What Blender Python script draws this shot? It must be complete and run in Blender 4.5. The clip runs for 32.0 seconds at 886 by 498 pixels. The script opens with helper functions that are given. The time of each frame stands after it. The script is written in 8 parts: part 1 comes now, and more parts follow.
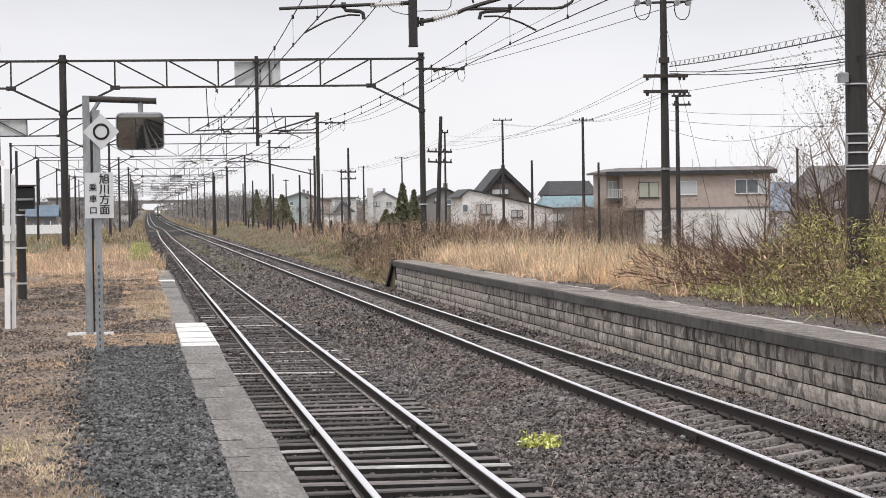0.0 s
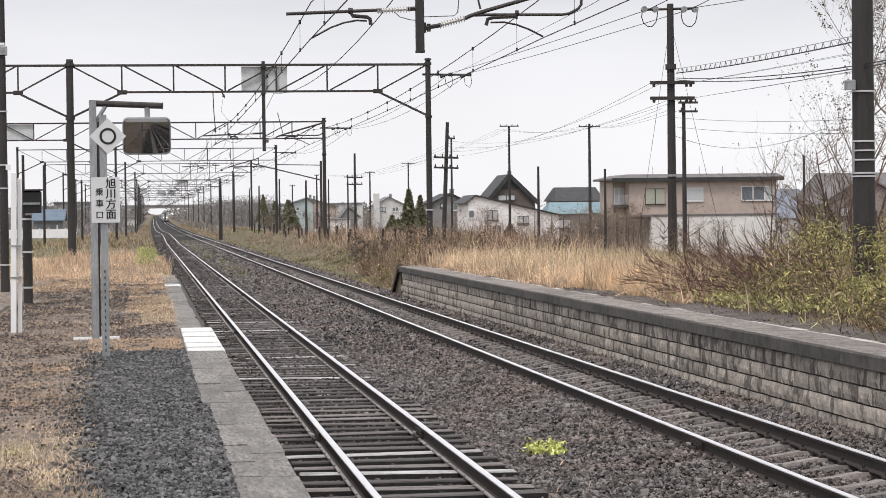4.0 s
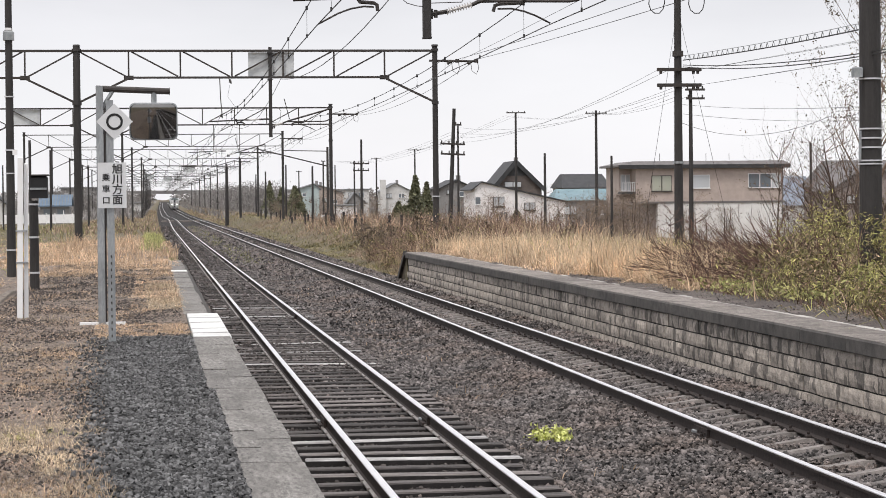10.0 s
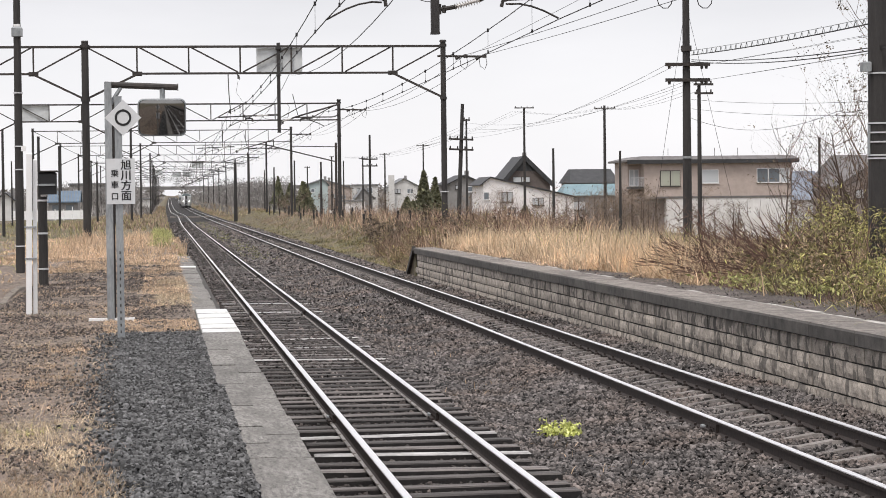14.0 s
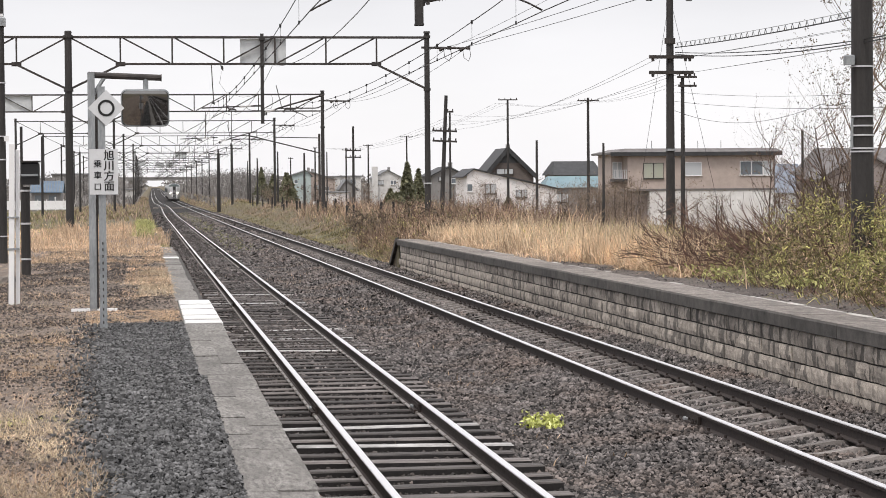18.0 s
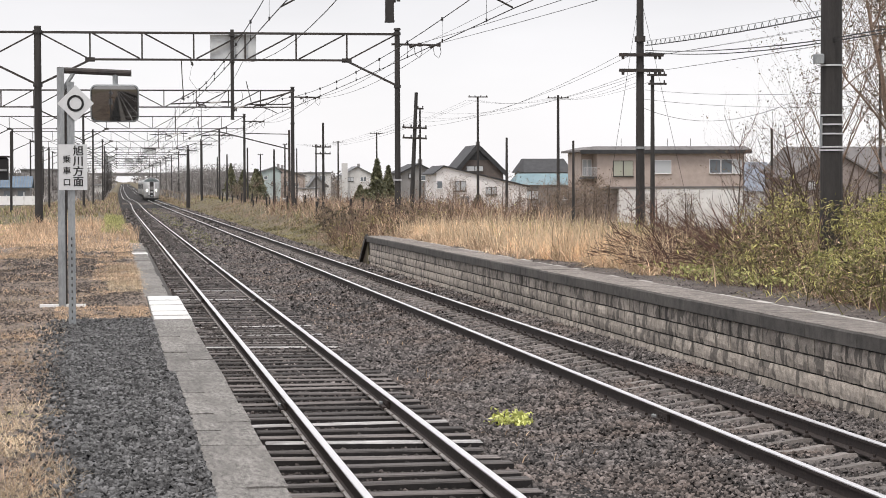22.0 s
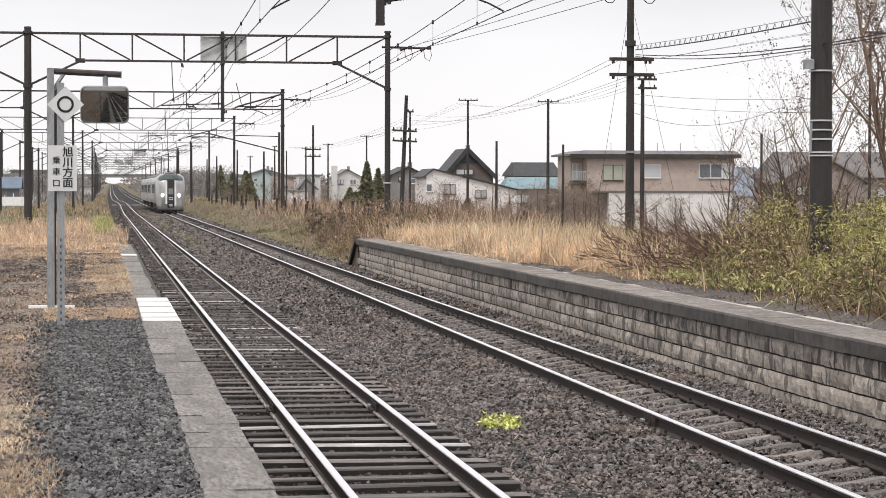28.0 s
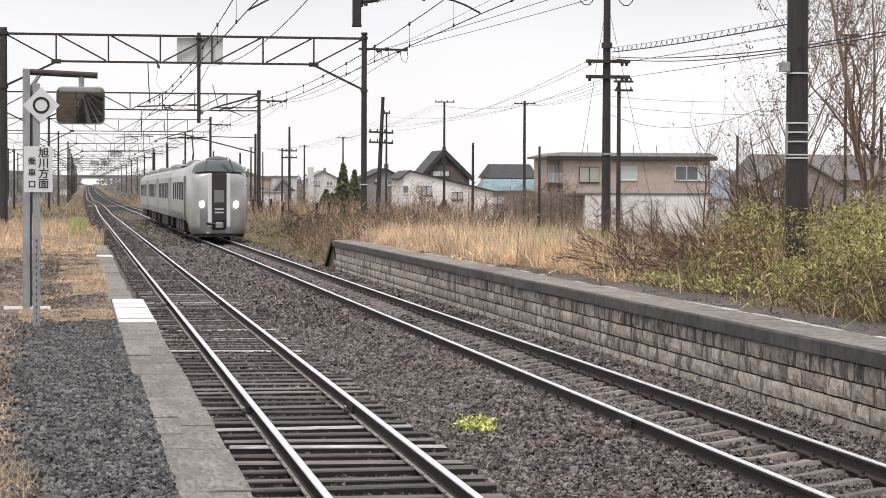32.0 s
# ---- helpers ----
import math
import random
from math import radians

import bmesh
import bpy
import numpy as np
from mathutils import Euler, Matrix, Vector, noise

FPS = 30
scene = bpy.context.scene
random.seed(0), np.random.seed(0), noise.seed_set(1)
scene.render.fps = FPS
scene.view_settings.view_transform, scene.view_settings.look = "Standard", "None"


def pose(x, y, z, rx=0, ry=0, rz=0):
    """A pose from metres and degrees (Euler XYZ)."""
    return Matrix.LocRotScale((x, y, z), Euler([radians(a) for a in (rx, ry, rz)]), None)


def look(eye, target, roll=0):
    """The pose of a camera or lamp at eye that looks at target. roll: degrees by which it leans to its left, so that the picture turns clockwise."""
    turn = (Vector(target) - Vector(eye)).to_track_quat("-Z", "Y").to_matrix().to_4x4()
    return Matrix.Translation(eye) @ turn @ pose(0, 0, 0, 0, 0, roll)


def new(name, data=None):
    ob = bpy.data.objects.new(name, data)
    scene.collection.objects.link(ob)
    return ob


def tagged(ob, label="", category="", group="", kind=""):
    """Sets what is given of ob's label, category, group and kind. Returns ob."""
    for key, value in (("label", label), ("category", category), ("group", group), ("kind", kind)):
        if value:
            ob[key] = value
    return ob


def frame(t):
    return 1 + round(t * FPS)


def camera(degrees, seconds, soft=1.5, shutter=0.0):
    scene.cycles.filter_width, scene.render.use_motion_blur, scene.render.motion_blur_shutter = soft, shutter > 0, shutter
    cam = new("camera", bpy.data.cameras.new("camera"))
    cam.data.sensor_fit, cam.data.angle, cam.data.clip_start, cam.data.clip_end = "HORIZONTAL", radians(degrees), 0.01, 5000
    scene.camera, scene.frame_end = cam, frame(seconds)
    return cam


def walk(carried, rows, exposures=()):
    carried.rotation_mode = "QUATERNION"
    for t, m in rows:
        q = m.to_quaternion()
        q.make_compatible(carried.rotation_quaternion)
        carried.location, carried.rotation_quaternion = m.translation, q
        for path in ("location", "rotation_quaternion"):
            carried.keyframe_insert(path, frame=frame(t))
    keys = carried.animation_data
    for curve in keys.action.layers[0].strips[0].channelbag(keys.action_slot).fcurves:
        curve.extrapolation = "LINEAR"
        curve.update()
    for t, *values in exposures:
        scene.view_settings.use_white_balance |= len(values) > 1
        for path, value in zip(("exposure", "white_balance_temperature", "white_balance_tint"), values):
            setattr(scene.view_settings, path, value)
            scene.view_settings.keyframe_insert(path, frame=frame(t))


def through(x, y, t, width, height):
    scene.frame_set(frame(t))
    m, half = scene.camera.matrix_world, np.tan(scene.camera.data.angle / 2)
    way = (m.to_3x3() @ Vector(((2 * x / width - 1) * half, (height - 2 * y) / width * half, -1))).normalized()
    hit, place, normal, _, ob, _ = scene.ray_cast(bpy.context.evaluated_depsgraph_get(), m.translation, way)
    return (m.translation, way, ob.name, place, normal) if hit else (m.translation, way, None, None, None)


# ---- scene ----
cam = camera(22.18, 32.0, soft=0.9)
EYE_Z = 2.322
# seconds and the turn of the camera, in degrees; it stays on one spot of the platform
TURNS = (
    (0.0, 89.000, 0.920, -7.634), (0.5, 89.009, 0.999, -7.609), (1.0, 89.032, 1.066, -7.548),
    (1.5, 89.043, 1.075, -7.505), (2.0, 89.031, 1.020, -7.519), (2.5, 89.040, 0.965, -7.549),
    (3.0, 89.086, 0.898, -7.541), (3.5, 89.145, 0.792, -7.502), (5.5, 89.144, 0.514, -7.495),
    (6.0, 89.142, 0.459, -7.502), (6.5, 89.143, 0.446, -7.481), (7.0, 89.141, 0.463, -7.438),
    (7.5, 89.106, 0.527, -7.383), (8.0, 89.062, 0.513, -7.333), (8.5, 89.012, 0.456, -7.301),
    (9.0, 88.964, 0.442, -7.303), (9.5, 88.886, 0.485, -7.326), (10.0, 88.806, 0.537, -7.314),
    (10.5, 88.748, 0.610, -7.241), (11.0, 88.703, 0.652, -7.140), (11.5, 88.673, 0.669, -7.049),
    (12.0, 88.663, 0.708, -7.002), (12.5, 88.672, 0.657, -7.007), (13.0, 88.683, 0.618, -7.045),
    (13.5, 88.697, 0.640, -7.082), (14.0, 88.691, 0.644, -7.098), (14.5, 88.660, 0.611, -7.087),
    (16.5, 88.489, 0.475, -7.361), (17.0, 88.478, 0.542, -7.433), (17.5, 88.473, 0.532, -7.468),
    (18.0, 88.475, 0.443, -7.521), (18.5, 88.488, 0.361, -7.624), (19.0, 88.487, 0.328, -7.773),
    (19.5, 88.473, 0.268, -7.907), (20.0, 88.475, 0.186, -7.993), (20.5, 88.497, 0.182, -8.068),
    (21.0, 88.505, 0.199, -8.155), (21.5, 88.462, 0.198, -8.224), (22.0, 88.393, 0.209, -8.285),
    (22.5, 88.329, 0.220, -8.289), (23.0, 88.292, 0.205, -8.243), (23.5, 88.289, 0.225, -8.193),
    (24.0, 88.315, 0.200, -8.175), (24.5, 88.365, 0.145, -8.186), (25.0, 88.409, 0.105, -8.248),
    (25.5, 88.422, 0.010, -8.312), (27.5, 88.447, -0.088, -8.496), (28.0, 88.473, -0.115, -8.546),
    (28.5, 88.503, -0.168, -8.618), (29.0, 88.525, -0.158, -8.688), (29.5, 88.522, -0.143, -8.750),
    (30.0, 88.496, -0.101, -8.819), (30.5, 88.491, -0.092, -8.887), (31.0, 88.487, -0.108, -8.953),
    (31.5, 88.494, -0.173, -9.033), (32.0, 88.518, -0.223, -9.145),
)
walk(cam, [(t, pose(0, 0, EYE_Z, rx, ry, rz)) for t, rx, ry, rz in TURNS],
     exposures=((0.0, -0.01, 6440, 10), (10.0, 0.0, 6450, 10), (16.0, 0.03, 6510, 10), (24.0, 0.06, 6550, 10), (32.0, 0.08, 6580, 10)))

# ---- light: a bright overcast sky ----
world = bpy.data.worlds.new("overcast_sky")
scene.world = world
world.use_nodes = True
wn, wl = world.node_tree.nodes, world.node_tree.links
wn.clear()
w_out = wn.new("ShaderNodeOutputWorld")
w_bg = wn.new("ShaderNodeBackground")
w_sky = wn.new("ShaderNodeTexSky")
w_sky.sky_type, w_sky.sun_disc = "NISHITA", False
w_sky.sun_elevation, w_sky.sun_rotation = radians(62), radians(-144)
w_dim = wn.new("ShaderNodeMix")
w_dim.data_type, w_dim.blend_type = "RGBA", "MULTIPLY"
w_dim.inputs[0].default_value = 1.0
w_dim.inputs[7].default_value = (0.1, 0.1, 0.1, 1)
wl.new(w_sky.outputs[0], w_dim.inputs[6])
w_co = wn.new("ShaderNodeTexCoord")
w_map = wn.new("ShaderNodeMapping")
w_map.inputs["Scale"].default_value = (2.2, 2.2, 7.0)
wl.new(w_co.outputs["Generated"], w_map.inputs["Vector"])
w_noise = wn.new("ShaderNodeTexNoise")
w_noise.inputs["Scale"].default_value = 1.6
w_noise.inputs["Detail"].default_value = 5.0
wl.new(w_map.outputs[0], w_noise.inputs["Vector"])
w_ramp = wn.new("ShaderNodeValToRGB")
w_ramp.color_ramp.elements[0].position = 0.25
w_ramp.color_ramp.elements[0].color = (0.86, 0.85, 0.875, 1)
w_ramp.color_ramp.elements[1].position = 0.75
w_ramp.color_ramp.elements[1].color = (1.04, 1.02, 1.05, 1)
wl.new(w_noise.outputs["Fac"], w_ramp.inputs[0])
w_mix = wn.new("ShaderNodeMix")
w_mix.data_type = "RGBA"
w_mix.inputs[0].default_value = 0.88
wl.new(w_dim.outputs[2], w_mix.inputs[6])
wl.new(w_ramp.outputs[0], w_mix.inputs[7])
w_sep = wn.new("ShaderNodeSeparateXYZ")
wl.new(w_co.outputs["Generated"], w_sep.inputs[0])
w_cmap = wn.new("ShaderNodeMapping")
w_cmap.inputs["Scale"].default_value = (3.0, 3.0, 14.0)
w_cmap.inputs["Location"].default_value = (0.35, 0.0, 0.6)
wl.new(w_co.outputs["Generated"], w_cmap.inputs["Vector"])
w_cloud = wn.new("ShaderNodeTexNoise")
w_cloud.inputs["Scale"].default_value, w_cloud.inputs["Detail"].default_value = 2.2, 6.0
wl.new(w_cmap.outputs[0], w_cloud.inputs["Vector"])
w_high = wn.new("ShaderNodeMapRange")
w_high.interpolation_type = "SMOOTHSTEP"
w_high.inputs["From Min"].default_value, w_high.inputs["From Max"].default_value = 0.035, 0.13
wl.new(w_sep.outputs["Z"], w_high.inputs["Value"])
w_amt = wn.new("ShaderNodeMath")
w_amt.operation = "MULTIPLY"
w_over = wn.new("ShaderNodeMapRange")
w_over.interpolation_type = "SMOOTHSTEP"
w_over.inputs["From Min"].default_value, w_over.inputs["From Max"].default_value = 0.16, 0.42
w_over.inputs["To Min"].default_value, w_over.inputs["To Max"].default_value = 1.0, 0.0
wl.new(w_sep.outputs["Z"], w_over.inputs["Value"])
w_band = wn.new("ShaderNodeMath")
w_band.operation = "MULTIPLY"
wl.new(w_high.outputs[0], w_band.inputs[0])
wl.new(w_over.outputs[0], w_band.inputs[1])
wl.new(w_band.outputs[0], w_amt.inputs[0])
wl.new(w_cloud.outputs["Fac"], w_amt.inputs[1])
w_grey = wn.new("ShaderNodeMix")
w_grey.data_type, w_grey.blend_type = "RGBA", "MULTIPLY"
w_grey.inputs[7].default_value = (0.58, 0.58, 0.595, 1)
wl.new(w_amt.outputs[0], w_grey.inputs[0])
wl.new(w_mix.outputs[2], w_grey.inputs[6])
# an overcast sky is brightest overhead
w_zen = wn.new("ShaderNodeMapRange")
w_zen.inputs["From Min"].default_value, w_zen.inputs["From Max"].default_value = 0.25, 1.0
w_zen.inputs["To Min"].default_value, w_zen.inputs["To Max"].default_value = 1.06, 1.42
wl.new(w_sep.outputs["Z"], w_zen.inputs["Value"])
wl.new(w_zen.outputs[0], w_bg.inputs["Strength"])
wl.new(w_grey.outputs[2], w_bg.inputs["Color"])
wl.new(w_bg.outputs[0], w_out.inputs[0])

sun = new("sun", bpy.data.lights.new("sun", "SUN"))
sun.data.energy, sun.data.angle, sun.data.color = 2.2, radians(14), (1.0, 0.945, 0.88)
sun.matrix_world = look((-14, -19, 45), (0, 0, 0))

# ---- materials ----
def nodes_of(name):
    m = bpy.data.materials.new(name)
    m.use_nodes = True
    return m, m.node_tree.nodes, m.node_tree.links, m.node_tree.nodes["Principled BSDF"]


def surface(name, dark, light, scale=8.0, rough=0.8, metal=0.0, bump=0.3, fine=60.0, stain=None, stain_scale=1.2,
            stain_amount=0.5, vary=0.0, stretch=(1, 1, 1), depth=0.01, island=0.0, place=False, drip=None):
    """Two colours mixed by fine grain, a larger stain over them, and a relief of both."""
    m, n, l, b = nodes_of(name)
    co = n.new("ShaderNodeTexCoord")
    mp = n.new("ShaderNodeMapping")
    mp.inputs["Scale"].default_value = stretch
    l.new(n.new("ShaderNodeNewGeometry").outputs["Position"] if place else co.outputs["Object"], mp.inputs["Vector"])
    a = n.new("ShaderNodeTexNoise")
    a.inputs["Scale"].default_value, a.inputs["Detail"].default_value = scale, 6.0
    a.inputs["Roughness"].default_value = 0.65
    l.new(mp.outputs[0], a.inputs["Vector"])
    g = n.new("ShaderNodeTexNoise")
    g.inputs["Scale"].default_value, g.inputs["Detail"].default_value = fine, 3.0
    l.new(mp.outputs[0], g.inputs["Vector"])
    add = n.new("ShaderNodeMath")
    add.operation = "MULTIPLY_ADD"
    l.new(g.outputs["Fac"], add.inputs[0])
    add.inputs[1].default_value = 0.45
    l.new(a.outputs["Fac"], add.inputs[2])
    rp = n.new("ShaderNodeMapRange")
    rp.inputs["From Min"].default_value, rp.inputs["From Max"].default_value = 0.5, 0.95
    l.new(add.outputs[0], rp.inputs["Value"])
    mix = n.new("ShaderNodeMix")
    mix.data_type = "RGBA"
    l.new(rp.outputs[0], mix.inputs[0])
    mix.inputs[6].default_value, mix.inputs[7].default_value = (*dark, 1), (*light, 1)
    colour = mix.outputs[2]
    if stain:
        s = n.new("ShaderNodeTexNoise")
        s.inputs["Scale"].default_value, s.inputs["Detail"].default_value = stain_scale, 7.0
        s.inputs["Roughness"].default_value = 0.6
        l.new(mp.outputs[0], s.inputs["Vector"])
        sr = n.new("ShaderNodeMapRange")
        sr.inputs["From Min"].default_value, sr.inputs["From Max"].default_value = 0.45, 0.65
        sr.inputs["To Max"].default_value = stain_amount
        l.new(s.outputs["Fac"], sr.inputs["Value"])
        sm = n.new("ShaderNodeMix")
        sm.data_type = "RGBA"
        l.new(sr.outputs[0], sm.inputs[0])
        l.new(colour, sm.inputs[6])
        sm.inputs[7].default_value = (*stain, 1)
        colour = sm.outputs[2]
    if drip:
        # damp runs down the face, tall and narrow, with ragged ends
        dm = n.new("ShaderNodeMapping")
        dm.inputs["Scale"].default_value = (1, 4.2, 1.9)
        own = n.new("ShaderNodeVectorMath")
        own.operation = "ADD"
        apart = n.new("ShaderNodeCombineXYZ")
        far_off = n.new("ShaderNodeMath")
        far_off.operation = "MULTIPLY"
        far_off.inputs[1].default_value = 90.0
        l.new(n.new("ShaderNodeObjectInfo").outputs["Random"], far_off.inputs[0])
        l.new(far_off.outputs[0], apart.inputs["X"])
        l.new(n.new("ShaderNodeNewGeometry").outputs["Position"], own.inputs[0])
        l.new(apart.outputs[0], own.inputs[1])
        l.new(own.outputs[0], dm.inputs["Vector"])
        dn = n.new("ShaderNodeTexNoise")
        dn.inputs["Scale"].default_value, dn.inputs["Detail"].default_value = 1.0, 5.0
        l.new(dm.outputs[0], dn.inputs["Vector"])
        dr = n.new("ShaderNodeMapRange")
        dr.inputs["From Min"].default_value, dr.inputs["From Max"].default_value = 0.56, 0.575
        dr.inputs["To Max"].default_value = 0.72
        l.new(dn.outputs["Fac"], dr.inputs["Value"])
        dx_ = n.new("ShaderNodeMix")
        dx_.data_type = "RGBA"
        l.new(dr.outputs[0], dx_.inputs[0])
        l.new(colour, dx_.inputs[6])
        dx_.inputs[7].default_value = (*drip, 1)
        # narrow runs from the joint under the coping, over the upper course
        tm = n.new("ShaderNodeMapping")
        tm.inputs["Scale"].default_value = (1, 7.0, 0.9)
        l.new(dm.inputs["Vector"].links[0].from_socket, tm.inputs["Vector"])
        tn = n.new("ShaderNodeTexNoise")
        tn.inputs["Scale"].default_value, tn.inputs["Detail"].default_value = 1.0, 4.0
        l.new(tm.outputs[0], tn.inputs["Vector"])
        sz = n.new("ShaderNodeSeparateXYZ")
        l.new(dm.inputs["Vector"].links[0].from_socket, sz.inputs[0])
        reach = n.new("ShaderNodeMapRange")
        reach.inputs["From Min"].default_value, reach.inputs["From Max"].default_value = 0.1, 0.6
        reach.inputs["To Min"].default_value, reach.inputs["To Max"].default_value = -0.10, 0.03
        l.new(sz.outputs["Z"], reach.inputs["Value"])
        ta = n.new("ShaderNodeMath")
        ta.operation = "ADD"
        l.new(tn.outputs["Fac"], ta.inputs[0])
        l.new(reach.outputs[0], ta.inputs[1])
        tr_ = n.new("ShaderNodeMapRange")
        tr_.inputs["From Min"].default_value, tr_.inputs["From Max"].default_value = 0.60, 0.615
        tr_.inputs["To Max"].default_value = 0.75
        l.new(ta.outputs[0], tr_.inputs["Value"])
        tx_ = n.new("ShaderNodeMix")
        tx_.data_type = "RGBA"
        l.new(tr_.outputs[0], tx_.inputs[0])
        l.new(dx_.outputs[2], tx_.inputs[6])
        tx_.inputs[7].default_value = (*drip, 1)
        colour = tx_.outputs[2]
    if vary or island:
        hs = n.new("ShaderNodeHueSaturation")
        mr = n.new("ShaderNodeMapRange")
        if vary:
            src = n.new("ShaderNodeObjectInfo").outputs["Random"]
        else:
            src = n.new("ShaderNodeNewGeometry").outputs["Random Per Island"]
        k = vary or island
        mr.inputs["To Min"].default_value, mr.inputs["To Max"].default_value = 1 - k, 1 + k
        l.new(src, mr.inputs["Value"])
        l.new(mr.outputs[0], hs.inputs["Value"])
        l.new(colour, hs.inputs["Color"])
        colour = hs.outputs[0]
    l.new(colour, b.inputs["Base Color"])
    b.inputs["Roughness"].default_value, b.inputs["Metallic"].default_value = rough, metal
    if bump:
        bp = n.new("ShaderNodeBump")
        bp.inputs["Strength"].default_value, bp.inputs["Distance"].default_value = bump, depth
        l.new(add.outputs[0], bp.inputs["Height"])
        l.new(bp.outputs[0], b.inputs["Normal"])
    return m


def plain(name, colour, rough=0.5, metal=0.0, glow=0.0, glow_colour=None):
    m, n, l, b = nodes_of(name)
    b.inputs["Base Color"].default_value = (*colour, 1)
    b.inputs["Roughness"].default_value, b.inputs["Metallic"].default_value = rough, metal
    if glow:
        b.inputs["Emission Color"].default_value = (*(glow_colour or colour), 1)
        b.inputs["Emission Strength"].default_value = glow
    return m


# near-black: the shade in the gaps between stones is in the bed's colour
M_BALLAST_BED = surface("shaded_ballast_bed", (0.005, 0.0045, 0.0045), (0.03, 0.027, 0.026), 22, 0.95, 0, 1.0, 45, (0.035, 0.025, 0.02), 0.35, 0.5, depth=0.05)
M_STONE = surface("ballast_stone", (0.028, 0.025, 0.024), (0.19, 0.17, 0.163), 3, 0.9, 0, 0.25, 40, (0.145, 0.104, 0.082), 0.45, 0.45, island=0.9)
# bed of the platform gravel, its gaps' shade painted in the same way
M_GRAVEL = surface("shaded_gravel", (0.004, 0.004, 0.0045), (0.02, 0.02, 0.021), 60, 0.9, 0, 0.8, 110, depth=0.02)
M_GRAVEL_STONE = surface("gravel_stone", (0.026, 0.026, 0.0265), (0.15, 0.149, 0.15), 4, 0.9, 0, 0.1, 40, island=0.92)
M_EARTH = surface("platform_earth", (0.010, 0.008, 0.007), (0.34, 0.27, 0.22), 9, 0.95, 0, 1.0, 60, (0.25, 0.19, 0.14), 1.6, 0.4, stretch=(1, 0.45, 1), depth=0.05)
M_GROUND = surface("rough_ground", (0.065, 0.052, 0.036), (0.19, 0.148, 0.095), 2, 0.95, 0, 0.6, 20, (0.11, 0.12, 0.05), 0.25, 0.5, depth=0.05)
M_RAIL_SIDE = surface("rail_rust", (0.014, 0.0105, 0.010), (0.05, 0.036, 0.031), 20, 0.75, 0.2, 0.2, 90)
M_RAIL_TOP = plain("rail_polished", (0.98, 0.97, 0.965), 0.40, 1.0)
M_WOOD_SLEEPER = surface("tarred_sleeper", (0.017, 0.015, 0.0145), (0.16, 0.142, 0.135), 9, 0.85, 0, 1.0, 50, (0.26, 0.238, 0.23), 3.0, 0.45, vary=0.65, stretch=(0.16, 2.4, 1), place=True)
M_CONC_SLEEPER = surface("concrete_sleeper", (0.10, 0.09, 0.084), (0.25, 0.225, 0.21), 14, 0.9, 0, 0.4, 60, (0.09, 0.076, 0.068), 2.0, 0.5, vary=0.3, place=True)
M_EARTH_CLOD = surface("earth_clod", (0.06, 0.049, 0.041), (0.24, 0.195, 0.16), 4, 0.95, 0, 0.3, 50, island=0.6)
M_KERB = surface("weathered_kerb", (0.10, 0.085, 0.07), (0.34, 0.29, 0.24), 12, 0.9, 0, 0.6, 80, (0.09, 0.075, 0.06), 2.0, 0.6)
M_SLAB = surface("edge_slab", (0.045, 0.042, 0.039), (0.35, 0.331, 0.307), 40, 0.85, 0, 1.0, 190, (0.10, 0.093, 0.085), 5.0, 0.55, vary=0.14, stretch=(1, 0.22, 1), place=True)
M_WHITE_SLAB = surface("white_painted_slab", (0.60, 0.60, 0.59), (0.82, 0.82, 0.81), 9, 0.8, 0, 0.3, 70, (0.42, 0.41, 0.39), 1.8, 0.5, vary=0.06, place=True)
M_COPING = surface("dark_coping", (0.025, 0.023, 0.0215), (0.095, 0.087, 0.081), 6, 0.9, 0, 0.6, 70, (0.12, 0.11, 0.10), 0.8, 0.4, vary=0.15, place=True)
M_BLOCK = surface("wall_block", (0.18, 0.158, 0.137), (0.54, 0.478, 0.415), 9, 0.9, 0, 0.9, 60, (0.17, 0.152, 0.135), 5.0, 0.4, vary=0.24, place=True, drip=(0.06, 0.055, 0.051))
M_MORTAR = plain("dark_joint", (0.035, 0.032, 0.03), 0.95)
M_ASPHALT = surface("platform_asphalt", (0.020, 0.0165, 0.015), (0.14, 0.114, 0.101), 12, 0.95, 0, 1.0, 60, (0.22, 0.19, 0.17), 0.7, 0.5, depth=0.03)
# a little distance haze of the gantries is put into this steel's tone
M_STEEL = surface("dark_painted_steel", (0.024, 0.021, 0.02), (0.06, 0.053, 0.05), 12, 0.65, 0.1, 0.15, 80, (0.09, 0.065, 0.052), 2.0, 0.35)
M_POST = surface("dark_post", (0.018, 0.0165, 0.016), (0.042, 0.038, 0.037), 5, 0.7, 0, 0.15, 60, (0.065, 0.057, 0.053), 1.2, 0.3, stretch=(1, 1, 0.2))
M_GALV = surface("galvanised_steel", (0.22, 0.235, 0.245), (0.46, 0.48, 0.49), 7, 0.5, 0.4, 0.15, 50, (0.15, 0.155, 0.16), 4, 0.55, stretch=(1, 1, 0.3))
M_WIRE = plain("dark_wire", (0.022, 0.021, 0.022), 0.6, 0.3)
M_BAND = plain("pale_band", (0.62, 0.62, 0.64), 0.4, 0.3)
M_WHITE = surface("white_paint", (0.80, 0.80, 0.80), (0.92, 0.92, 0.92), 5, 0.5, 0, 0.1, 60, (0.62, 0.61, 0.59), 2.5, 0.3)
M_BLACK = plain("black_paint", (0.012, 0.012, 0.013), 0.5)
M_PORCELAIN = plain("white_porcelain", (0.62, 0.60, 0.58), 0.25)
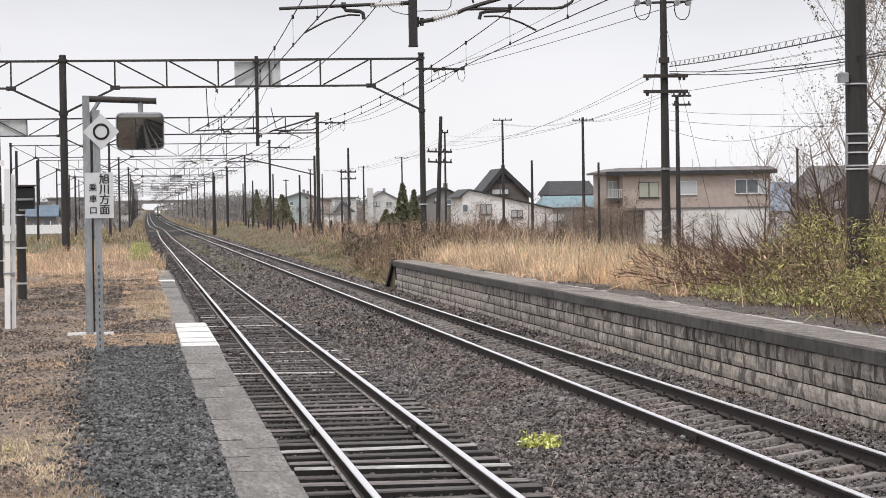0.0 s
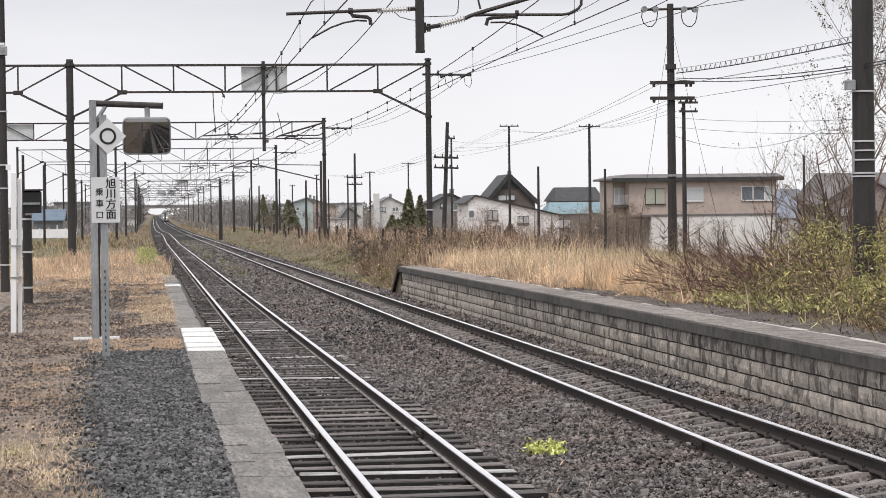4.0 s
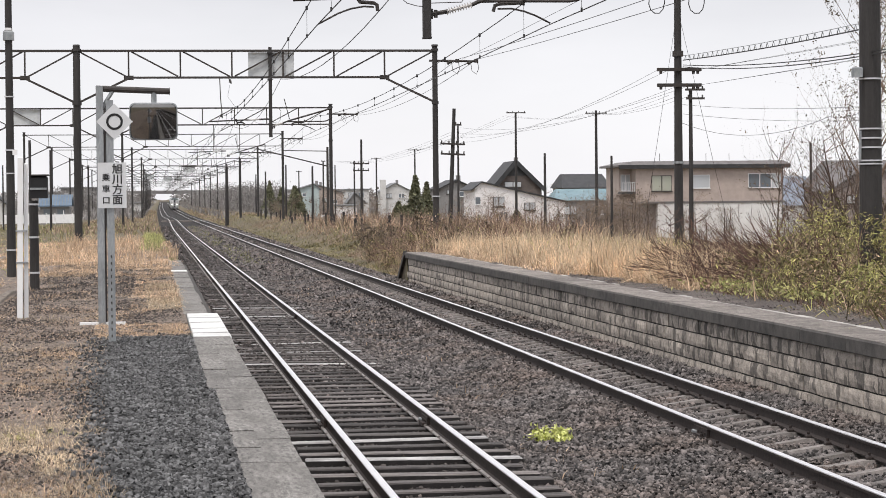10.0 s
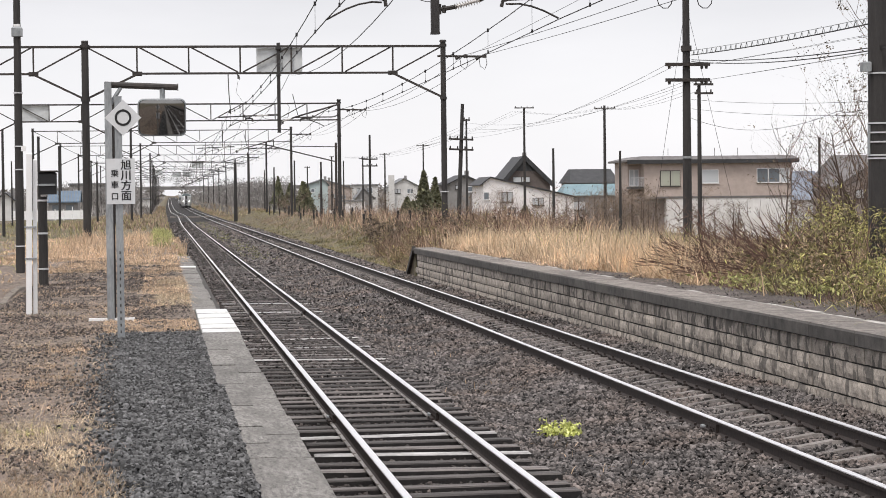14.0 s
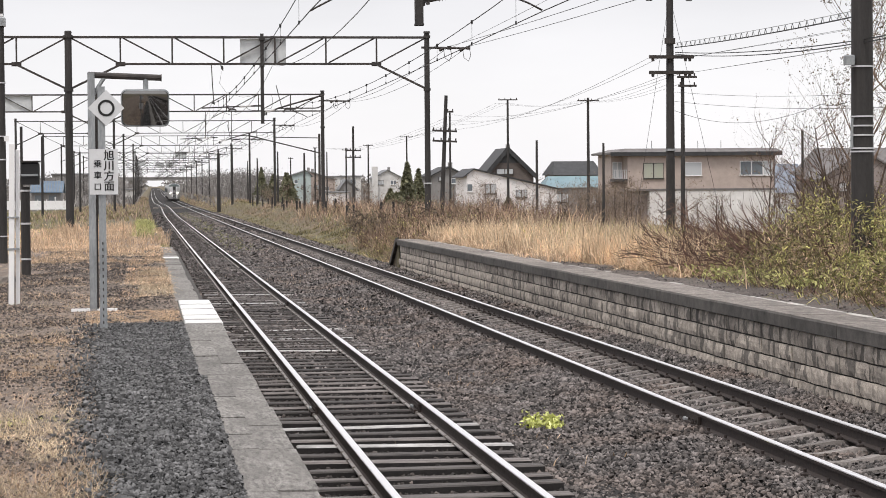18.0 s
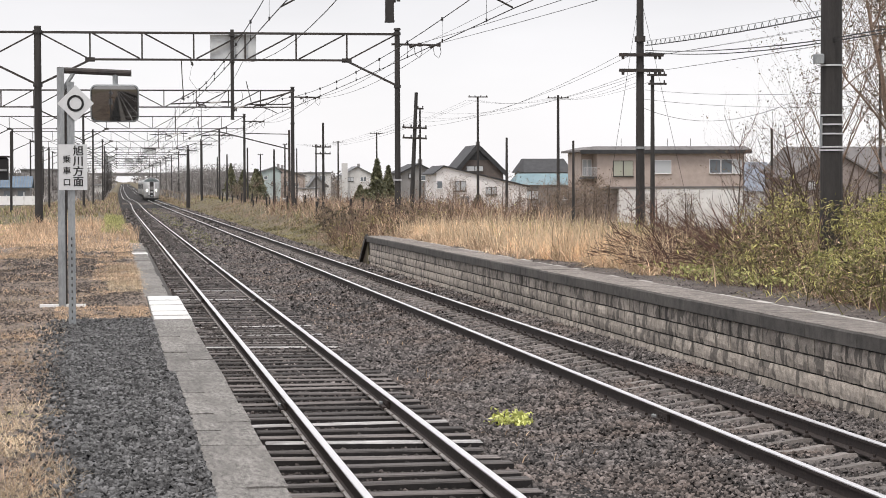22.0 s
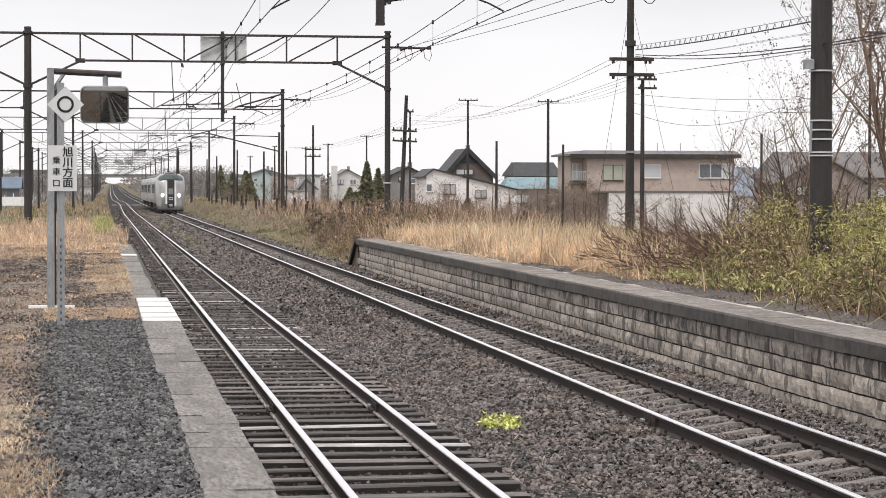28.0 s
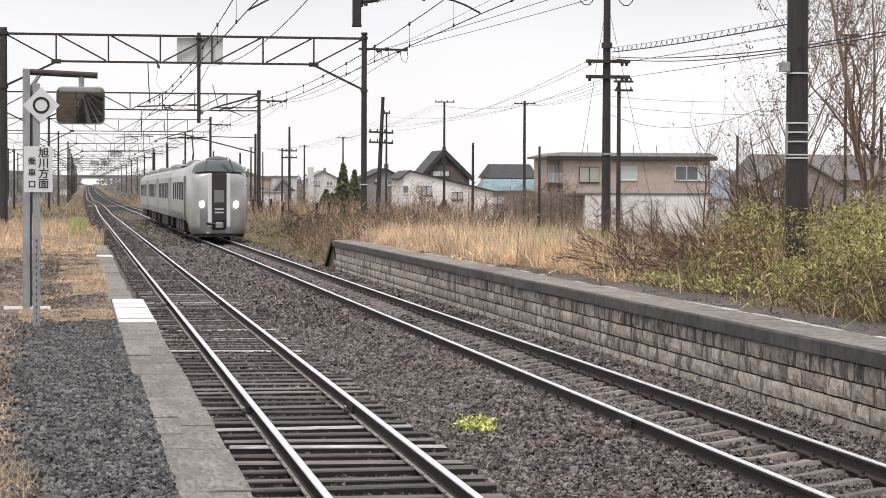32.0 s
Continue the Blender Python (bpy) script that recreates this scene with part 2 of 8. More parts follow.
M_PALEBOARD = surface("pale_board", (0.52, 0.54, 0.545), (0.68, 0.70, 0.705), 3, 0.6, 0, 0.0, 30)

M_PALELINE = surface("worn_pale_line", (0.34, 0.325, 0.30), (0.66, 0.63, 0.59), 6, 0.85, 0, 0.3, 60, (0.17, 0.158, 0.146), 1.5, 0.7, place=True)
M_PALE_SLEEPER = surface("bleached_sleeper", (0.22, 0.212, 0.21), (0.60, 0.585, 0.58), 6, 0.85, 0, 0.6, 40, (0.12, 0.108, 0.105), 1.2, 0.5, vary=0.3, stretch=(0.5, 1.2, 1), place=True)
M_RAIL_FOOT = surface("rail_foot_steel", (0.20, 0.18, 0.17), (0.48, 0.45, 0.43), 12, 0.5, 0.4, 0.2, 60, (0.10, 0.08, 0.07), 3.0, 0.6)
M_DARK_STONE = surface("oily_shaded_stone", (0.013, 0.0105, 0.0098), (0.066, 0.054, 0.05), 3, 0.85, 0, 0.2, 40, island=0.7)
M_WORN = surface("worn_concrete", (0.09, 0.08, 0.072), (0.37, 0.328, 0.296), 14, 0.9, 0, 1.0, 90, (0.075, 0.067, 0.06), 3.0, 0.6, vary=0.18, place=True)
# tar taken nearly to black to stand for the shaded sleeper sides
M_SHADED_TAR = surface("shaded_tarred_side", (0.008, 0.007, 0.007), (0.028, 0.024, 0.023), 12, 0.8, 0, 0.4, 60)
# ---- mesh building ----
class Solid:
    """Gathers vertices and faces of one mesh."""

    def __init__(self):
        self.v, self.f = [], []

    def add(self, verts, faces):
        k = len(self.v)
        self.v.extend(verts)
        self.f.extend([tuple(i + k for i in f) for f in faces])
        return self

    def box(self, x0, y0, z0, x1, y1, z1, m=None, cut=0.0):
        """A box, with its upper edges cut off by cut."""
        if cut:
            a = [(x0, y0, z0), (x1, y0, z0), (x1, y1, z0), (x0, y1, z0),
                 (x0, y0, z1 - cut), (x1, y0, z1 - cut), (x1, y1, z1 - cut), (x0, y1, z1 - cut),
                 (x0 + cut, y0 + cut, z1), (x1 - cut, y0 + cut, z1), (x1 - cut, y1 - cut, z1), (x0 + cut, y1 - cut, z1)]
            f = [(3, 2, 1, 0), (0, 1, 5, 4), (1, 2, 6, 5), (2, 3, 7, 6), (3, 0, 4, 7), (4, 5, 9, 8), (5, 6, 10, 9),
                 (6, 7, 11, 10), (7, 4, 8, 11), (8, 9, 10, 11)]
        else:
            a = [(x0, y0, z0), (x1, y0, z0), (x1, y1, z0), (x0, y1, z0), (x0, y0, z1), (x1, y0, z1), (x1, y1, z1), (x0, y1, z1)]
            f = [(3, 2, 1, 0), (4, 5, 6, 7), (0, 1, 5, 4), (1, 2, 6, 5), (2, 3, 7, 6), (3, 0, 4, 7)]
        if m is not None:
            a = [tuple(m @ Vector(p)) for p in a]
        return self.add(a, f)

    def tube(self, p, q, r0, r1=None, n=6, caps=True):
        p, q = Vector(p), Vector(q)
        r1 = r0 if r1 is None else r1
        d = (q - p).normalized()
        u = d.orthogonal().normalized()
        w = d.cross(u)
        ring = [(math.cos(2 * math.pi * i / n), math.sin(2 * math.pi * i / n)) for i in range(n)]
        a = [tuple(p + (u * c + w * s) * r0) for c, s in ring] + [tuple(q + (u * c + w * s) * r1) for c, s in ring]
        f = [(i, (i + 1) % n, n + (i + 1) % n, n + i) for i in range(n)]
        if caps:
            f += [tuple(range(n - 1, -1, -1)), tuple(range(n, 2 * n))]
        return self.add(a, f)

    def path(self, points, r, n=6):
        """A round bar along points, without gaps at the bends."""
        pts = [Vector(p) for p in points]
        rings = []
        u = None
        for i, p in enumerate(pts):
            d = (pts[min(i + 1, len(pts) - 1)] - pts[max(i - 1, 0)]).normalized()
            u = d.orthogonal().normalized() if u is None else (u - d * u.dot(d)).normalized()
            w = d.cross(u)
            rr = r[i] if isinstance(r, (list, tuple)) else r
            rings.append([tuple(p + (u * math.cos(2 * math.pi * k / n) + w * math.sin(2 * math.pi * k / n)) * rr) for k in range(n)])
        a = [v for ring in rings for v in ring]
        f = [(j * n + k, j * n + (k + 1) % n, (j + 1) * n + (k + 1) % n, (j + 1) * n + k)
             for j in range(len(pts) - 1) for k in range(n)]
        f += [tuple(range(n - 1, -1, -1)), tuple(range((len(pts) - 1) * n, len(pts) * n))]
        return self.add(a, f)

    def bar(self, p, q, w, h):
        """A square bar from p to q, w wide and h high."""
        p, q = Vector(p), Vector(q)
        d = (q - p).normalized()
        s = d.cross(Vector((0, 0, 1)))
        s = Vector((1, 0, 0)) if s.length < 1e-4 else s.normalized()
        t = s.cross(d).normalized()
        a = [tuple(e + s * (i * w / 2) + t * (j * h / 2)) for e in (p, q) for i, j in ((-1, -1), (1, -1), (1, 1), (-1, 1))]
        return self.add(a, [(3, 2, 1, 0), (4, 5, 6, 7), (0, 1, 5, 4), (1, 2, 6, 5), (2, 3, 7, 6), (3, 0, 4, 7)])

    def prism(self, profile, y0, y1):
        """A closed profile of (x, z), drawn out from y0 to y1."""
        n = len(profile)
        a = [(x, y0, z) for x, z in profile] + [(x, y1, z) for x, z in profile]
        return self.add(a, [(i, (i + 1) % n, n + (i + 1) % n, n + i) for i in range(n)] + [tuple(range(n - 1, -1, -1)), tuple(range(n, 2 * n))])

    def quad(self, *p):
        return self.add([tuple(q) for q in p], [tuple(range(len(p)))])

    def mesh(self, name, material, smooth=False):
        me = bpy.data.meshes.new(name)
        me.from_pydata(self.v, [], self.f)
        for m in material if isinstance(material, (list, tuple)) else [material]:
            me.materials.append(m)
        if smooth:
            me.shade_smooth()
        me.update()
        return me


def part(name, solid, material, parent, label="", m=None, smooth=False):
    """ONE mesh object under a thing or a part; solid is a Solid or a mesh that is shared."""
    me = solid if isinstance(solid, bpy.types.Mesh) else solid.mesh(name, material, smooth)
    ob = new(name, me)
    ob.parent = parent
    if m is not None:
        ob.matrix_basis = m
    if label:
        ob["label"] = label
    return ob


def thing(name, label, category, m=None, group="", kind="", solid=None, material=None, smooth=False):
    """A top-level thing: an Empty at its base, or one mesh."""
    ob = new(name, solid.mesh(name, material, smooth) if solid else None)
    if m is not None:
        ob.matrix_basis = m
    return tagged(ob, label, category, group, kind)


def raw_mesh(name, verts, faces_n, material, smooth=False):
    """A large mesh from arrays: verts (n, 3) and faces (k, 3) or (k, 4)."""
    me = bpy.data.meshes.new(name)
    verts = np.asarray(verts, np.float32)
    faces_n = np.asarray(faces_n, np.int32)
    k, c = faces_n.shape
    me.vertices.add(len(verts))
    me.vertices.foreach_set("co", verts.ravel())
    me.loops.add(k * c)
    me.loops.foreach_set("vertex_index", faces_n.ravel())
    me.polygons.add(k)
    me.polygons.foreach_set("loop_start", np.arange(0, k * c, c, dtype=np.int32))
    me.polygons.foreach_set("loop_total", np.full(k, c, dtype=np.int32))
    me.update(calc_edges=True)
    me.materials.append(material)
    if smooth:
        me.shade_smooth()
    return me


rng = np.random.default_rng(7)


def bend(y):
    """How far the line has turned to the right, and risen, y metres ahead."""
    if y < 260:
        return 0.0, 0.0
    d = min(y, 1000) - 260
    e = max(y - 1000, 0)
    return 2.6e-6 * d * d + e * 0.0038, 3.2e-6 * d * d + e * 0.003


def smooth_step(a, b, v):
    k = min(max((v - a) / (b - a), 0), 1)
    return k * k * (3 - 2 * k)


def ground_z(x, y):
    """Height of the natural ground."""
    dx, dz = bend(y)
    x -= dx
    left = 0.66 - 0.5 * smooth_step(95, 260, y) - 0.35 * smooth_step(-9, -22, x) if x < 0.4 else 0
    if x < 0.2:
        z = left if y > 4 else left
    elif x < 0.9:
        a = smooth_step(0.2, 0.9, x)
        z = (0.66 - 0.5 * smooth_step(95, 260, y)) * (1 - a) - 0.42 * a
    elif x < 8.0:
        z = -0.42
    else:
        near = 0.70 * smooth_step(8.0, 8.6, x)
        far = 0.75 * smooth_step(8.6, 12.5, x)
        k = smooth_step(69, 76, y)
        top = near * (1 - k) + far * k
        z = -0.42 + (top + 0.42) * (1 if x > 9 else smooth_step(8.0, 9.0, x)) if k < 0.5 else -0.42 + (far + 0.42) * smooth_step(8.6, 12.5, x)
        z -= 1.7 * smooth_step(15, 32, x) + 1.5 * smooth_step(0.225, 0.25, x / max(y, 1)) * smooth_step(105, 140, y) * smooth_step(420, 320, y)
    return z + dz


# ---- ground and trackbed ----
def make_ground():
    xs = [-2500, -1200, -500, -250, -120, -70, -45, -30, -22, -18, -15, -12, -10, -9, -7, -5, -3.5, -2, -1, 0, 0.2, 0.35, 0.5, 0.7, 0.9, 2, 4, 6, 8.0, 8.2, 8.4, 8.6, 8.8, 9,
          9.5, 10, 10.5, 11, 11.5, 12, 12.5, 13, 14, 15, 16, 18, 20, 22, 24, 26, 30, 36, 45, 60, 80, 110, 160, 250, 500, 1200, 2500]
    ys = [-400, -100, -30, -10, 0, 5, 10, 15, 20, 25, 30, 35, 40, 45, 50, 55, 60, 64, 68, 70, 71, 72, 73, 74, 75, 76, 78, 82, 86, 90, 95, 100, 110, 120, 135, 150, 170, 190, 215,
          240, 270, 300, 340, 400, 470, 550, 650, 800, 1000, 1300, 1800, 2600, 3600]
    v = []
    for y in ys:
        dx = bend(y)[0]
        for x in xs:
            z = ground_z(x + dx, y)
            if abs(x) < 90 and not 0.3 < x < 8.3 and -10 < y < 500:
                z += 0.10 * noise.noise((x * 0.35, y * 0.25, 0)) + 0.04 * noise.noise((x * 1.3, y * 1.1, 5))
            if -12.5 < x < 0.95 and y < 96:
                z = min(z, 0.45) if x < 0.6 else -0.42
            v.append((x + dx, y, z))
    n = len(xs)
    f = [(j * n + i, j * n + i + 1, (j + 1) * n + i + 1, (j + 1) * n + i) for j in range(len(ys) - 1) for i in range(n - 1)]
    ob = new("ground", raw_mesh("ground", v, f, M_GROUND, True))
    tagged(ob, "rough brown and green ground beside the railway", "ground", kind="structure")


make_ground()


def make_trackbed():
    xs = [0.3, 0.95, 1.15, 1.5, 2.43, 3.4, 3.8, 4.3, 4.8, 5.2, 6.22, 7.2, 7.45, 7.8, 8.6]
    zs = [-0.40, -0.36, -0.25, -0.22, -0.215, -0.22, -0.24, -0.27, -0.25, -0.22, -0.22, -0.20, -0.16, -0.13, -0.41]
    ys = list(np.arange(-60, 120, 1.0)) + list(np.arange(120, 300, 6.0)) + list(np.arange(300, 1000, 25.0)) + [1100, 1300, 1600, 2200]
    v = []
    for y in ys:
        dx, dz = bend(y)
        for x, z in zip(xs, zs):
            v.append((x + dx, y, z + dz + 0.025 * noise.noise((x * 2.1, y * 1.7, 2)) * (1 if y < 140 else 0)))
    n = len(xs)
    f = [(j * n + i, j * n + i + 1, (j + 1) * n + i + 1, (j + 1) * n + i) for j in range(len(ys) - 1) for i in range(n - 1)]
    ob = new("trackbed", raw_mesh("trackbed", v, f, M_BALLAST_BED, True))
    tagged(ob, "crushed stone ballast under both tracks, darkened as shade between stones", "ballast", kind="structure")
    return ob


trackbed = make_trackbed()

TRACK_1, TRACK_2, HALF = 2.43, 6.22, 0.566


def near_shift(y):
    """Track 1 swings towards the main track at the points far ahead."""
    return 0.45 * smooth_step(190, 340, y) - 0.65 * smooth_step(345, 440, y)


def rail_points(x, swing):
    ys = list(range(-60, 130, 10)) + list(range(130, 420, 10)) + list(range(420, 1000, 30)) + [1000, 1150, 1400, 1800]
    return [(x + bend(y)[0] + (near_shift(y) if swing else 0), y, bend(y)[1]) for y in ys]


def sweep(profile, pts):
    s = Solid()
    n = len(profile)
    v = [(x + px, y, z + pz) for x, y, z in pts for px, pz in profile]
    f = [(j * n + i, j * n + (i + 1) % n, (j + 1) * n + (i + 1) % n, (j + 1) * n + i) for j in range(len(pts) - 1) for i in range(n)]
    f += [tuple(range(n - 1, -1, -1)), tuple(range((len(pts) - 1) * n, len(pts) * n))]
    return s.add(v, f)


RAIL = ((-0.061, -0.150), (0.061, -0.150), (0.061, -0.139), (0.012, -0.122), (0.009, -0.045), (0.0325, -0.035), (0.0325, -0.006),
        (-0.0325, -0.006), (-0.0325, -0.035), (-0.009, -0.045), (-0.012, -0.122), (-0.061, -0.139))
RAIL_FOOT = ((-0.0635, -0.150), (0.0635, -0.150), (0.0635, -0.1365), (0.042, -0.1300), (-0.042, -0.1300), (-0.0635, -0.1365))
RAIL_CAP = ((-0.0345, -0.012), (0.0345, -0.012), (0.0335, -0.003), (0.020, 0.001), (-0.020, 0.001), (-0.0335, -0.003))


def make_track(x, swing, label):
    ob = thing("railway_track", label, "railway track", group="railway tracks")
    for side in (-1, 1):
        pts = rail_points(x + side * HALF, swing)
        r = part("rail", sweep(RAIL, pts), M_RAIL_SIDE, ob, "rust-brown steel rail")
        if swing:
            part("rail_foot", sweep(RAIL_FOOT, pts), M_RAIL_FOOT, r, "worn pale rail foot")
        part("rail_head", sweep(RAIL_CAP, pts), M_RAIL_TOP, r, "polished running surface")
    return ob


track_1 = make_track(TRACK_1, True, "jointed railway track on dark wooden sleepers")
track_2 = make_track(TRACK_2, False, "main railway track on concrete sleepers in ballast")


def make_joint(x, y, parent):
    s = Solid()
    for side in (-1, 1):
        s.box(x + side * 0.026 - 0.018, y - 0.28, -0.135, x + side * 0.026 + 0.018, y + 0.28, -0.040)
        s.box(x + side * 0.05 - 0.03, y - 0.16, -0.150, x + side * 0.05 + 0.03, y + 0.16, -0.112)
        for k in (-0.2, -0.07, 0.07, 0.2):
            s.tube((x + side * 0.02, y + k, -0.085), (x + side * 0.055, y + k, -0.085), 0.014, n=6)
    part("rail_joint", s, M_RAIL_SIDE, parent, "bolted fishplate joint")
    if y < 60:
        part("joint_bond", Solid().box(x - 0.075, y + 0.16, -0.118, x - 0.03, y + 0.26, -0.085, cut=0.008), M_GALV, parent, "bright worn clamp")


for jy in (24.85, 48.0, 71.2, 94.4):
    make_joint(TRACK_1 - HALF, jy, track_1)
    make_joint(TRACK_1 + HALF, jy, track_1)
make_joint(TRACK_2 - HALF, 22.9, track_2)

# ---- near platform ----
EDGE_X, TOP = 0.882, 0.76


def make_near_platform():
    s = Solid()
    # body with an uneven top of earth
    ys = list(np.arange(-50, 97, 0.75))
    xs = [-12, -9, -6, -4.4, -3.6, -3.05, -2.5, -2, -1.5, -1, -0.6, -0.2, 0.2, 0.44]
    v = []
    for y in ys:
        for x in xs:
            v.append((x, y, TOP - 0.012 + 0.02 * noise.noise((x * 1.2, y * 0.6, 1)) - 0.05 * smooth_step(-2.5, -3.05, x)))
    n = len(xs)
    f = [(j * n + i, j * n + i + 1, (j + 1) * n + i + 1, (j + 1) * n + i) for j in range(len(ys) - 1) for i in range(n - 1)]
    s.add(v, f)
    ob = thing("platform_floor", "bare earth platform with dry grass and gravel", "platform", kind="structure", solid=s, material=M_EARTH, smooth=True)
    w = Solid()
    w.box(0.40, -50, -0.45, 0.86, 62, 0.68)
    part("edge_wall", w, M_COPING, ob, "dark concrete platform edge wall")
    return ob


platform_near = make_near_platform()

# ---- far platform ----
FAR_X, FAR_TOP, FAR_END = 7.733, 0.765, 69.3


def make_far_platform():
    s = Solid()
    # top of worn asphalt, running back into the earth
    ys = list(np.arange(-40.2, FAR_END + 0.1, 0.75))
    xs = [8.3, 8.6, 9.0, 9.6, 10.4, 11.5, 13.0]
    v = [(x, y, FAR_TOP - 0.02 + 0.03 * noise.noise((x * 1.1, y * 0.5, 9)) + 0.04 * smooth_step(9, 12, x)) for y in ys for x in xs]
    n = len(xs)
    f = [(j * n + i, j * n + i + 1, (j + 1) * n + i + 1, (j + 1) * n + i) for j in range(len(ys) - 1) for i in range(n - 1)]
    s.add(v, f)
    ob = thing("far_platform", "disused platform of concrete blocks with a worn asphalt top", "platform", kind="structure", solid=s, material=M_ASPHALT, smooth=True)
    b = Solid()
    b.box(FAR_X + 0.055, -40, -0.5, FAR_X + 0.6, FAR_END, 0.62)
    part("backing", b, M_MORTAR, ob, "dark recessed joints")
    e = Solid()
    e.add([(FAR_X + 0.02, FAR_END, 0.66), (FAR_X + 0.02, FAR_END + 2.6, -0.5), (FAR_X + 0.02, FAR_END, -0.5), (13, FAR_END, 0.66), (13, FAR_END + 2.6, -0.5), (13, FAR_END, -0.5)],
          [(0, 2, 1), (3, 4, 5), (0, 1, 4, 3), (1, 2, 5, 4), (0, 3, 5, 2)])
    part("end_ramp", e, M_GROUND, ob, "earth slope at the platform's end")
    line = Solid()
    r = random.Random(2)
    y = 12.0
    while y < 66:
        n = y + r.uniform(0.4, 1.8)
        if r.random() < 0.22:
            y = n
            continue
        line.box(FAR_X + 0.69 + r.uniform(-0.035, 0.035), y, FAR_TOP - 0.03, FAR_X + 0.745 + r.uniform(-0.025, 0.07), n - r.uniform(-0.02, 0.12), FAR_TOP + 0.007)
        y = n
    part("edge_line", line, M_PALELINE, ob, "broken pale line along the edge")["kind"] = "stuff"
    c = Solid()
    c.bar((FAR_X - 0.03, FAR_END - 0.05, 0.76), (FAR_X - 0.03, FAR_END + 2.2, -0.25), 0.1, 0.16)
    part("end_trim", c, M_COPING, ob, "dark slanting concrete trim")
    return ob


platform_far = make_far_platform()

# ---- overhead line ----
POST_R, POST_LL, MID = 12.4, -12.0, 5.15
TOP_Z, BOT_Z, BAY = 8.99, 7.83, 2.23
GANTRY_Y = (40.0, 99.0, 158.0, 217.0, 276.0, 335.0, 394.0, 453.0, 512.0, 571.0, 640.0, 720.0, 800.0)


def insulator(s, p, q, discs, r):
    """A ribbed insulator from p to q."""
    p, q = Vector(p), Vector(q)
    s.tube(p, q, r * 0.4, n=6)
    for i in range(discs):
        a = p.lerp(q, (i + 0.3) / discs)
        s.tube(a, p.lerp(q, (i + 0.62) / discs), r, r * 0.5, n=8)


def make_gantry(y):
    dx, dz = bend(y)
    near = y < 180
    g = thing("line_gantry", "dark steel lattice gantry carrying the overhead wires", "gantry", pose(dx, y, dz), "gantries over the tracks")
    n = 16 if near else 6
    right = POST_R + (0.62 if y < 60 else 0.33 if y > 270 else 0.0)
    left = -3.2 if y < 200 else -2.82 if y < 270 else -2.45 if y < 330 else -1.6
    thin = 1.0 if near else 0.78
    for x, base in ((left, 0.3), (right, 0.2), (POST_LL, -0.2)):
        s = Solid()
        thick = 1.4 if y == 99.0 and x == left else 1.08 if near else 1.0
        s.tube((x, 0, base - 0.6), (x, 0, 9.18), 0.215 if y < 60 else 0.128 * thick, 0.18 if y < 60 else 0.108 * thick, n=n)
        s.tube((x, 0, 9.18), (x, 0, 9.26), 0.16, 0.14, n=n)
        for z in (9.02, 6.7):
            s.tube((x, 0, z - 0.06), (x, 0, z + 0.06), 0.23 if y < 60 else 0.145 * thick, n=n)
        part("post", s, M_POST, g, "dark round post", smooth=False)
    chord = Solid()
    chord.bar((POST_LL, 0, TOP_Z), (right, 0, TOP_Z), 0.12, 0.10 * thin)
    part("top_chord", chord, M_STEEL, g)
    for a, b in ((left, POST_R if y < 60 else right), (POST_LL, left)):
        bays = 7 if a == left else 4
        step = (b - a) / bays
        straight = y > 150 and a == left
        s = Solid()
        s.bar((a + step, 0, BOT_Z), (b - (0 if straight else step), 0, BOT_Z), 0.12, 0.09 * thin)
        part("bottom_chord", s, M_STEEL, g)
        for i in range(1, bays):
            s = Solid()
            s.bar((a + i * step, 0, BOT_Z + 0.05), (a + i * step, 0, TOP_Z - 0.05), 0.07 * thin, 0.07 * thin)
            part("upright", s, M_STEEL, g)
        for i in range(bays):
            s = Solid()
            down = i < bays / 2 - 0.6 or (bays == 7 and i == 2) or (bays == 4 and i < 2)
            x0, x1 = a + i * step + 0.12, a + (i + 1) * step - 0.1
            z0, z1 = (TOP_Z - 0.04, BOT_Z + 0.05) if down else (BOT_Z + 0.05, TOP_Z - 0.04)
            s.bar((x0, 0.0, z0), (x1, 0.0, z1), 0.07 * thin, 0.065 * thin)
            part("diagonal", s, M_STEEL, g)
        for x, px_ in ((a + step, a),) if straight else ((a + step, a), (b - step, b)):
            s = Solid()
            s.bar((x, 0, BOT_Z - 0.03), (px_, 0, 6.72), 0.10, 0.09)
            part("knee_brace", s, M_STEEL, g)
            s = Solid()
            s.box(x - 0.21, -0.03, BOT_Z - 0.10, x + 0.21, 0.03, BOT_Z + 0.09)
            part("gusset", s, M_STEEL, g)
    mid = MID if y > 60 else 4.875
    s = Solid()
    if y < 150:
        s.box(mid - 0.072, -0.072, 5.225, mid + 0.072, 0.072, 9.15)
        s.box(mid - 0.12, -0.12, 8.86, mid + 0.12, 0.12, 8.93)
        s.box(mid - 0.12, -0.12, 7.72, mid + 0.12, 0.12, 7.76)
        s.box(mid - 0.08, -0.08, 5.225, mid + 0.08, 0.08, 5.26)
        part("drop_post", s, M_POST, g, "square hanging post")
    else:
        for x in (4.25, 6.05):
            part("hanger", Solid().tube((x, 0, 5.98), (x, 0, BOT_Z), 0.025, n=5), M_STEEL, g, "thin hanging rod")
    # arms over both tracks
    s = Solid()
    s.tube((2.50, 0, 5.915), (4.20, 0, 5.985), 0.030, n=8)
    s.tube((3.60, 0, 5.97), (3.68, 0, 5.97), 0.055, n=8)
    s.path([(3.64, 0, 5.95), (3.68, 0, 5.88), (3.93, 0, 5.86), (3.985, 0, 5.83), (4.0, 0, 5.72)], 0.034, n=6)
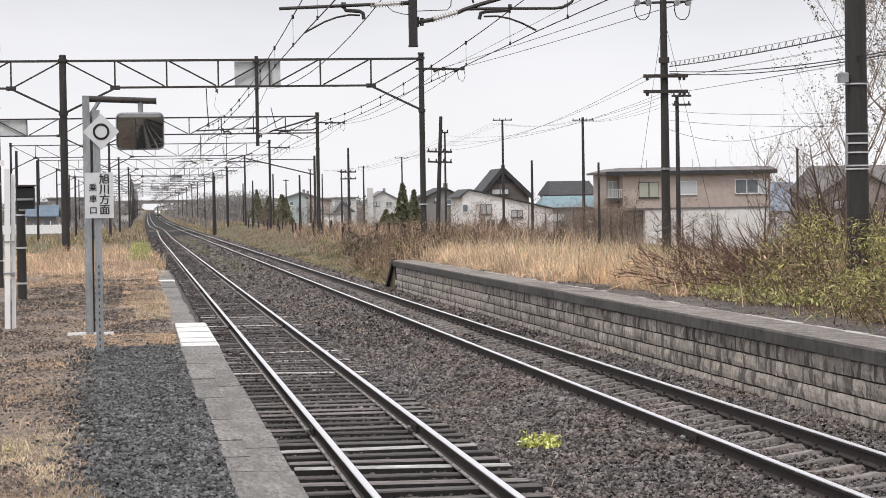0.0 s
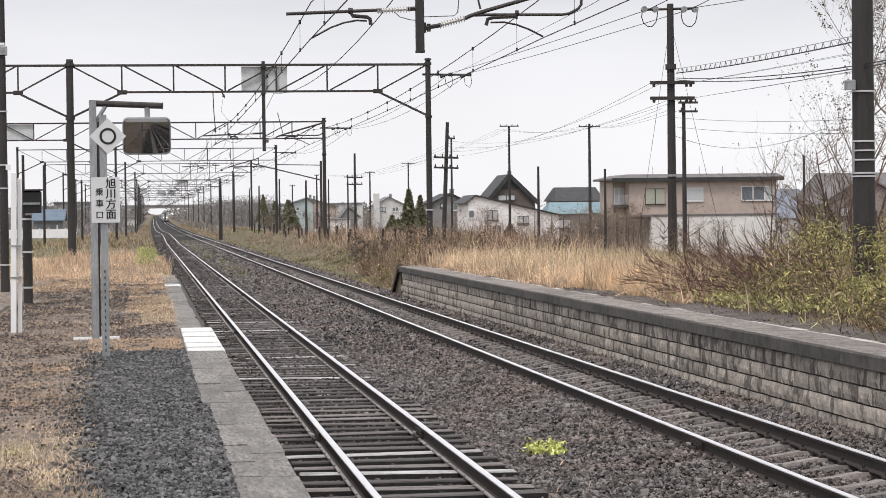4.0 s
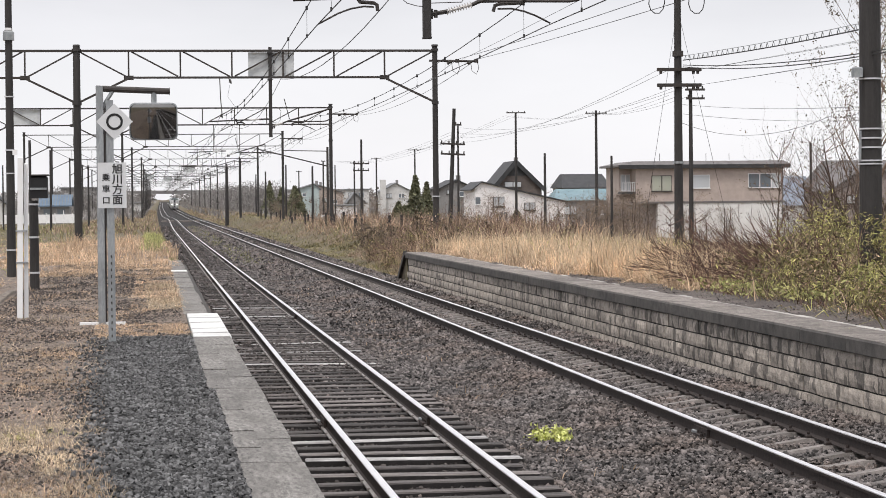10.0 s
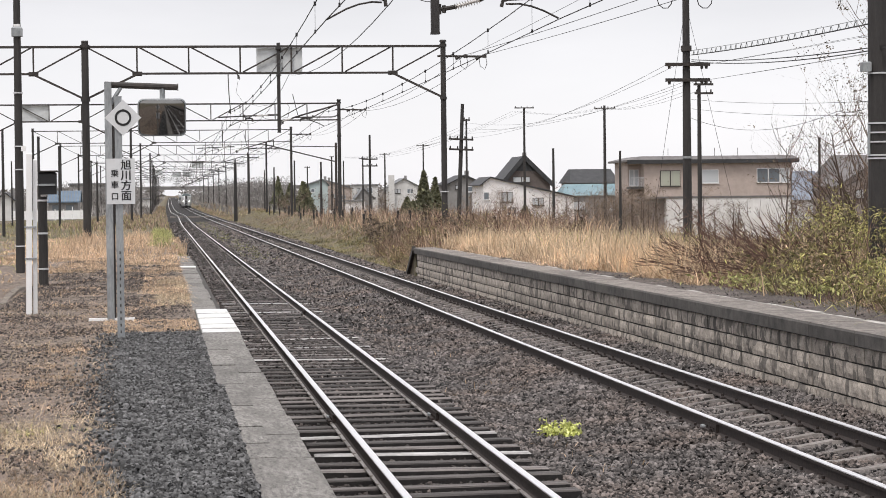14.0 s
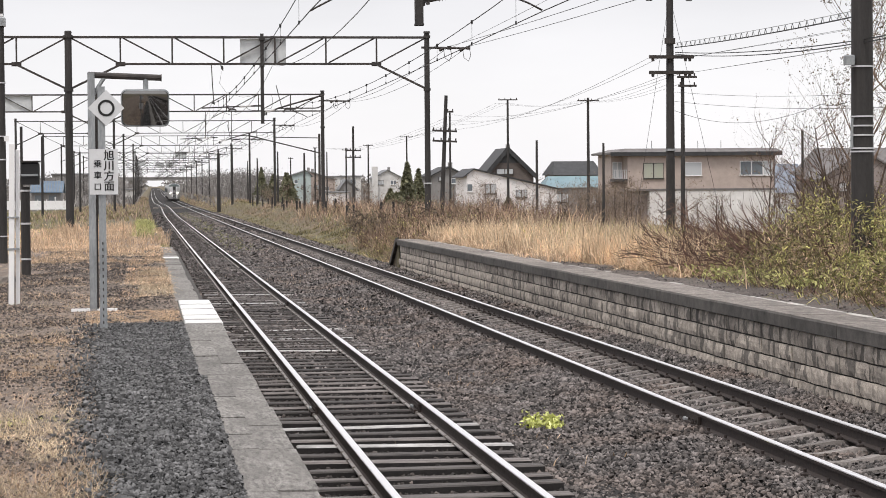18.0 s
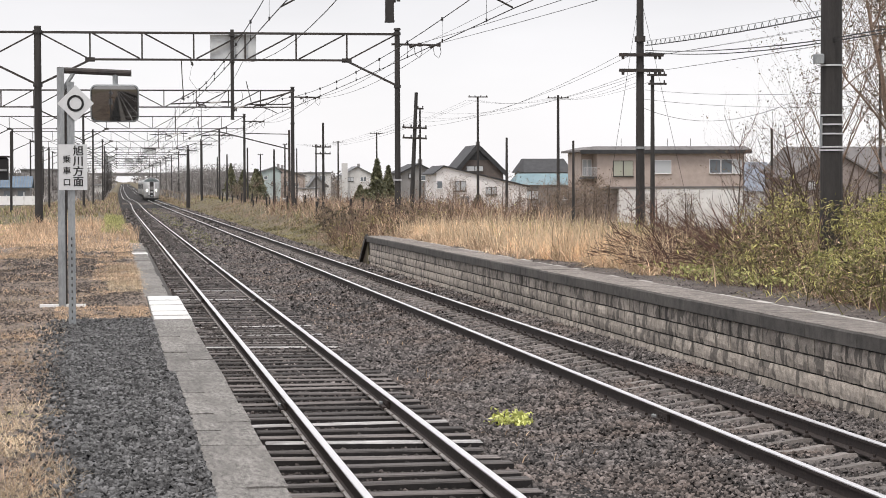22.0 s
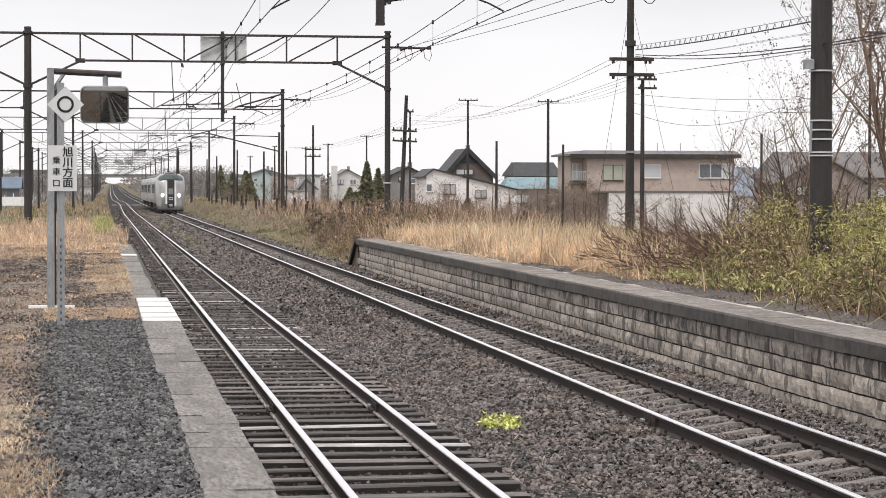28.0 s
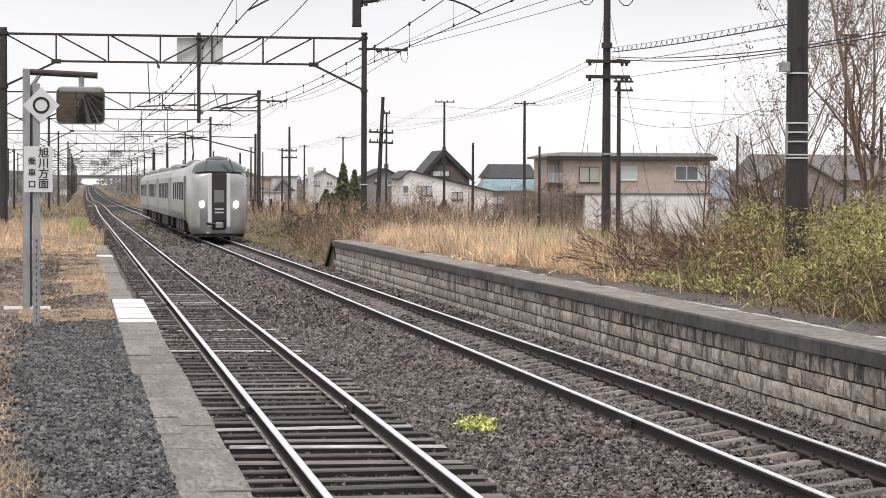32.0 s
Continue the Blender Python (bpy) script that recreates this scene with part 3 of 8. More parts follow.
    s.path([(3.93, 0, 5.79), (3.75, 0, 5.80), (3.52, 0.02, 5.76), (3.3, 0.03, 5.68), (3.1, 0.04, 5.575), (2.94, 0.05, 5.49)], 0.017, n=6)
    part("cantilever_arm", s, M_STEEL, g, "tubular arm over the near track")
    s = Solid()
    insulator(s, (4.11, 0, 5.965), (4.72, 0, 6.005), 12 if near else 5, 0.068)
    part("insulator", s, M_PORCELAIN, g, "white ribbed porcelain insulator")
    s = Solid()
    s.tube((4.66, 0, 6.0), (mid - 0.06, 0, 6.01), 0.04, n=6)
    s.path([(4.42, 0, 5.95), (4.52, 0, 5.86), (4.70, 0, 5.81), (mid - 0.06, 0, 5.80)], 0.010, n=4)
    part("bracket", s, M_STEEL, g)
    s = Solid()
    s.path([(5.68, 0, 5.83), (5.80, 0, 5.885), (6.10, 0, 5.98), (6.79, 0, 6.175), (7.82, 0, 6.47)], 0.036, n=8)
    s.path([(5.85, 0, 5.89), (6.2, 0, 5.90), (7.45, 0, 5.90), (7.58, 0, 5.92), (7.74, 0, 6.0), (7.80, 0, 6.08), (7.81, 0, 6.45)], 0.026, n=8)
    s.tube((5.97, 0, 6.0), (5.75, 0, 6.9), 0.018, n=6)
    s.tube((6.60, 0, 5.93), (6.66, 0, 5.93), 0.05, n=8)
    s.path([(6.62, 0, 5.87), (6.20, 0, 5.85), (6.10, 0, 5.82), (6.07, 0, 5.71)], 0.034, n=6)
    s.path([(6.15, 0, 5.76), (6.40, 0, 5.765), (6.63, 0.02, 5.72), (6.85, 0.03, 5.64), (7.11, 0.05, 5.51)], 0.017, n=6)
    part("cantilever_arm", s, M_STEEL, g, "tubular arm over the main track")
    s = Solid()
    insulator(s, (5.22, 0, 5.705), (5.70, 0, 5.84), 10 if near else 5, 0.068)
    part("insulator", s, M_PORCELAIN, g, "white ribbed porcelain insulator")
    s = Solid()
    s.tube((mid + 0.06, 0, 5.66), (5.26, 0, 5.715), 0.04, n=6)
    s.tube((mid + 0.07, 0, 5.58), (mid + 0.07, 0, 5.76), 0.045, n=6)
    s.tube((mid + 0.16, 0, 5.60), (mid + 0.16, 0, 5.74), 0.035, n=6)
    s.path([(mid + 0.05, 0, 5.86), (5.50, 0, 5.88), (5.56, 0, 5.95), (5.60, 0, 6.35), (5.5, 0, 6.5)], 0.010, n=4)
    part("bracket", s, M_STEEL, g)
    # feeder arm outside the right-hand post
    s = Solid()
    s.tube((POST_R - 0.25, 0, 8.55), (POST_R + 1.85, 0, 8.52), 0.05, n=6)
    for x in (0.75, 1.65):
        s.tube((POST_R + x, 0, 8.52), (POST_R + x - 0.2, 0, 8.42), 0.07, n=6)
    part("feeder_arm", s, M_STEEL, g)
    for x in (1.0, 1.85):
        s = Solid()
        s.path([(POST_R + x - 0.25, 0, 8.45), (POST_R + x - 0.2, 0, 8.1), (POST_R + x, 0, 7.95), (POST_R + x + 0.1, 0, 8.2), (POST_R + x + 0.05, 0, 8.5)], 0.014, n=5)
        s.tube((POST_R + x, 0, 8.46), (POST_R + x, 0, 8.62), 0.09, n=8)
        part("feeder_loop", s, M_STEEL, g)
    return g


gantries = [make_gantry(y) for y in GANTRY_Y]
s = Solid()
s.bar((10.1, 0, 7.52), (16.6, 0, 5.89), 0.12, 0.11)
s.bar((12.5, 0, 7.39), (16.7, 0, 7.30), 0.10, 0.08)
s.tube((16.7, 0, -0.6), (16.7, 0, 7.7), 0.13, 0.11, n=8)
part("outrigger", s, M_STEEL, gantries[3], "side frame with a slanting strut")

# the boards on some of the gantries
for k, a, b in ((6, 5.2, 7.2), (8, -1.8, 0.1), (9, 2.6, 4.6), (9, 5.2, 7.1)):
    part("board", Solid().box(a, 0.10, 7.87, b, 0.14, 8.93), M_PALEBOARD, gantries[k], "pale grey rectangular board")
s = Solid().box(4.2, 0.10, 7.87, 6.2, 0.14, 8.93)
part("board", s, M_PALEBOARD, gantries[1], "pale grey rectangular board")
s = Solid().box(-9.7, 0.10, 7.87, -7.6, 0.14, 8.93)
part("board", s, M_PALEBOARD, gantries[2], "pale grey rectangular board")


def sag_line(s, p, q, sag, r, n=10, sides=4):
    p, q = Vector(p), Vector(q)
    s.path([p.lerp(q, i / n) - Vector((0, 0, sag * 4 * (i / n) * (1 - i / n))) for i in range(n + 1)], r, n=sides)


def spot(x, z, y):
    dx, dz = bend(y)
    return (x + dx, y, z + dz)


def make_catenary(contact_a, contact_b, mess, label, first=6.12):
    """Contact wire with stagger, carrying wire above it and droppers between."""
    ob = thing("overhead_wire", label, "overhead wire", group="overhead wires")
    dr = Solid()
    ys = (-19.0,) + GANTRY_Y[:9]
    for i in range(len(ys) - 1):
        a, b = ys[i], ys[i + 1]
        xa, xb = (contact_a, contact_b) if i % 2 else (contact_b, contact_a)
        r = 0.010 if a < 90 else 0.009
        cw, mw = Solid(), Solid()
        sag_line(cw, spot(xa, 5.49, a), spot(xb, 5.49, b), 0.05, r, 6)
        za, zb = first if a == 40.0 else 6.12, first if b == 40.0 else 6.12
        sag_line(mw, spot(mess, za, a), spot(mess, zb, b), 0.5, r, 10)
        part("contact_wire", cw, M_WIRE, ob)
        part("carrying_wire", mw, M_WIRE, ob)
        if a > 230:
            continue
        n = 10
        for k in range(n):
            t = (k + 0.5) / n
            y = a + (b - a) * t
            zc = 5.49 - 0.05 * 4 * t * (1 - t)
            zm = za + (zb - za) * t - 0.5 * 4 * t * (1 - t)
            x0 = xa + (xb - xa) * t
            dr.tube(spot(x0, zc, y), spot(mess, zm, y), 0.005, n=4)
            k_ = 1.0 if a < 90 else 0.65
            dr.tube(spot(x0, zc - 0.02, y), spot(x0, zc + 0.05, y), 0.018 * k_, n=5)
            dr.tube(spot(mess, zm - 0.04 * k_, y), spot(mess, zm + 0.04 * k_, y), 0.025 * k_, n=5)
    part("dropper", dr, M_WIRE, ob)["kind"] = "stuff"


make_catenary(2.94, 2.94, 2.94, "contact and carrying wires over the near track")
make_catenary(7.11, 7.11, 7.11, "contact and carrying wires over the main track", 6.22)


def make_wire(points, sag, label, r=0.011, group="feeder wires"):
    """A wire over several supports, span by span."""
    ob = thing("line_wire", label, "wire", group=group)
    for a, b in zip(points[:-1], points[1:]):
        s = Solid()
        sag_line(s, a, b, sag, r, 12)
        part("span", s, M_WIRE, ob)


FEED = "dark sagging feeder wire along the gantries"
for k, x in enumerate((1.0, 1.85)):
    pts = [(14.3 + 0.9 * k, -5.0, 8.7), (13.7 + 0.7 * k, 40.0, 8.38), (13.55 + 1.15 * k, 60.0, 7.83)]
    make_wire(pts + [spot(POST_R + x, 8.6, GANTRY_Y[1])], 0.05, FEED)
    make_wire([spot(POST_R + x, 8.6 if y < 100 else 8.45, y) for y in GANTRY_Y[1:8]], 0.55, FEED)
make_wire([(4.0, -2.0, 4.4), (8.21, 40.0, 6.213), (9.51, 50.0, 6.80), (13.4, 99.0, 8.50)], 0.02, FEED, 0.006)

make_wire([spot(5.6, 7.75, y) for y in (-19.0,) + GANTRY_Y[:5]], 0.9, "tie wire between the gantries", 0.012, "tie wires")
for x, z0, z1 in ((2.95, 7.8, 6.05), (3.35, 7.8, 7.55)):
    s = Solid()
    s.path([(x, 0, z0), (x + 0.03, 0, (z0 + z1) / 2), (x + 0.1, 0, z1)], 0.022, n=5)
    s.tube((x + 0.06, 0, z1 + 0.05), (x + 0.06, 0, z1 + 0.2), 0.07, 0.03, n=6)
    part("hanging_conductor", s, M_STEEL, gantries[1])
s = Solid().path([(3.38, 0, 7.5), (3.3, 0.2, 7.0), (3.6, 0.4, 6.6), (4.3, 0.4, 6.4), (5.1, 0.1, 6.5)], 0.008, n=4)
part("jumper_cable", s, M_WIRE, gantries[1])
# ---- things on the near platform ----
def bar_text(body, size, m, parent, material, name="lettering"):
    """Letters as a flat mesh, facing the camera's side (towards -y)."""
    cu = bpy.data.curves.new(name, "FONT")
    cu.body, cu.size, cu.align_x, cu.align_y = body, size, "CENTER", "CENTER"
    cu.extrude, cu.offset = 0.001, 0.0
    tmp = new("tmp", cu)
    me = bpy.data.meshes.new_from_object(tmp.evaluated_get(bpy.context.evaluated_depsgraph_get()))
    bpy.data.objects.remove(tmp)
    # set solid by three copies side by side
    bold = Solid()
    for d in (-0.022, 0.0, 0.022):
        bold.add([(v.co.x + d * size, v.co.y + d * size * 0.4, v.co.z + d * 0.01) for v in me.vertices], [tuple(p.vertices) for p in me.polygons])
    me = bold.mesh(name, material)
    me.materials.clear()
    me.materials.append(material)
    return part(name, me, material, parent, "black lettering", m)


def rounded_rect(w, h, r, n=5):
    out = []
    for cx, cz, a0 in ((w / 2 - r, h / 2 - r, 0), (-w / 2 + r, h / 2 - r, 90), (-w / 2 + r, -h / 2 + r, 180), (w / 2 - r, -h / 2 + r, 270)):
        for i in range(n + 1):
            a = radians(a0 + 90 * i / n)
            out.append((cx + r * math.cos(a), cz + r * math.sin(a)))
    return out


M_MIRROR = plain("mirror_glass", (0.27, 0.268, 0.265), 0.05, 1.0)


def make_mirror_post():
    ob = thing("mirror_post", "grey galvanised post with a rectangular safety mirror on an arm", "mirror post", pose(-0.63, 30.0, TOP))
    s = Solid()
    u = [(-0.095, -0.06), (-0.002, -0.06), (-0.002, 0.06), (-0.010, 0.06), (-0.010, -0.052), (-0.087, -0.052), (-0.087, 0.06), (-0.095, 0.06)]
    s.add([(x, y, z) for z in (-0.3, 3.12) for x, y in u], [(i, (i + 1) % 8, 8 + (i + 1) % 8, 8 + i) for i in range(8)] + [tuple(range(7, -1, -1)), tuple(range(8, 16))])
    part("post", s, M_GALV, ob, "galvanised channel post")
    s = Solid().box(-0.001, -0.02, -0.3, 0.020, 0.05, 2.72)
    part("web", s, M_STEEL, ob, "dark bar beside the channel")
    s = Solid().box(-0.34, -0.05, -0.02, 0.26, 0.05, 0.025)
    part("base_plate", s, M_WHITE, ob, "white base bar")
    s = Solid()
    s.tube((-0.09, 0, 3.09), (0.86, 0, 3.05), 0.042, n=10)
    s.tube((0.86, 0, 3.05), (0.87, 0, 3.05), 0.05, n=10)
    part("arm", s, M_STEEL, ob, "dark tubular arm")
    s = Solid().tube((-0.04, 0, 2.8), (0.12, 0, 3.05), 0.028, n=6)
    part("arm_brace", s, M_GALV, ob)
    s = Solid().tube((0.66, 0, 2.86), (0.66, 0, 3.06), 0.035, n=8)
    part("hanger", s, M_GALV, ob)
    # mirror head: shell, rim and bulging glass, tipped forward
    tip = pose(0.65, -0.03, 2.655, 8.3, 0, -1)
    out, inn = rounded_rect(0.63, 0.49, 0.075), rounded_rect(0.602, 0.462, 0.065)
    n = len(out)
    shell = Solid()
    shell.add([(x, 0.03, z) for x, z in out] + [(x * 0.7, 0.10, z * 0.7) for x, z in out],
              [(i, (i + 1) % n, n + (i + 1) % n, n + i) for i in range(n)] + [tuple(range(n, 2 * n))])
    head = part("mirror_head", shell, M_WHITE, ob, "pale moulded mirror back", tip)
    rim = Solid()
    rim.add([(x, 0.03, z) for x, z in out] + [(x, -0.03, z) for x, z in out] + [(x, -0.035, z) for x, z in inn] + [(x, -0.012, z) for x, z in inn],
            [(k * n + i, (k + 1) * n + i, (k + 1) * n + (i + 1) % n, k * n + (i + 1) % n) for k in range(3) for i in range(n)])
    part("rim", rim, M_GALV, head, "pale rounded rim")
    glass = Solid()
    nx, nz = 24, 18
    w, h = 0.60, 0.46
    v = []
    for j in range(nz + 1):
        for i in range(nx + 1):
            x, z = (i / nx - 0.5) * w, (j / nz - 0.5) * h
            k = max(abs(x) - (w / 2 - 0.06), 0), max(abs(z) - (h / 2 - 0.06), 0)
            r = math.hypot(*k)
            if r > 0.06:
                x -= math.copysign(k[0] - k[0] * 0.06 / r, x)
                z -= math.copysign(k[1] - k[1] * 0.06 / r, z)
            v.append((x, -0.045 + (x * x + z * z) * 0.32, z))
    f = [(j * (nx + 1) + i, j * (nx + 1) + i + 1, (j + 1) * (nx + 1) + i + 1, (j + 1) * (nx + 1) + i) for j in range(nz) for i in range(nx)]
    glass.add(v, f)
    part("mirror_glass", glass, M_MIRROR, head, "bulging dark mirror", smooth=True)
    return ob


make_mirror_post()


def make_stop_sign():
    ob = thing("boarding_sign", "boarding sign on a thin perforated steel post", "sign", pose(-0.475, 25.9, TOP))
    s = Solid()
    u = [(-0.041, 0.0), (0.041, 0.0), (0.041, 0.04), (0.035, 0.04), (0.035, 0.006), (-0.035, 0.006), (-0.035, 0.04), (-0.041, 0.04)]
    s.add([(x, y, z) for z in (-0.3, 2.75) for x, y in u], [(i, (i + 1) % 8, 8 + (i + 1) % 8, 8 + i) for i in range(8)] + [tuple(range(7, -1, -1)), tuple(range(8, 16))])
    part("post", s, M_GALV, ob, "galvanised perforated channel post")
    slot = Solid().box(-0.007, -0.003, 0, 0.007, 0.001, 0.032).mesh("slot", M_POST)
    for k in range(13):
        part("slot", slot, None, ob, m=pose(0, 0, 0.06 + k * 0.075))
    d = Solid()
    r = 0.205
    v = [(0, -0.02, r), (r, -0.02, 0), (0, -0.02, -r), (-r, -0.02, 0)]
    d.add(v + [(x, -0.012, z) for x, _, z in v], [(3, 2, 1, 0), (4, 5, 6, 7)] + [(i, (i + 1) % 4, 4 + (i + 1) % 4, 4 + i) for i in range(4)])
    plate = part("diamond_plate", d, M_SIGN, ob, "pale diamond-shaped plate", pose(0.055, 0, 2.505))
    ring = Solid()
    n = 32
    for a, b in ((0.068, 0.094),):
        v = [(rr * math.cos(2 * math.pi * i / n), -0.0235, rr * math.sin(2 * math.pi * i / n)) for rr in (a, b) for i in range(n)]
        ring.add(v, [(i, n + i, n + (i + 1) % n, (i + 1) % n) for i in range(n)])
    part("ring", ring, M_BLACK, plate, "black ring")
    s = Solid().box(-0.16, -0.022, -0.258, 0.16, -0.012, 0.258)
    board = part("board", s, M_SIGN, ob, "white board with black characters", pose(0.02, 0, 1.785))
    for i, ch in enumerate("旭川方面"):
        bar_text(ch, 0.122, pose(0.060, -0.0245, 0.178 - i * 0.116, 90), board, M_BLACK)
    for i, ch in enumerate("乗車口"):
        bar_text(ch, 0.092, pose(-0.068, -0.0245, 0.085 - i * 0.130, 90), board, M_BLACK)
    return ob


M_SIGN = surface("sign_enamel", (0.62, 0.63, 0.64), (0.72, 0.73, 0.74), 4, 0.45, 0, 0.0, 40, (0.50, 0.50, 0.50), 3.0, 0.25)
make_stop_sign()


def make_white_marker():
    ob = thing("marker_post", "pair of white-painted posts clamped together", "post", pose(-1.85, 32.0, TOP))
    part("post", Solid().box(-0.045, -0.035, -0.3, 0.03, 0.035, 2.24, cut=0.01), M_WHITE, ob, "white post", pose(0, 0, 0, 0, 0.9))
    part("post", Solid().box(-0.025, 0.05, -0.3, 0.03, 0.10, 2.16, cut=0.01), M_WHITE, ob, "thinner white post", pose(0.075, 0, 0, 0, 0.6))
    for z in (1.2, 0.76):
        part("clamp", Solid().box(-0.05, -0.045, z, 0.11, 0.115, z + 0.022), M_GALV, ob, "grey clamp")


make_white_marker()


def make_box_post():
    ob = thing("equipment_post", "dark post with pale bands carrying a black box", "equipment post", pose(-2.23, 43.3, TOP))
    part("post", Solid().tube((0, 0, -0.3), (0, 0, 1.66), 0.092, 0.085, n=14), M_POST, ob)
    for z in (0.28, 0.95, 1.57):
        part("band", Solid().tube((0, 0, z), (0, 0, z + 0.035), 0.098, n=14), M_BAND, ob, "pale band")
    part("box", Solid().box(-0.06, -0.16, 1.70, 0.27, 0.16, 2.12, cut=0.03), M_BLACK, ob, "black equipment box")
    part("hood", Solid().box(-0.08, -0.19, 2.12, 0.29, 0.19, 2.15), M_STEEL, ob)
    part("shelf", Solid().box(-0.06, -0.20, 1.86, 0.25, -0.16, 1.90), M_GALV, ob)
    part("rear_pipe", Solid().tube((-0.07, 0.15, -0.3), (-0.07, 0.15, 2.8), 0.026, n=8), M_POST, ob, "dark thin pole behind the box")


make_box_post()


def make_lamp_pole():
    ob = thing("platform_pole", "tall dark pole with pale bands and a grey box", "pole", pose(-3.22, 52.5, 0.70))
    part("post", Solid().tube((0, 0, -0.5), (0, 0, 7.4), 0.108, 0.075, n=14), M_POST, ob)
    for z in (0.6, 2.35, 2.88, 4.1):
        part("band", Solid().tube((0, 0, z), (0, 0, z + 0.03), 0.112, n=14), M_BAND, ob, "pale band")
    part("box", Solid().box(-0.12, -0.12, 5.4, 0.12, 0.12, 5.62, cut=0.03), M_GALV, ob, "grey box round the pole")
    part("cap", Solid().box(-0.07, -0.1, 5.62, 0.07, 0.1, 5.68), M_WHITE, ob)
    part("tag", Solid().box(0.06, -0.14, 2.78, 0.17, -0.10, 2.9), M_WHITE, ob, "small white tag")


make_lamp_pole()

# bands on the large post beside the shrubs
for z in (4.48, 3.57, 3.40, 3.23, 2.99, 2.93):
    part("band", Solid().tube((POST_R + 0.62, 0, z), (POST_R + 0.62, 0, z + 0.028), 0.222, n=20), M_BAND, gantries[0], "pale metal band")
for z in (2.55, 0.95):
    part("band", Solid().tube((POST_R, 0, z), (POST_R, 0, z + 0.05), 0.182, n=14), M_BAND, gantries[1], "pale metal band")
part("fitting", Solid().box(POST_R + 0.26, -0.2, 4.52, POST_R + 0.42, -0.02, 4.70, cut=0.02), M_GALV, gantries[0], "grey bracket box")
part("side_conduit", Solid().tube((POST_R + 0.405, -0.06, 3.0), (POST_R + 0.415, -0.06, 3.55), 0.03), M_GALV, gantries[0], "pale conduit")

# ---- plants ----
def leaf_material(name, dark, light, island=0.45, rough=0.8, through=0.15):
    m, n, l, b = nodes_of(name)
    geo = n.new("ShaderNodeNewGeometry")
    ramp = n.new("ShaderNodeValToRGB")
    ramp.color_ramp.elements[0].color, ramp.color_ramp.elements[1].color = (*dark, 1), (*light, 1)
    l.new(geo.outputs["Random Per Island"], ramp.inputs[0])
    no = n.new("ShaderNodeTexNoise")
    no.inputs["Scale"].default_value = 0.7
    co = n.new("ShaderNodeTexCoord")
    l.new(co.outputs["Object"], no.inputs["Vector"])
    mr = n.new("ShaderNodeMapRange")
    mr.inputs["From Min"].default_value, mr.inputs["From Max"].default_value = 0.3, 0.7
    mr.inputs["To Min"].default_value, mr.inputs["To Max"].default_value = 1 - island, 1 + island
    l.new(no.outputs["Fac"], mr.inputs["Value"])
    hs = n.new("ShaderNodeHueSaturation")
    l.new(ramp.outputs[0], hs.inputs["Color"])
    l.new(mr.outputs[0], hs.inputs["Value"])
    l.new(hs.outputs[0], b.inputs["Base Color"])
    b.inputs["Roughness"].default_value = rough
    tr = n.new("ShaderNodeBsdfTranslucent")
    l.new(hs.outputs[0], tr.inputs["Color"])
    ms = n.new("ShaderNodeMixShader")
    ms.inputs[0].default_value = through
    out = n["Material Output"]
    l.new(b.outputs[0], ms.inputs[1])
    l.new(tr.outputs[0], ms.inputs[2])
    l.new(ms.outputs[0], out.inputs["Surface"])
    return m


M_REED = leaf_material("golden_reed", (0.54, 0.38, 0.24), (1.0, 0.81, 0.57), through=0.35)
M_STRAW = leaf_material("dry_straw", (0.33, 0.228, 0.145), (0.84, 0.615, 0.42))
M_PALESTRAW = leaf_material("pale_straw", (0.27, 0.205, 0.13), (0.80, 0.65, 0.46))
M_GREEN = leaf_material("olive_leaves", (0.055, 0.055, 0.018), (0.78, 0.74, 0.27), through=0.2)
M_LIME = leaf_material("fresh_leaves", (0.17, 0.18, 0.055), (0.70, 0.68, 0.30), through=0.25)
M_BRIGHTWEED = leaf_material("bright_weed", (0.44, 0.47, 0.10), (0.86, 0.88, 0.38))
M_OLIVE = leaf_material("dark_olive_leaves", (0.04, 0.035, 0.016), (0.26, 0.225, 0.092))
M_BROWNLEAF = leaf_material("brown_weeds", (0.15, 0.105, 0.08), (0.52, 0.385, 0.285))
M_REDTWIG = leaf_material("red_twigs", (0.05, 0.029, 0.022), (0.20, 0.108, 0.08), through=0.0)
M_TREEBARK = surface("brown_bark", (0.11, 0.078, 0.06), (0.33, 0.235, 0.18), 10, 0.9, 0, 0.5, 50)
M_BARK = surface("grey_bark", (0.045, 0.032, 0.025), (0.13, 0.093, 0.073), 10, 0.9, 0, 0.4, 50)
# twigs of the farther shrubs; some haze is mixed into the brown
M_HAZY_TWIG = leaf_material("hazy_brown_twigs", (0.13, 0.095, 0.075), (0.34, 0.255, 0.20), through=0.0)
M_BUD = leaf_material("brown_buds", (0.045, 0.034, 0.026), (0.24, 0.19, 0.13))
M_CONIFER = leaf_material("dark_conifer", (0.07, 0.074, 0.045), (0.22, 0.218, 0.13), through=0.1)
M_VERGE = leaf_material("verge_grass_mix", (0.095, 0.085, 0.042), (0.47, 0.41, 0.21))
M_SOFTGREEN = leaf_material("muted_green", (0.10, 0.105, 0.045), (0.38, 0.37, 0.18))
# bare twig grey, made paler to carry the haze of distance
M_HAZY_WOODS = leaf_material("hazy_bare_woods", (0.15, 0.14, 0.135), (0.31, 0.292, 0.28), through=0.0)


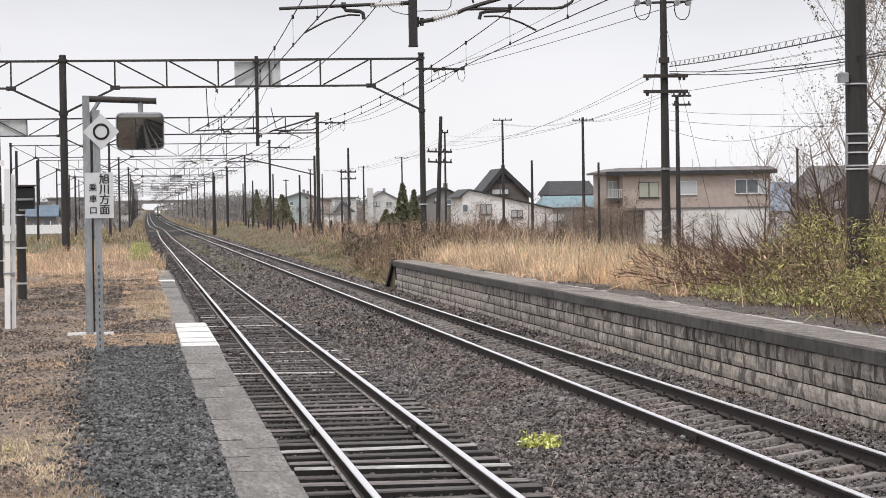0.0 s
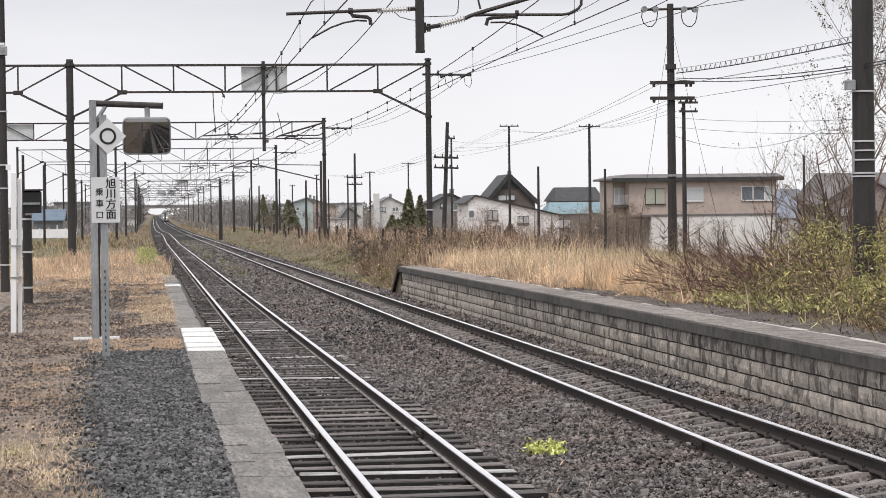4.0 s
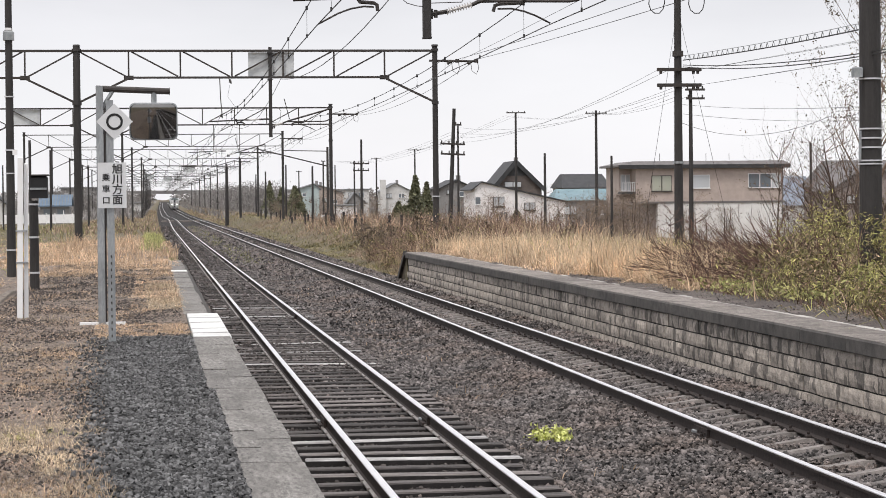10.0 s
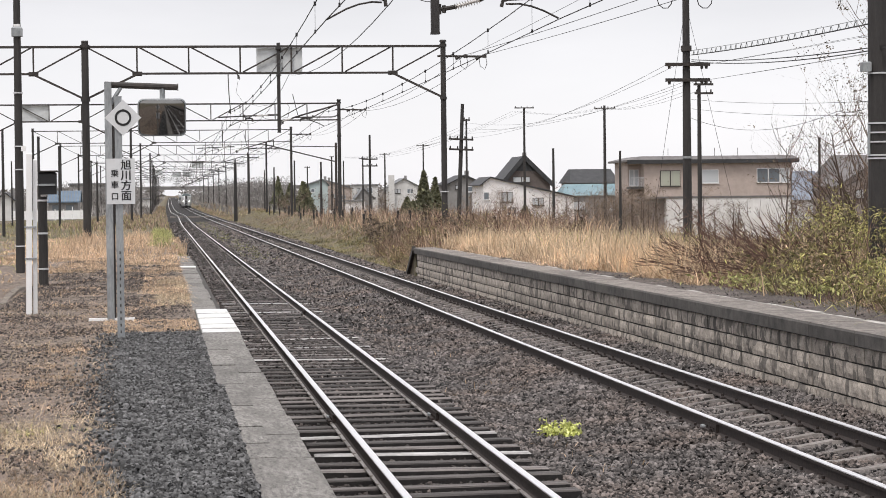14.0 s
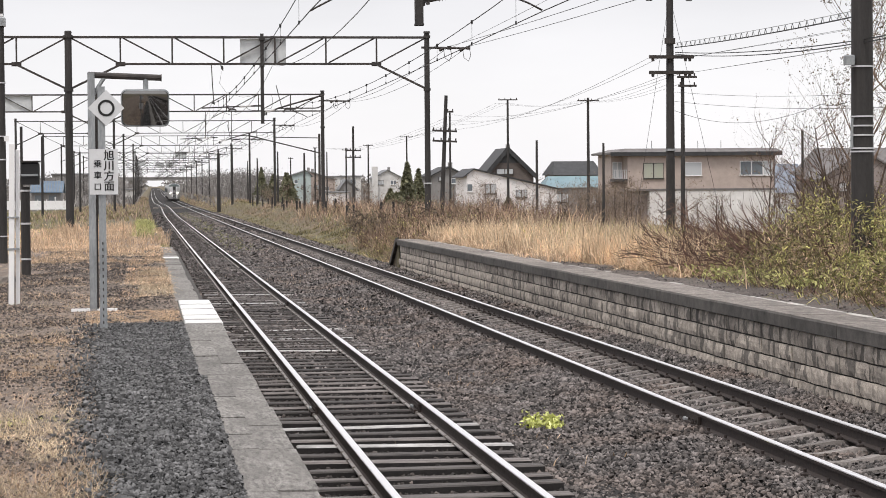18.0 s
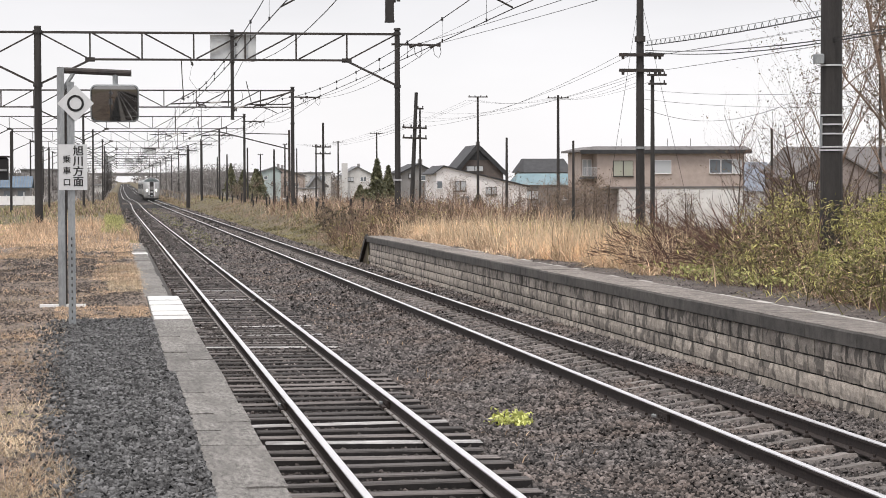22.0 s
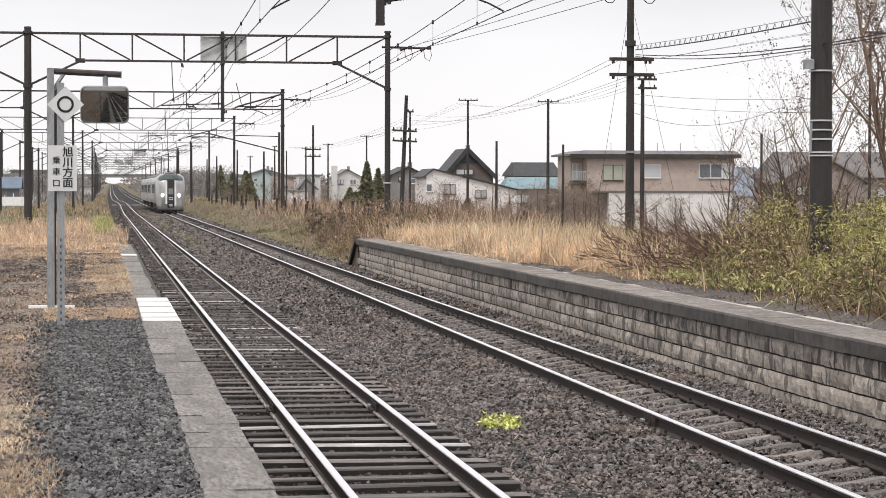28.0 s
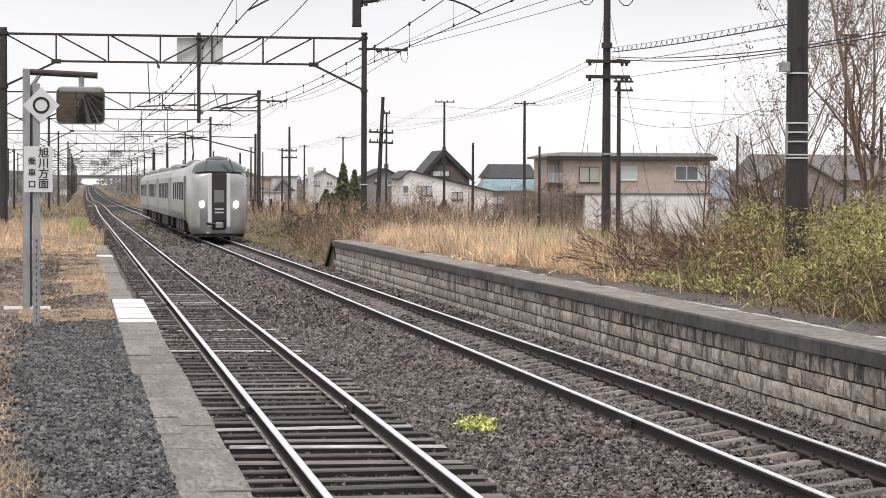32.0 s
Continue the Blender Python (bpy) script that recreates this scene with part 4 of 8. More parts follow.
def blades(name, base, height, width, lean, material, label, category, droop=0.25, wind=(0.0, 0.0), parent=None):
    """Thin bent blades rising from base points (n, 3)."""
    base = np.asarray(base, float)
    n = len(base)
    a = rng.uniform(0, 2 * np.pi, n)
    side = np.stack([np.cos(a), np.sin(a), np.zeros(n)], -1)
    h = rng.uniform(height[0], height[1], n)
    w = rng.uniform(0.6, 1.3, n) * width
    d = rng.normal(0, lean, (n, 2)) + np.array(wind)
    tilt = np.concatenate([d, np.ones((n, 1))], -1)
    tilt /= np.linalg.norm(tilt, axis=1, keepdims=True)
    mid = base + tilt * (h * 0.55)[:, None]
    tip = base + tilt * h[:, None] + np.concatenate([d * (h * droop)[:, None] * 1.6, (-(np.abs(d).sum(1)) * h * droop)[:, None]], -1)
    s = side * w[:, None]
    v = np.stack([base - s, base + s, mid - s * 0.75, mid + s * 0.75, tip], 1).reshape(-1, 3)
    f = np.array([(0, 1, 3), (0, 3, 2), (2, 3, 4)])
    f = (f[None] + (np.arange(n) * 5)[:, None, None]).reshape(-1, 3)
    me = raw_mesh(name, v, f, material)
    if parent is not None:
        return part(name, me, None, parent, label)
    return tagged(new(name, me), label, category, kind="stuff")


def leaves(name, centre, size, material, parent, label="", narrow=0.5):
    """Small folded leaves, each of two triangles bent along the middle."""
    c = np.asarray(centre, float)
    n = len(c)
    d = rng.normal(0, 1, (n, 3))
    d /= np.linalg.norm(d, axis=1, keepdims=True)
    e = np.cross(d, rng.normal(0, 1, (n, 3)))
    e /= np.linalg.norm(e, axis=1, keepdims=True) + 1e-9
    q = np.cross(d, e)
    s = (size * rng.uniform(0.6, 1.4, n))[:, None]
    v = np.stack([c - d * s, c + e * s * narrow + q * s * 0.15, c + d * s, c - e * s * narrow + q * s * 0.15], 1).reshape(-1, 3)
    f = np.array([(0, 1, 2), (0, 2, 3)])
    f = (f[None] + (np.arange(n) * 4)[:, None, None]).reshape(-1, 3)
    ob = part(name, raw_mesh(name, v, f, material), None, parent, label)
    ob["kind"] = "stuff"
    return ob


def ground_points(n, x0, x1, y0, y1, top=None, clump=0.0, seed=0.0, tuft=0.0):
    x, y = rng.uniform(x0, x1, n), rng.uniform(y0, y1, n)
    if clump:
        keep = np.array([noise.noise((a * 0.9 + seed, b * 0.45, seed)) + tuft * noise.noise((a * 4.1, b * 2.3 + seed, 3.0)) for a, b in zip(x, y)]) > clump - 0.5
        x, y = x[keep], y[keep]
    z = np.array([ground_z(a, b) for a, b in zip(x, y)]) if top is None else np.full(len(x), top)
    return np.stack([x, y, z], -1)


def grow(s, p, d, length, r, depth, tips, rnd, split=3, spread=0.5, up=0.15):
    """A branch of bent pieces, with thinner ones growing out of it."""
    pts = [Vector(p)]
    d = Vector(d).normalized()
    rad = [r]
    n = 4
    for i in range(n):
        d = (d + Vector((rnd.gauss(0, 0.13), rnd.gauss(0, 0.13), rnd.gauss(0, 0.08) + up * 0.4))).normalized()
        pts.append(pts[-1] + d * length / n)
        rad.append(r * (1 - 0.55 * (i + 1) / n))
    s.path(pts, rad, n=5 if r > 0.02 else 3)
    if depth == 0:
        tips.extend(pts[1:])
        return
    for k in range(split):
        i = rnd.randint(1, n)
        q = Vector((rnd.gauss(0, 1), rnd.gauss(0, 1), rnd.gauss(0, 0.5)))
        nd = (d + q.normalized() * spread * rnd.uniform(0.7, 1.5) + Vector((0, 0, up))).normalized()
        grow(s, pts[i], nd, length * rnd.uniform(0.55, 0.8), rad[i] * 0.6, depth - 1, tips, rnd, split, spread, up)


def make_reeds():
    """Dry reeds in clumps of uneven height, many broken and leaning."""
    for k, (lo, hi, lean, n, mat, w) in enumerate(((0.3, 0.8, 0.2, 8000, M_REED, 0.008), (0.3, 0.85, 0.75, 11000, M_REED, 0.008), (0.6, 1.2, 0.2, 1300, M_PALESTRAW, 0.009), (0.3, 0.8, 0.6, 4000, M_STRAW, 0.008))):
        p = np.concatenate([ground_points(n, 8.75, 13.5, 44, 71, FAR_TOP - 0.02, 0.42 + 0.06 * k, 3.0 + k), ground_points(n // 2, 9.0, 14, 39, 48, FAR_TOP - 0.02, 0.5, 3.0 + k), ground_points(n // 9, 9.3, 11.0, 41, 48, FAR_TOP - 0.02),
                            ground_points(n // 8, 9.6, 14, 70, 92, None, 0.6, 3.0 + k)])
        p = p[p[:, 0] > 8.6 + 0.035 * np.maximum(60 - p[:, 1], 0)]
        blades("tall_dry_grass", p, (lo, hi), w, lean, mat, "tall golden dry grass behind the far platform", "dry grass", 0.3)
    p = np.concatenate([ground_points(9000, 8.5, 11.5, 46, 70, FAR_TOP - 0.03, 0.45, 8.0), ground_points(5000, 8.7, 12.5, 69, 84, None, 0.4, 8.0), ground_points(5000, 9.1, 11.5, 38, 47, FAR_TOP - 0.03, 0.4, 8.0)])
    blades("low_dry_grass", p, (0.12, 0.5), 0.008, 0.7, M_STRAW, "matted low dry grass on the far platform", "dry grass", 0.4)
    p = np.concatenate([ground_points(1400, 10, 14, 42, 64, FAR_TOP - 0.02, 0.65, 1.0)])
    blades("green_grass_tufts", p, (0.5, 1.0), 0.008, 0.25, M_GREEN, "tufts of green grass among the dry reeds", "grass")


make_reeds()


def make_weeds_beyond():
    """Brown dead weeds beside the main track past the platform."""
    p = np.concatenate([ground_points(12000, 9.4, 14.5, 72, 112, None, 0.5, 5.0), ground_points(14000, 10.2, 16, 105, 240, None, 0.5, 5.0)])
    blades("dead_weeds", p, (0.12, 0.55), 0.009, 0.6, M_BROWNLEAF, "brown dead weeds along the railway", "weeds")
    p = np.concatenate([ground_points(10000, 8.5, 12.5, 73, 130, None, 0.5, 2.0), ground_points(10000, 8.6, 13, 120, 300, None, 0.4, 2.0)])
    blades("verge_grass", p, (0.06, 0.24), 0.010, 0.7, M_VERGE, "pale green and straw verge grass", "grass")
    p = np.concatenate([ground_points(14000, 8.8, 14, 110, 330, None, 0.52, 9.0), ground_points(9000, 8.3, 11.5, 84, 140, None, 0.58, 9.0)])
    blades("verge_greens", p, (0.07, 0.26), 0.012, 0.5, M_OLIVE, "low green plants on the verge", "grass")
    for n, hi, m, seed in ((3500, 1.8, M_REDTWIG, 12.0), (7500, 1.65, M_BROWNLEAF, 12.6), (4500, 1.4, M_STRAW, 13.0), (3500, 0.9, M_SOFTGREEN, 14.0)):
        p = np.concatenate([ground_points(n, 9.7, 15.0, 73, 104, None, 0.42, seed), ground_points(n // 2, 11.0, 16.0, 98, 170, None, 0.55, seed)])
        blades("dead_brush", p, (0.35, hi), 0.011, 0.42, m, "tangled brown brush past the platform's end", "brush", 0.35)
    p = ground_points(9000, 14, 60, 80, 260, None, 0.5, 4.0)
    p = p[p[:, 0] < 0.235 * p[:, 1]]
    blades("field_weeds", p, (0.4, 1.2), 0.02, 0.3, M_BROWNLEAF, "brown weeds on waste ground before the houses", "weeds")
    p = ground_points(6000, 3.3, 4.9, 95, 260, -0.26, 0.60, 6.0, 0.5)
    blades("track_weeds", p, (0.06, 0.34), 0.013, 0.6, M_SOFTGREEN, "low green weeds between the two tracks", "weeds")
    p = ground_points(5000, 0.95, 1.75, 28, 64, -0.27, 0.4, 6.6)
    blades("leaf_litter", p, (0.03, 0.12), 0.008, 1.2, M_BROWNLEAF, "red-brown dead stalks between platform edge and rail", "weeds", 0.2)
    p = ground_points(900, 1.9, 5.0, 20, 70, -0.24, 0.62, 6.0)
    blades("track_straw", p, (0.04, 0.14), 0.006, 0.7, M_STRAW, "wisps of dry grass in the ballast", "dry grass")


make_weeds_beyond()


def make_platform_grass():
    def ragged(p):
        """Keep what lies outside the wavering border of the gravel."""
        edge = np.array([np.interp(y, [10, 13, 17, 25], [-0.15, -0.3, -0.5, -0.65]) + 0.3 * noise.noise((0.3, y * 0.8, 4.2)) + 0.25 * noise.noise((2.3, y * 3.1, 1.2)) for y in p[:, 1]])
        far = np.array([16.7 + 1.3 * noise.noise((x * 1.1, 0.2, 6.3)) + 0.5 * noise.noise((x * 4.0, 1.2, 2.3)) for x in p[:, 0]])
        return p[(p[:, 0] < edge) & (p[:, 1] < far + rng.normal(0, 0.25, len(p)))]

    sets = [(ragged(ground_points(26000, -2.3, -0.2, 10.0, 17.6, TOP - 0.015, 0.54, 1.5, 1.1)), (0.03, 0.14), M_PALESTRAW, 0.0019),
            (ragged(ground_points(16000, -2.3, -0.2, 10.0, 18.5, TOP - 0.015, 0.46, 4.4, 0.9)), (0.02, 0.09), M_BROWNLEAF, 0.0019),
            (ground_points(5000, -2.3, -0.5, 10.5, 15.8, TOP - 0.015, 0.6, 2.7), (0.03, 0.10), M_GREEN, 0.0022),
            (ground_points(1500, -0.9, -0.25, 10.5, 14.2, TOP - 0.005, 0.66, 5.1), (0.03, 0.10), M_STRAW, 0.0022),
            (ground_points(6000, -1.6, -0.5, 19, 25.5, TOP - 0.015, 0.66, 9.5, 0.9), (0.02, 0.08), M_STRAW, 0.0026),
            (ground_points(5000, -1.2, -0.45, 17, 24.5, TOP - 0.015, 0.62, 4.5, 0.8), (0.02, 0.09), M_STRAW, 0.0022),
            (ground_points(5200, -0.75, 0.42, 27.2, 29.9, TOP - 0.015, 0.42, 2.5, 1.0), (0.02, 0.09), M_STRAW, 0.0022),
            (ground_points(2500, -2.4, -0.5, 20, 33, TOP - 0.015, 0.6, 7.5), (0.02, 0.10), M_PALESTRAW, 0.004),
            (ground_points(17000, -2.9, 0.42, 50, 66, TOP - 0.015, 0.40, 6.9, 0.9), (0.04, 0.17), M_STRAW, 0.0045),
            (ground_points(9000, -0.35, 0.44, 33, 52, TOP - 0.015, 0.50, 6.5, 0.9), (0.03, 0.13), M_STRAW, 0.003),
            (ground_points(8000, -2.6, -0.3, 31, 52, TOP - 0.015, 0.66, 6.1, 0.9), (0.02, 0.09), M_STRAW, 0.003),
            (ground_points(2600, -0.1, 0.40, 34, 44, TOP - 0.015, 0.55, 9.1, 0.8), (0.10, 0.28), M_PALESTRAW, 0.0022)]
    for p, h, m, w in sets:
        blades("dry_grass", p, h, w, 1.05, m, "flattened straw-coloured grass on the platform", "dry grass", 0.35)
    for n, m, w in ((11000, M_STRAW, 0.0022), (12000, M_BROWNLEAF, 0.003)):
        p = np.concatenate([ground_points(n, -2.5, -0.4, 10.5, 34, TOP - 0.012, 0.4, 0.7), ground_points(n // 6, -2.6, 0.4, 34, 60, TOP - 0.012, 0.5, 0.7)])
        blades("straw_litter", p, (0.02, 0.07), w, 3.0, m, "bits of dry straw littering the platform", "dry grass", 0.05)
    p = np.concatenate([ground_points(14000, -5, 0.7, 58, 98, None, 0.3, 3.3), ground_points(3000, -9, 0.5, 95, 130, None, 0.6, 3.3)])
    p[:, 2] = np.maximum(p[:, 2], np.where(p[:, 1] < 97, TOP - 0.03, -1))
    blades("dry_grass", p, (0.04, 0.17), 0.012, 0.8, M_STRAW, "golden dry grass past the platform", "dry grass")
    p = ground_points(5200, -3.6, 0.75, 64, 99, None, 0.42, 3.3, 0.6)
    p = p[(p[:, 1] < 74) | (p[:, 0] < -0.4)]
    p[:, 2] = np.maximum(p[:, 2], TOP - 0.03)
    blades("tall_dry_grass", p, (0.2, 0.62), 0.007, 0.32, M_STRAW, "stalks of taller golden grass past the platform", "dry grass")
    p = np.concatenate([ground_points(7000, -0.2, 1.2, 76, 118, None, 0.32, 3.9), ground_points(7000, -14, -3.4, 92, 260, None, 0.45, 3.1)])
    blades("green_grass", p, (0.10, 0.34), 0.010, 0.45, M_SOFTGREEN, "green grass beside the near track", "grass")
    p = ground_points(9000, -0.45, 1.0, 78, 122, None, 0.33, 2.9)
    blades("fresh_grass", p, (0.12, 0.42), 0.009, 0.5, M_LIME, "fresh yellow-green grass beside the near track", "grass")
    p = ground_points(8000, -30, -2, 95, 260, None, 0.35, 1.9)
    blades("field_grass", p, (0.1, 0.35), 0.018, 0.4, M_VERGE, "pale grass on the open ground", "grass")
    p = ground_points(12000, -11.8, -2.7, 38, 95, TOP - 0.07, 0.42, 5.9)
    blades("dry_grass", p, (0.05, 0.2), 0.008, 0.9, M_STRAW, "dry grass beside the platform", "dry grass")
    p = ground_points(6000, -11.8, -3.3, 52, 95, TOP - 0.07, 0.5, 8.9)
    blades("green_grass", p, (0.05, 0.22), 0.008, 0.6, M_GREEN, "short green grass beside the platform", "grass")
    # a few straw stalks lying over the gravel
    p = np.array([(-0.66, 15.8, TOP), (-0.55, 14.0, TOP), (-0.72, 17.0, TOP), (-0.5, 13.2, TOP), (-0.45, 12.4, TOP), (-0.85, 15.2, TOP)])
    blades("straw_stalks", p, (0.25, 0.45), 0.0018, 2.0, M_PALESTRAW, "single pale straw stalks", "dry grass")


make_platform_grass()


def make_far_verges():
    for x0, x1, y0, y1, n in ((-8, 0.7, 130, 640, 9000), (8.7, 15, 300, 700, 8000)):
        x, y = rng.uniform(x0, x1, n), rng.uniform(y0, y1, n)
        b = np.array([bend(v) for v in y])
        p = np.stack([x + b[:, 0], y, np.array([ground_z(u + d, v) for u, d, v in zip(x, b[:, 0], y)])], -1)
        blades("verge_grass", p[: n // 2], (0.12, 0.45), 0.03, 0.4, M_VERGE, "pale dry grass along the far line", "grass")
        blades("verge_weeds", p[n // 2:], (0.15, 0.55), 0.03, 0.3, M_BROWNLEAF, "brown weeds along the far line", "weeds")


make_far_verges()


def make_brambles():
    """Long leafless shoots arching over the end of the bushes."""
    rnd = random.Random(31)
    for x, y, h in ((11.4, 43.2, 1.10), (11.9, 45.5, 1.10), (12.3, 42.0, 1.10), (10.6, 41.0, 0.95), (11.2, 39.5, 1.10), (12.9, 45.0, 1.10), (13.5, 43.0, 1.10), (11.9, 40.0, 1.10),
                    (12.6, 48.0, 1.10), (13.9, 47.0, 1.10), (10.0, 39.5, 0.74), (10.2, 42.3, 0.95), (10.8, 42.4, 1.06), 
                    (12.4, 44.2, 1.10), (10.6, 38.4, 0.95), (11.5, 41.2, 1.10), (13.1, 46.6, 1.10), (12.0, 38.6, 1.10)):
        ob = thing("bramble", "leafless bramble of long arching red-brown shoots", "bush", pose(x, y, FAR_TOP - 0.03), "brambles behind the far platform")
        for k in range(15):
            s, tips = Solid(), []
            a = rnd.uniform(0, 2 * math.pi)
            d = Vector((math.cos(a) * 0.4 - 0.85, math.sin(a) * 0.5, 1.0)).normalized()
            pts, rad = [Vector((rnd.uniform(-0.3, 0.3), rnd.uniform(-0.4, 0.4), 0))], [0.017]
            for i in range(6):
                d = (d + Vector((rnd.gauss(0, 0.1), rnd.gauss(0, 0.1), -0.13))).normalized()
                pts.append(pts[-1] + d * h * rnd.uniform(0.17, 0.26))
                rad.append(0.017 - 0.002 * (i + 1))
            s.path(pts, rad, n=4)
            for i in range(1, 6):
                e = (d + Vector((rnd.gauss(0, 0.5), rnd.gauss(0, 0.5), rnd.uniform(0.1, 0.8)))).normalized()
                s.path([pts[i], pts[i] + e * 0.15 * h, pts[i] + e * 0.3 * h + Vector((0, 0, 0.03))], [0.007, 0.005, 0.003], n=3)
            part("shoot", s, M_REDTWIG, ob)


make_brambles()


def make_thicket():
    """The bushes behind the far platform: arching red-brown twigs and olive leaves round the large post."""
    rnd = random.Random(11)
    spots = [(10.2, 26, 1.46, "green"), (10.7, 25.9, 1.19, "green"), (10.1, 28.2, 0.65, "mix"), (10.6, 29.1, 0.9, "mix"), (11.2, 28.7, 1.34, "green"), (10, 30.7, 0.38, "mix"), (10.6, 30.3, 0.58, "mix"),
             (11.2, 29.9, 1.0, "green"), (11.9, 30.3, 1.40, "green"), (12.5, 31, 1.08, "green"), (10.5, 33.1, 0.38, "mix"), (11.2, 32.3, 0.50, "green"), (11.9, 33.3, 0.8, "green"), (12.6, 32.3, 1.19, "green"),
             (13.1, 32.3, 1.32, "green"), (10.2, 34.5, 0.85, "mix"), (11, 34.6, 0.30, "mix"), (11.8, 34.5, 0.42, "green"), (12.5, 34.9, 0.65, "green"), (13.3, 35, 1.38, "green"), (14.1, 34.6, 1.23, "green"),
             (10.5, 36.9, 0.58, "mix"), (11.3, 37.5, 1.10, "mix"), (12.1, 37.4, 0.38, "green"), (12.8, 37, 0.42, "green"), (13.7, 37.3, 1.26, "green"), (14.4, 37.4, 1.30, "green"), (15.3, 37.6, 1.17, "green"),
             (10.2, 40, 0.53, "red"), (11, 40, 0.68, "mix"), (11.8, 39.1, 0.76, "mix"), (12.7, 39.6, 0.31, "green"), (13.6, 39.1, 1.43, "green"), (14.4, 39.7, 1.81, "green"), (15.1, 39.1, 1.82, "green"),
             (15.8, 39.5, 1.66, "green"), (10.6, 41.2, 0.40, "red"), (11.4, 42.2, 0.57, "mix"), (12.2, 41.6, 0.65, "mix"), (13.1, 42, 1.81, "green"), (13.9, 42.4, 0.92, "green"), (14.8, 41.9, 1.31, "green"),
             (15.7, 41.7, 1.43, "green"), (16.5, 42.3, 1.70, "green"), (11.1, 43.8, 0.39, "red"), (12.1, 43.5, 0.60, "mix"), (13.1, 44.4, 0.98, "green"), (13.8, 43.7, 1.59, "green"), (14.7, 44, 0.83, "green"),
             (15.6, 43.8, 1.60, "green"), (16.5, 43.8, 1.73, "green"), (17.5, 44.5, 1.83, "green")]
    spots += [(9.6 + 0.5 * (k % 5) + rnd.uniform(-0.3, 0.5), 72.5 + k * 1.7, rnd.uniform(0.8, 1.35), "mix" if k % 3 else "red") for k in range(18)]
    spots += [(12.0 + rnd.uniform(-0.8, 1.8), 76 + k * 2.6, rnd.uniform(0.8, 1.3), ("red", "mix", "red", "green")[k % 4]) for k in range(14)]
    for x, y, h, sort in spots:
        if y < 69:
            # the thicket rises towards the large post
            h = min(h, float(np.interp(x / y, [0.247, 0.26, 0.272, 0.2845, 0.297, 0.31, 0.36], [0.75, 0.85, 0.95, 1.2, 1.5, 1.6, 1.6])))
        z = FAR_TOP - 0.03 if y < 69 else ground_z(x, y) - 0.05
        label = {"red": "leafless bush of arching red-brown twigs", "mix": "brown bush with a few olive leaves", "green": "dense bush of narrow olive-green leaves"}[sort]
        ob = thing("bush", label, "bush", pose(x, y, z), "bushes behind the far platform")
        s, tips = Solid(), []
        for k in range(22):
            a = rnd.uniform(0, 2 * math.pi)
            lean = rnd.uniform(0.3, 1.6)
            b = Vector((rnd.uniform(-0.45, 0.45), rnd.uniform(-0.8, 0.8), 0))
            grow(s, b, (math.cos(a) * lean - 0.4, math.sin(a) * lean, 1), h * rnd.uniform(0.45, 0.78) * (1.2 if sort == "red" else 1.0), 0.008, 2 if sort != "green" else 1, tips, rnd, 2, 0.6, 0.05)
        part("twig_tangle", s, M_REDTWIG, ob, "thin arching twigs")["kind"] = "stuff"
        t = np.array([tuple(p) for p in tips])
        for mat, n, size, text in {"red": ((M_BROWNLEAF, 90, 0.022, "a few dry leaves"),), "mix": ((M_BROWNLEAF, 420, 0.026, "small dry leaves"), (M_GREEN, 170, 0.044, "narrow yellow-green leaves"), (M_OLIVE, 380, 0.044, "narrow olive leaves"), (M_STRAW, 60, 0.04, "dry leaves")),
                                   "green": ((M_OLIVE, 700, 0.040, "narrow olive leaves"), (M_GREEN, 2100, 0.039, "narrow yellow-green leaves"), (M_BROWNLEAF, 420, 0.034, "brown leaves"), (M_STRAW, 90, 0.04, "dry leaves"))}[sort]:
            n = n if y < 69 else n // 3
            c = t[rng.integers(0, len(t), n)] + rng.normal(0, 0.10, (n, 3)) * np.array((1, 1.3, 0.6))
            c[:, 2] = np.abs(c[:, 2])
            if mat is M_GREEN and sort == "green":
                # yellow-green leaves are kept only above about half height
                c = c[c[:, 2] > 0.52 * h]
            leaves("foliage", c, size * 1.1, mat, ob, text, 0.21)
        if sort != "red":
            for n, m, top in ((35, M_GREEN, 0.98), (130, M_OLIVE, 0.95), (60, M_BROWNLEAF, 0.85)) if sort == "green" else ((25, M_STRAW, 0.7), (110, M_BROWNLEAF, 0.8), (190, M_OLIVE, 0.85), (40, M_GREEN, 0.8)):
                b = np.stack([rng.normal(0, 0.45, n), rng.normal(0, 0.6, n), np.zeros(n)], -1)
                blades("foliage", b, (0.3 * h, top * h), 0.0075, 0.6, m, "long narrow leaves", "", 0.35, (-0.6, 0), ob)["kind"] = "stuff"
    # broad fresh leaves at the foot of the bushes
    for x, y, n in ((9.8, 37.6, 190), (9.85, 36.2, 210), (9.9, 34.8, 200), (9.95, 33.0, 150), (11.9, 32.6, 130), (12.5, 34.2, 130), (12.2, 30.6, 160), (11.2, 28.4, 160), (10.6, 29.6, 150), (10.4, 31.0, 120), (10.9, 31.6, 130), (11.5, 31.0, 140)):
        ob = thing("leafy_weed", "low weed with broad yellow-green leaves", "weed", pose(x, y, FAR_TOP - 0.02), "broad-leaved weeds")
        high = 0.15 if x < 10.3 else 0.5
        c = np.stack([rng.normal(0, 0.32, n), rng.normal(0, 0.55, n), np.abs(rng.normal(high * 0.8, high * 0.4, n))], -1)
        leaves("foliage", c, 0.042, M_LIME, ob, "broad yellow-green leaves", 0.42)
        s = Solid()
        for k in range(14):
            q = c[k]
            s.tube((q[0] * 0.6, q[1] * 0.6, -0.05), tuple(q), 0.006, 0.003, n=3)
